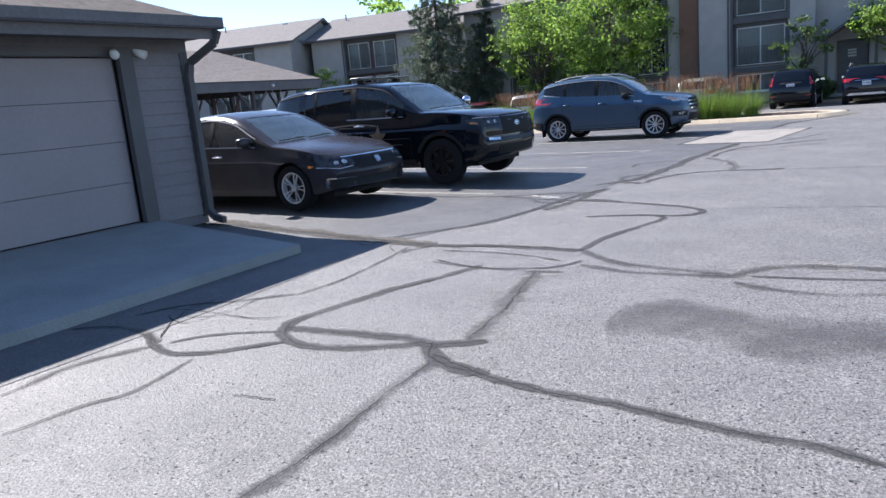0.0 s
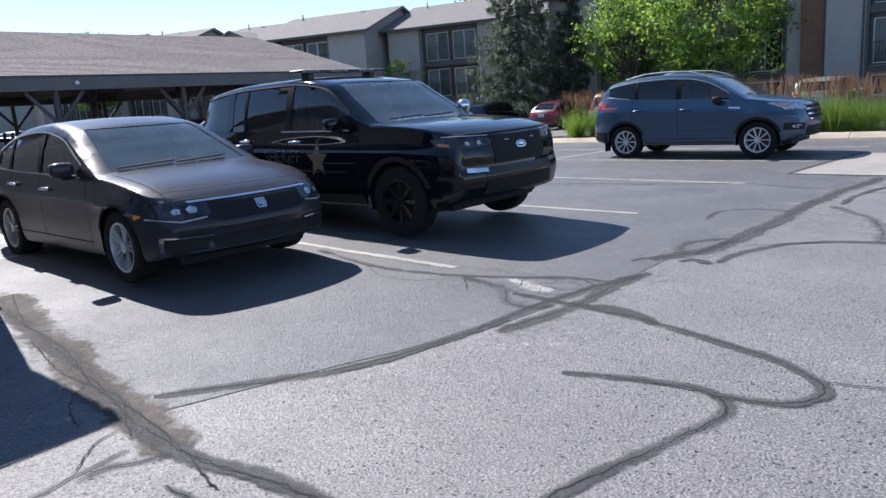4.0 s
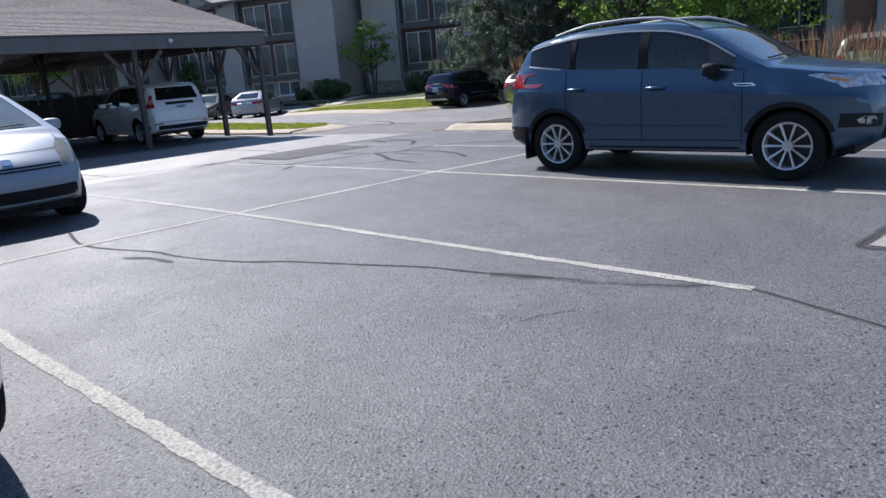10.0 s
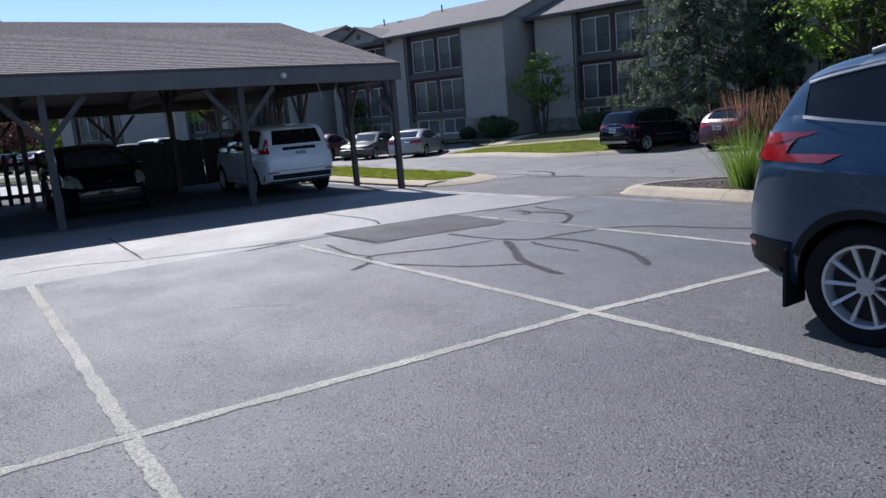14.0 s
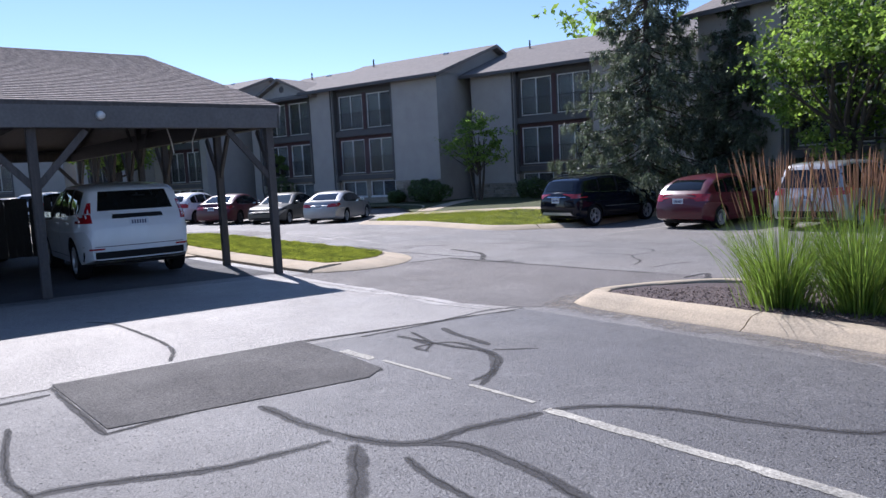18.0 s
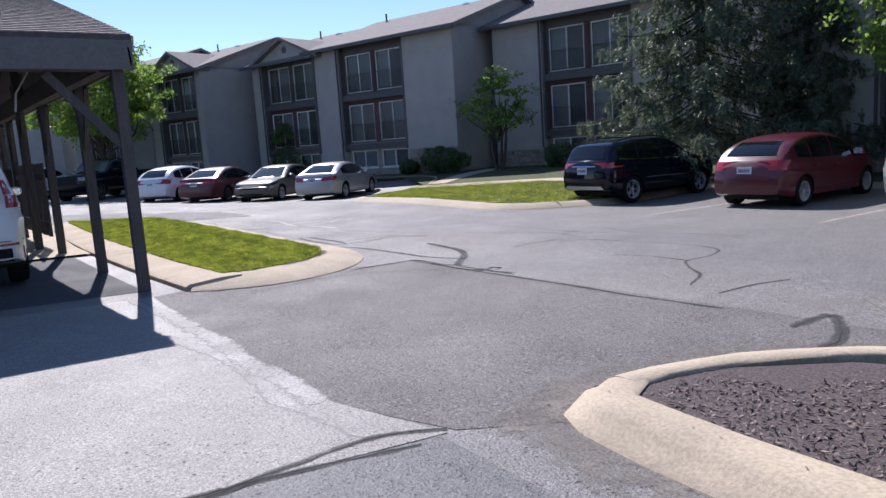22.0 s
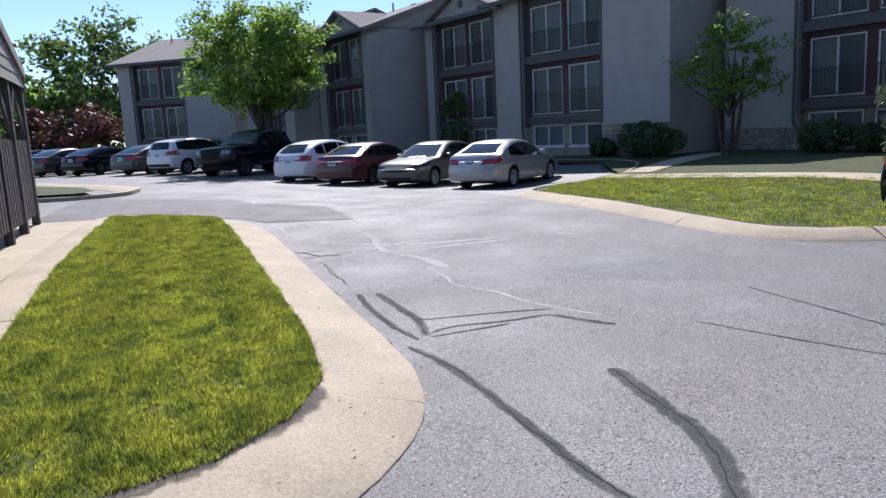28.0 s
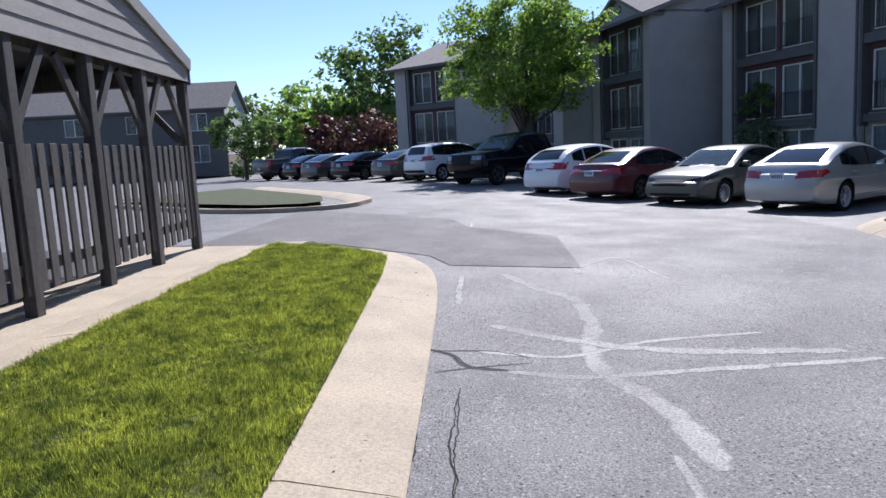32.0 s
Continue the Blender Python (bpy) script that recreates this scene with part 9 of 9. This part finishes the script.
seal([(-4.18, 8.84), (-3.21, 8.73), (-2.55, 8.55), (-2.09, 8.35), (-1.86, 8.09), (-1.97, 7.86), (-2.28, 7.78)], 0.090, "T")
seal([(-1.89, 8.22), (-1.12, 8.35), (0.12, 8.48)], 0.030, "C")
seal([(-3.24, 11.14), (-2.25, 11.64), (0.28, 11.80)], 0.035, "W")
seal([(-2.55, 5.25), (-2.45, 4.86), (-2.33, 4.31), (-2.27, 3.94), (-2.22, 3.56)], 0.171, "W")
seal([(-2.10, 3.59), (-2.23, 3.49), (-2.37, 3.42), (-2.60, 3.46), (-2.94, 3.44), (-3.31, 3.41), (-3.57, 3.39)], 0.123, "T")
seal([(-2.44, 3.43), (-2.70, 3.27), (-2.94, 3.16), (-3.23, 3.14), (-3.46, 3.25), (-3.60, 3.42), (-3.62, 3.55), (-3.56, 3.91), (-3.44, 4.40), (-3.28, 4.74), (-3.15, 5.15), (-3.10, 5.30)], 0.107, "T")
seal([(-2.41, 3.44), (-2.29, 3.26), (-2.09, 3.14), (-1.84, 3.11)], 0.131, "T")
seal([(-2.29, 3.27), (-1.87, 3.10), (-1.51, 3.03), (-1.06, 3.00), (-0.56, 2.92), (-0.24, 2.90), (-0.02, 2.84)], 0.082, "T")
seal([(-3.62, 5.40), (-3.10, 5.23), (-2.67, 5.29), (-2.43, 5.41), (-2.30, 5.65)], 0.041, "T")
seal([(-3.79, 5.77), (-3.03, 5.77), (-2.48, 5.61)], 0.045, "W")
seal([(-8.22, 6.48), (-6.50, 6.31), (-5.15, 6.11), (-4.48, 5.99)], 0.144, "W")
seal([(-4.48, 5.99), (-3.94, 5.97), (-3.45, 6.04), (-2.97, 6.06), (-2.62, 6.03), (-2.44, 6.03)], 0.123, "T")
seal([(-4.14, 5.56), (-4.16, 5.69), (-4.01, 5.93)], 0.080, "W")
seal([(-4.23, 5.58), (-4.43, 5.77), (-4.49, 5.90)], 0.030, "C")
seal([(-6.85, 9.18), (-5.85, 8.95), (-5.23, 9.00), (-4.79, 9.09), (-4.44, 9.23), (-4.12, 9.37), (-3.87, 9.45), (-3.63, 9.44)], 0.100, "W")
seal([(-4.84, 9.05), (-4.35, 8.91), (-4.10, 8.64), (-3.84, 8.56), (-3.73, 8.71)], 0.126, "W")
seal([(-4.25, 8.98), (-4.31, 9.28), (-4.02, 9.44), (-3.77, 9.33), (-3.73, 9.09)], 0.030, "C")
seal([(-3.76, 8.05), (-3.70, 8.29), (-3.64, 8.55), (-3.61, 8.81), (-3.61, 9.13), (-3.61, 9.41), (-3.56, 9.86)], 0.139, "T")
seal([(-3.57, 8.80), (-3.38, 8.85), (-3.15, 8.79), (-2.95, 8.67)], 0.115, "T")
seal([(-4.56, 8.74), (-4.77, 9.00), (-4.73, 9.13)], 0.025, "C")
seal([(-3.71, 10.26), (-3.60, 10.53), (-3.44, 10.80), (-3.38, 11.23), (-3.33, 11.77), (-3.30, 12.55), (-3.28, 13.66), (-3.17, 14.86), (-2.97, 16.26)], 0.197, "T")
seal([(-3.53, 10.56), (-3.70, 10.86), (-3.68, 11.12), (-3.47, 11.40)], 0.126, "W")
seal([(-3.47, 10.63), (-3.48, 10.73), (-3.43, 11.02), (-3.36, 11.45)], 0.082, "T")
seal([(-3.19, 10.41), (-3.18, 10.71), (-3.11, 10.96), (-2.98, 11.26), (-2.79, 11.46), (-2.52, 11.62), (-2.19, 11.71), (-1.87, 11.74), (-1.52, 11.82)], 0.090, "T")
seal([(-2.24, 11.74), (-2.29, 12.15), (-2.49, 12.82), (-2.83, 13.33), (-3.04, 13.57)], 0.153, "W")
seal([(-3.99, 12.27), (-4.04, 12.76), (-3.84, 13.06), (-3.52, 13.13), (-3.32, 13.04)], 0.090, "W")
seal([(-3.85, 10.16), (-3.80, 10.29), (-3.62, 10.48)], 0.082, "T")
seal([(-3.24, 10.34), (-3.42, 10.43), (-3.49, 10.32)], 0.115, "T")
seal([(-4.60, 15.32), (-3.72, 14.99), (-3.34, 14.94)], 0.041, "T")
seal([(-2.96, 13.75), (-2.95, 14.48), (-2.79, 15.18), (-2.41, 15.55), (-1.87, 16.06), (-1.32, 16.47)], 0.082, "T")
seal([(-2.99, 14.68), (-2.47, 14.90), (-1.35, 15.68)], 0.054, "W")
seal([(-4.30, 16.49), (-4.17, 17.99), (-3.90, 20.04)], 0.082, "T")
seal([(-3.90, 20.04), (-2.92, 19.92), (-1.96, 19.81)], 0.049, "T")
seal([(-4.30, 16.49), (-3.29, 16.45), (-2.45, 16.46)], 0.066, "T")
seal([(-2.45, 16.49), (-2.23, 18.24), (-1.97, 19.94)], 0.115, "T")
seal([(-2.89, 20.39), (-2.62, 22.06), (-1.79, 23.82), (-1.59, 27.01)], 0.164, "T")
seal([(-2.14, 16.52), (-1.74, 17.43), (-1.52, 17.84)], 0.049, "T")
seal([(-3.07, 15.58), (-2.56, 15.60), (-2.10, 15.94), (-1.64, 16.34)], 0.041, "T")
seal([(-10.68, 13.85), (-9.93, 13.66), (-9.44, 13.72), (-8.92, 13.88), (-8.53, 13.92), (-7.99, 14.08), (-7.60, 14.30), (-7.08, 14.51), (-6.59, 14.71), (-6.09, 14.81), (-5.67, 14.93)], 0.037, "T")
seal([(-6.09, 14.81), (-5.67, 14.93), (-5.31, 15.00), (-4.99, 15.14), (-4.78, 15.26)], 0.108, "W")
seal([(-5.39, 14.14), (-5.34, 14.32), (-5.25, 14.49)], 0.020, "C")
seal([(-8.97, 13.63), (-8.74, 13.76), (-8.45, 13.78)], 0.082, "T")
seal([(-9.04, 13.63), (-8.92, 13.81), (-8.90, 13.99), (-8.91, 14.22)], 0.020, "C")
seal([(-12.06, 16.30), (-11.99, 16.50), (-11.70, 16.85)], 0.020, "C")
seal([(-18.76, 16.52), (-16.50, 16.47), (-15.78, 16.45)], 0.041, "T")
seal([(-16.15, 15.01), (-16.17, 15.67), (-15.75, 16.36), (-15.46, 17.27), (-15.15, 18.20)], 0.041, "T")
seal([(-15.01, 17.54), (-15.12, 18.15), (-15.13, 18.74)], 0.082, "T")
seal([(-15.33, 17.56), (-15.32, 18.18), (-15.32, 18.77)], 0.041, "T")
seal([(-15.32, 20.77), (-15.15, 21.69), (-14.98, 22.72), (-14.87, 23.17)], 0.049, "T")
seal([(-15.48, 19.71), (-16.13, 19.90), (-17.76, 19.85), (-18.27, 19.64)], 0.049, "T")
seal([(-15.37, 18.78), (-14.53, 18.80), (-13.87, 18.81)], 0.057, "T")
seal([(-13.87, 18.81), (-13.93, 19.68), (-13.86, 20.79)], 0.057, "T")
seal([(-15.30, 20.84), (-14.54, 20.84), (-13.86, 20.79)], 0.041, "T")
seal([(-15.37, 18.78), (-15.36, 19.72), (-15.30, 20.84)], 0.033, "T")
seal([(-13.70, 19.72), (-13.15, 19.76), (-12.66, 19.88), (-12.39, 20.08), (-12.38, 20.43), (-12.28, 20.89)], 0.090, "T")
seal([(-12.31, 20.93), (-12.07, 21.26), (-11.73, 21.48), (-11.28, 21.61), (-10.87, 21.78), (-10.71, 21.98)], 0.074, "T")
seal([(-12.39, 20.08), (-12.17, 20.24), (-11.64, 20.22), (-11.08, 20.09), (-10.72, 19.90), (-10.47, 19.70)], 0.090, "T")
seal([(-12.63, 19.81), (-12.03, 19.43), (-11.51, 19.14), (-10.95, 18.99), (-10.81, 18.97)], 0.107, "T")
seal([(-12.29, 19.90), (-11.97, 19.83), (-11.46, 19.81)], 0.057, "T")
seal([(-12.78, 19.73), (-12.85, 19.14), (-13.05, 18.72), (-13.15, 18.32), (-12.83, 18.13), (-12.62, 17.81)], 0.090, "T")
seal([(-12.78, 18.12), (-12.36, 18.34), (-12.02, 18.52), (-11.74, 18.70), (-11.42, 19.05)], 0.074, "T")
seal([(-14.46, 18.39), (-13.59, 18.26), (-13.15, 18.32)], 0.049, "T")
seal([(-14.78, 21.58), (-14.09, 21.63), (-13.66, 21.69), (-13.25, 21.39), (-12.99, 21.03)], 0.066, "T")
seal([(-14.83, 21.77), (-14.32, 21.60), (-14.11, 21.39)], 0.041, "T")
seal([(-13.11, 21.05), (-13.19, 21.33), (-13.51, 21.66), (-14.16, 21.74), (-14.27, 21.42), (-14.07, 21.38)], 0.066, "T")
seal([(-13.69, 21.77), (-13.44, 22.06)], 0.041, "T")
seal([(-15.03, 21.33), (-15.02, 21.70), (-15.02, 22.12), (-15.07, 22.60), (-15.10, 23.05), (-14.94, 23.37)], 0.057, "T")
seal([(-18.31, 22.84), (-17.22, 23.01), (-15.94, 22.95), (-15.10, 23.05)], 0.100, "D")
seal([(-14.55, 21.59), (-14.27, 21.55)], 0.098, "T")
seal([(-14.74, 22.09), (-14.43, 21.98), (-13.85, 21.88)], 0.082, "T")
seal([(-19.55, 23.14), (-18.19, 23.13), (-17.41, 23.11), (-16.61, 23.09), (-16.03, 23.08), (-15.76, 23.07)], 0.130, "D")
seal([(-20.55, 23.06), (-19.33, 23.08), (-18.41, 23.09)], 0.090, "D")
seal([(-20.27, 25.65), (-20.30, 25.97), (-20.27, 26.30), (-20.23, 26.64), (-19.55, 26.56), (-19.02, 26.52), (-18.73, 26.60), (-18.43, 26.61), (-18.18, 26.60)], 0.049, "T")
seal([(-22.18, 28.87), (-21.25, 29.22), (-20.60, 29.52), (-19.64, 29.31)], 0.036, "W")
seal([(-22.96, 30.03), (-21.59, 29.93), (-19.99, 29.82)], 0.036, "W")
seal([(-19.64, 24.16), (-19.82, 24.57), (-19.95, 25.12), (-19.82, 25.65), (-19.44, 26.15), (-19.07, 26.49)], 0.018, "C")
seal([(-18.86, 26.58), (-18.69, 26.56), (-18.76, 26.79), (-18.64, 26.80)], 0.082, "T")
seal([(-20.16, 23.85), (-20.18, 24.33), (-20.33, 24.89), (-20.42, 25.42), (-20.56, 25.78)], 0.033, "T")
seal([(-15.79, 26.86), (-15.76, 27.32), (-15.62, 27.71)], 0.033, "T")
seal([(-14.75, 26.17), (-14.71, 26.62), (-14.38, 26.09), (-14.35, 25.77)], 0.098, "T")
seal([(-24.47, 26.81), (-23.83, 26.79), (-23.37, 26.80), (-23.06, 26.82), (-22.77, 26.87)], 0.066, "T")
seal([(-24.41, 26.99), (-23.76, 27.03), (-23.31, 27.03), (-22.86, 26.96)], 0.082, "T")
seal([(-23.31, 27.03), (-23.25, 27.30), (-23.18, 27.72), (-23.08, 28.12)], 0.037, "T")
seal([(-25.36, 27.82), (-24.75, 27.80), (-24.36, 27.77), (-23.90, 27.98), (-23.45, 28.05), (-23.16, 28.15), (-22.91, 28.27), (-22.72, 28.37)], 0.036, "D")
seal([(-22.90, 27.02), (-22.98, 27.22), (-22.93, 27.60), (-22.93, 28.00)], 0.049, "T")
seal([(-22.93, 28.00), (-22.75, 28.11), (-22.42, 28.31)], 0.081, "W")
seal([(-22.80, 26.97), (-22.82, 27.30), (-22.84, 27.63)], 0.041, "T")
seal([(-26.35, 26.81), (-25.33, 26.81), (-24.90, 26.81)], 0.020, "C")
seal([(-29.98, 27.21), (-29.12, 27.56), (-28.69, 27.78), (-27.75, 27.83), (-27.14, 27.69), (-26.52, 27.72), (-26.11, 27.88), (-25.63, 27.95), (-25.20, 27.97)], 0.110, "D")
seal([(-27.80, 27.04), (-27.31, 27.56), (-26.97, 28.27), (-26.85, 29.31)], 0.100, "D")
seal([(-26.62, 27.12), (-26.48, 27.63), (-26.57, 28.50), (-26.69, 29.46)], 0.060, "D")
seal([(-27.09, 26.94), (-26.90, 27.51), (-27.21, 28.14), (-27.35, 28.97)], 0.050, "D")
seal([(-27.17, 26.58), (-27.01, 26.75), (-26.75, 26.87), (-26.66, 27.12)], 0.049, "T")
seal([(-27.13, 26.63), (-27.08, 27.02), (-26.91, 27.28)], 0.021, "T")
seal([(-26.66, 26.65), (-26.74, 26.94), (-26.79, 27.27)], 0.021, "T")
seal([(-26.23, 26.81), (-25.67, 26.79), (-25.18, 26.82), (-24.98, 26.81)], 0.025, "C")
seal([(-29.92, 26.75), (-28.55, 26.76)], 0.060, "D")
seal([(-30.29, 28.05), (-30.96, 28.62), (-29.52, 28.86)], 0.040, "D")
seal([(-36.24, 26.84), (-32.70, 26.82)], 0.050, "D")
seal([(-32.26, 28.01), (-29.93, 28.03)], 0.050, "D")
seal([(-4.35, 1.85), (-4.41, 2.29), (-4.33, 2.55), (-4.21, 2.77)], 0.100, "W")
seal([(-3.77, 1.57), (-3.70, 1.97), (-3.60, 2.21), (-3.71, 2.69)], 0.050, "W")
seal([(-5.23, 2.81), (-4.93, 2.94), (-4.59, 2.94), (-4.25, 2.83)], 0.090, "W")
seal([(-4.51, 2.94), (-4.20, 2.78), (-3.92, 2.72), (-3.67, 2.84), (-3.52, 2.99), (-3.37, 3.14)], 0.075, "T")
seal([(-4.16, 2.86), (-4.03, 3.04), (-3.80, 3.19), (-3.53, 3.30)], 0.045, "W")
seal([(-5.03, 3.20), (-4.84, 3.54), (-4.51, 3.77), (-4.16, 4.07)], 0.070, "W")
seal([(-4.55, 3.31), (-4.30, 3.47), (-4.37, 3.86), (-4.25, 4.03)], 0.028, "C")
seal([(-5.01, 3.39), (-4.62, 3.47), (-4.04, 3.46), (-3.79, 3.56)], 0.028, "C")
seal([(-4.31, 2.90), (-4.57, 3.19), (-4.72, 3.52), (-4.74, 3.80)], 0.030, "C")
seal([(-4.73, 3.29), (-4.50, 3.21), (-4.36, 3.31), (-4.39, 3.61)], 0.025, "C")
seal([(-3.00, 2.38), (-2.86, 2.41), (-2.71, 2.42)], 0.025, "C")
seal([(-2.23, 3.15), (-2.21, 2.74), (-2.15, 2.27), (-2.13, 1.88), (-2.15, 1.65)], 0.120, "W")
seal([(-4.12, 4.06), (-4.07, 4.53), (-4.12, 5.07), (-4.24, 5.83)], 0.050, "W")
seal([(-3.63, 5.33), (-3.13, 5.23), (-2.67, 5.21), (-2.29, 5.25)], 0.050, "W")
seal([(-22.63, 26.75), (-22.10, 26.87), (-21.37, 26.89), (-20.52, 26.89), (-20.07, 26.95), (-19.76, 27.06)], 0.075, "T")
seal([(-21.58, 27.73), (-21.00, 27.64), (-20.52, 27.55), (-19.87, 27.18), (-19.52, 26.83), (-19.32, 26.66)], 0.120, "T")
seal([(-19.32, 26.66), (-19.08, 26.63), (-18.81, 26.63), (-18.48, 26.61), (-18.24, 26.68)], 0.070, "T")
seal([(-18.82, 26.64), (-18.79, 26.78), (-18.68, 26.82), (-18.61, 26.67)], 0.050, "T")
seal([(-20.24, 26.66), (-19.90, 26.64), (-19.57, 26.61), (-19.32, 26.66)], 0.050, "T")
seal([(-20.45, 25.70), (-20.32, 26.02), (-20.30, 26.39), (-20.24, 26.66)], 0.035, "T")
seal([(-20.25, 23.84), (-20.21, 24.12), (-20.25, 24.48), (-20.35, 24.95), (-20.42, 25.41), (-20.45, 25.70)], 0.060, "T")
seal([(-19.79, 24.15), (-19.87, 24.57), (-19.99, 25.12), (-19.86, 25.70), (-19.51, 26.12), (-19.11, 26.55)], 0.020, "C")

# open joint between kerb and paving
for k in range(len(ISLE) - 1):
    seal([ISLE[k], ISLE[k + 1]], 0.032, "C")
# crazed broken spot beside the long seam
seal([(-4.42, 9.18), (-4.15, 9.05), (-3.95, 9.0)], 0.11, "D")
for a, q, n in ((0.2, 0.05, 5), (1.3, 0.07, 4), (2.4, 0.03, 5), (3.4, 0.06, 4), (4.5, 0.05, 5), (5.5, 0.04, 4)):
    run = []
    for i in range(n):
        run.append((-4.15 + (q + 0.085 * i) * math.cos(a + 0.25 * math.sin(i * 2.1 + a)), 9.07 + (q + 0.06 * i) * math.sin(a + 0.25 * math.sin(i * 2.1 + a))))
    seal(run, 0.016, "C")
seal([(-4.5, 9.0), (-4.15, 8.86), (-3.88, 8.95), (-3.75, 9.12), (-3.9, 9.3), (-4.3, 9.33)], 0.018, "C")
seal([(-5.9, 8.95), (-5.5, 8.72), (-5.15, 8.75), (-4.9, 8.95), (-4.72, 9.14)], 0.016, "C")
seal([(-5.5, 9.15), (-5.2, 9.3), (-4.75, 9.35), (-4.3, 9.36)], 0.016, "C")
seal([(-20.29, 26.59), (-19.17, 26.52), (-18.03, 26.48), (-17.16, 26.45), (-16.45, 26.39), (-16.01, 26.39), (-15.43, 26.39)], 0.05, "T")
seal([(-19.90, 28.09), (-19.98, 28.49), (-19.72, 29.10), (-18.49, 29.24), (-17.77, 29.26), (-17.27, 29.05), (-17.06, 28.57), (-17.05, 28.15), (-16.72, 27.77), (-16.43, 27.51), (-16.20, 27.04)], 0.045, "W")
seal([(-18.12, 28.15), (-17.62, 28.26), (-17.08, 28.18)], 0.05, "W")
seal([(-20.43, 29.55), (-20.44, 30.44), (-19.36, 30.15), (-18.53, 30.37), (-17.77, 30.42)], 0.03, "W")
seal([(-20.29, 26.59), (-19.17, 26.52), (-18.03, 26.48), (-17.16, 26.45), (-16.45, 26.39), (-16.01, 26.39), (-15.43, 26.39)], 0.012, "C")
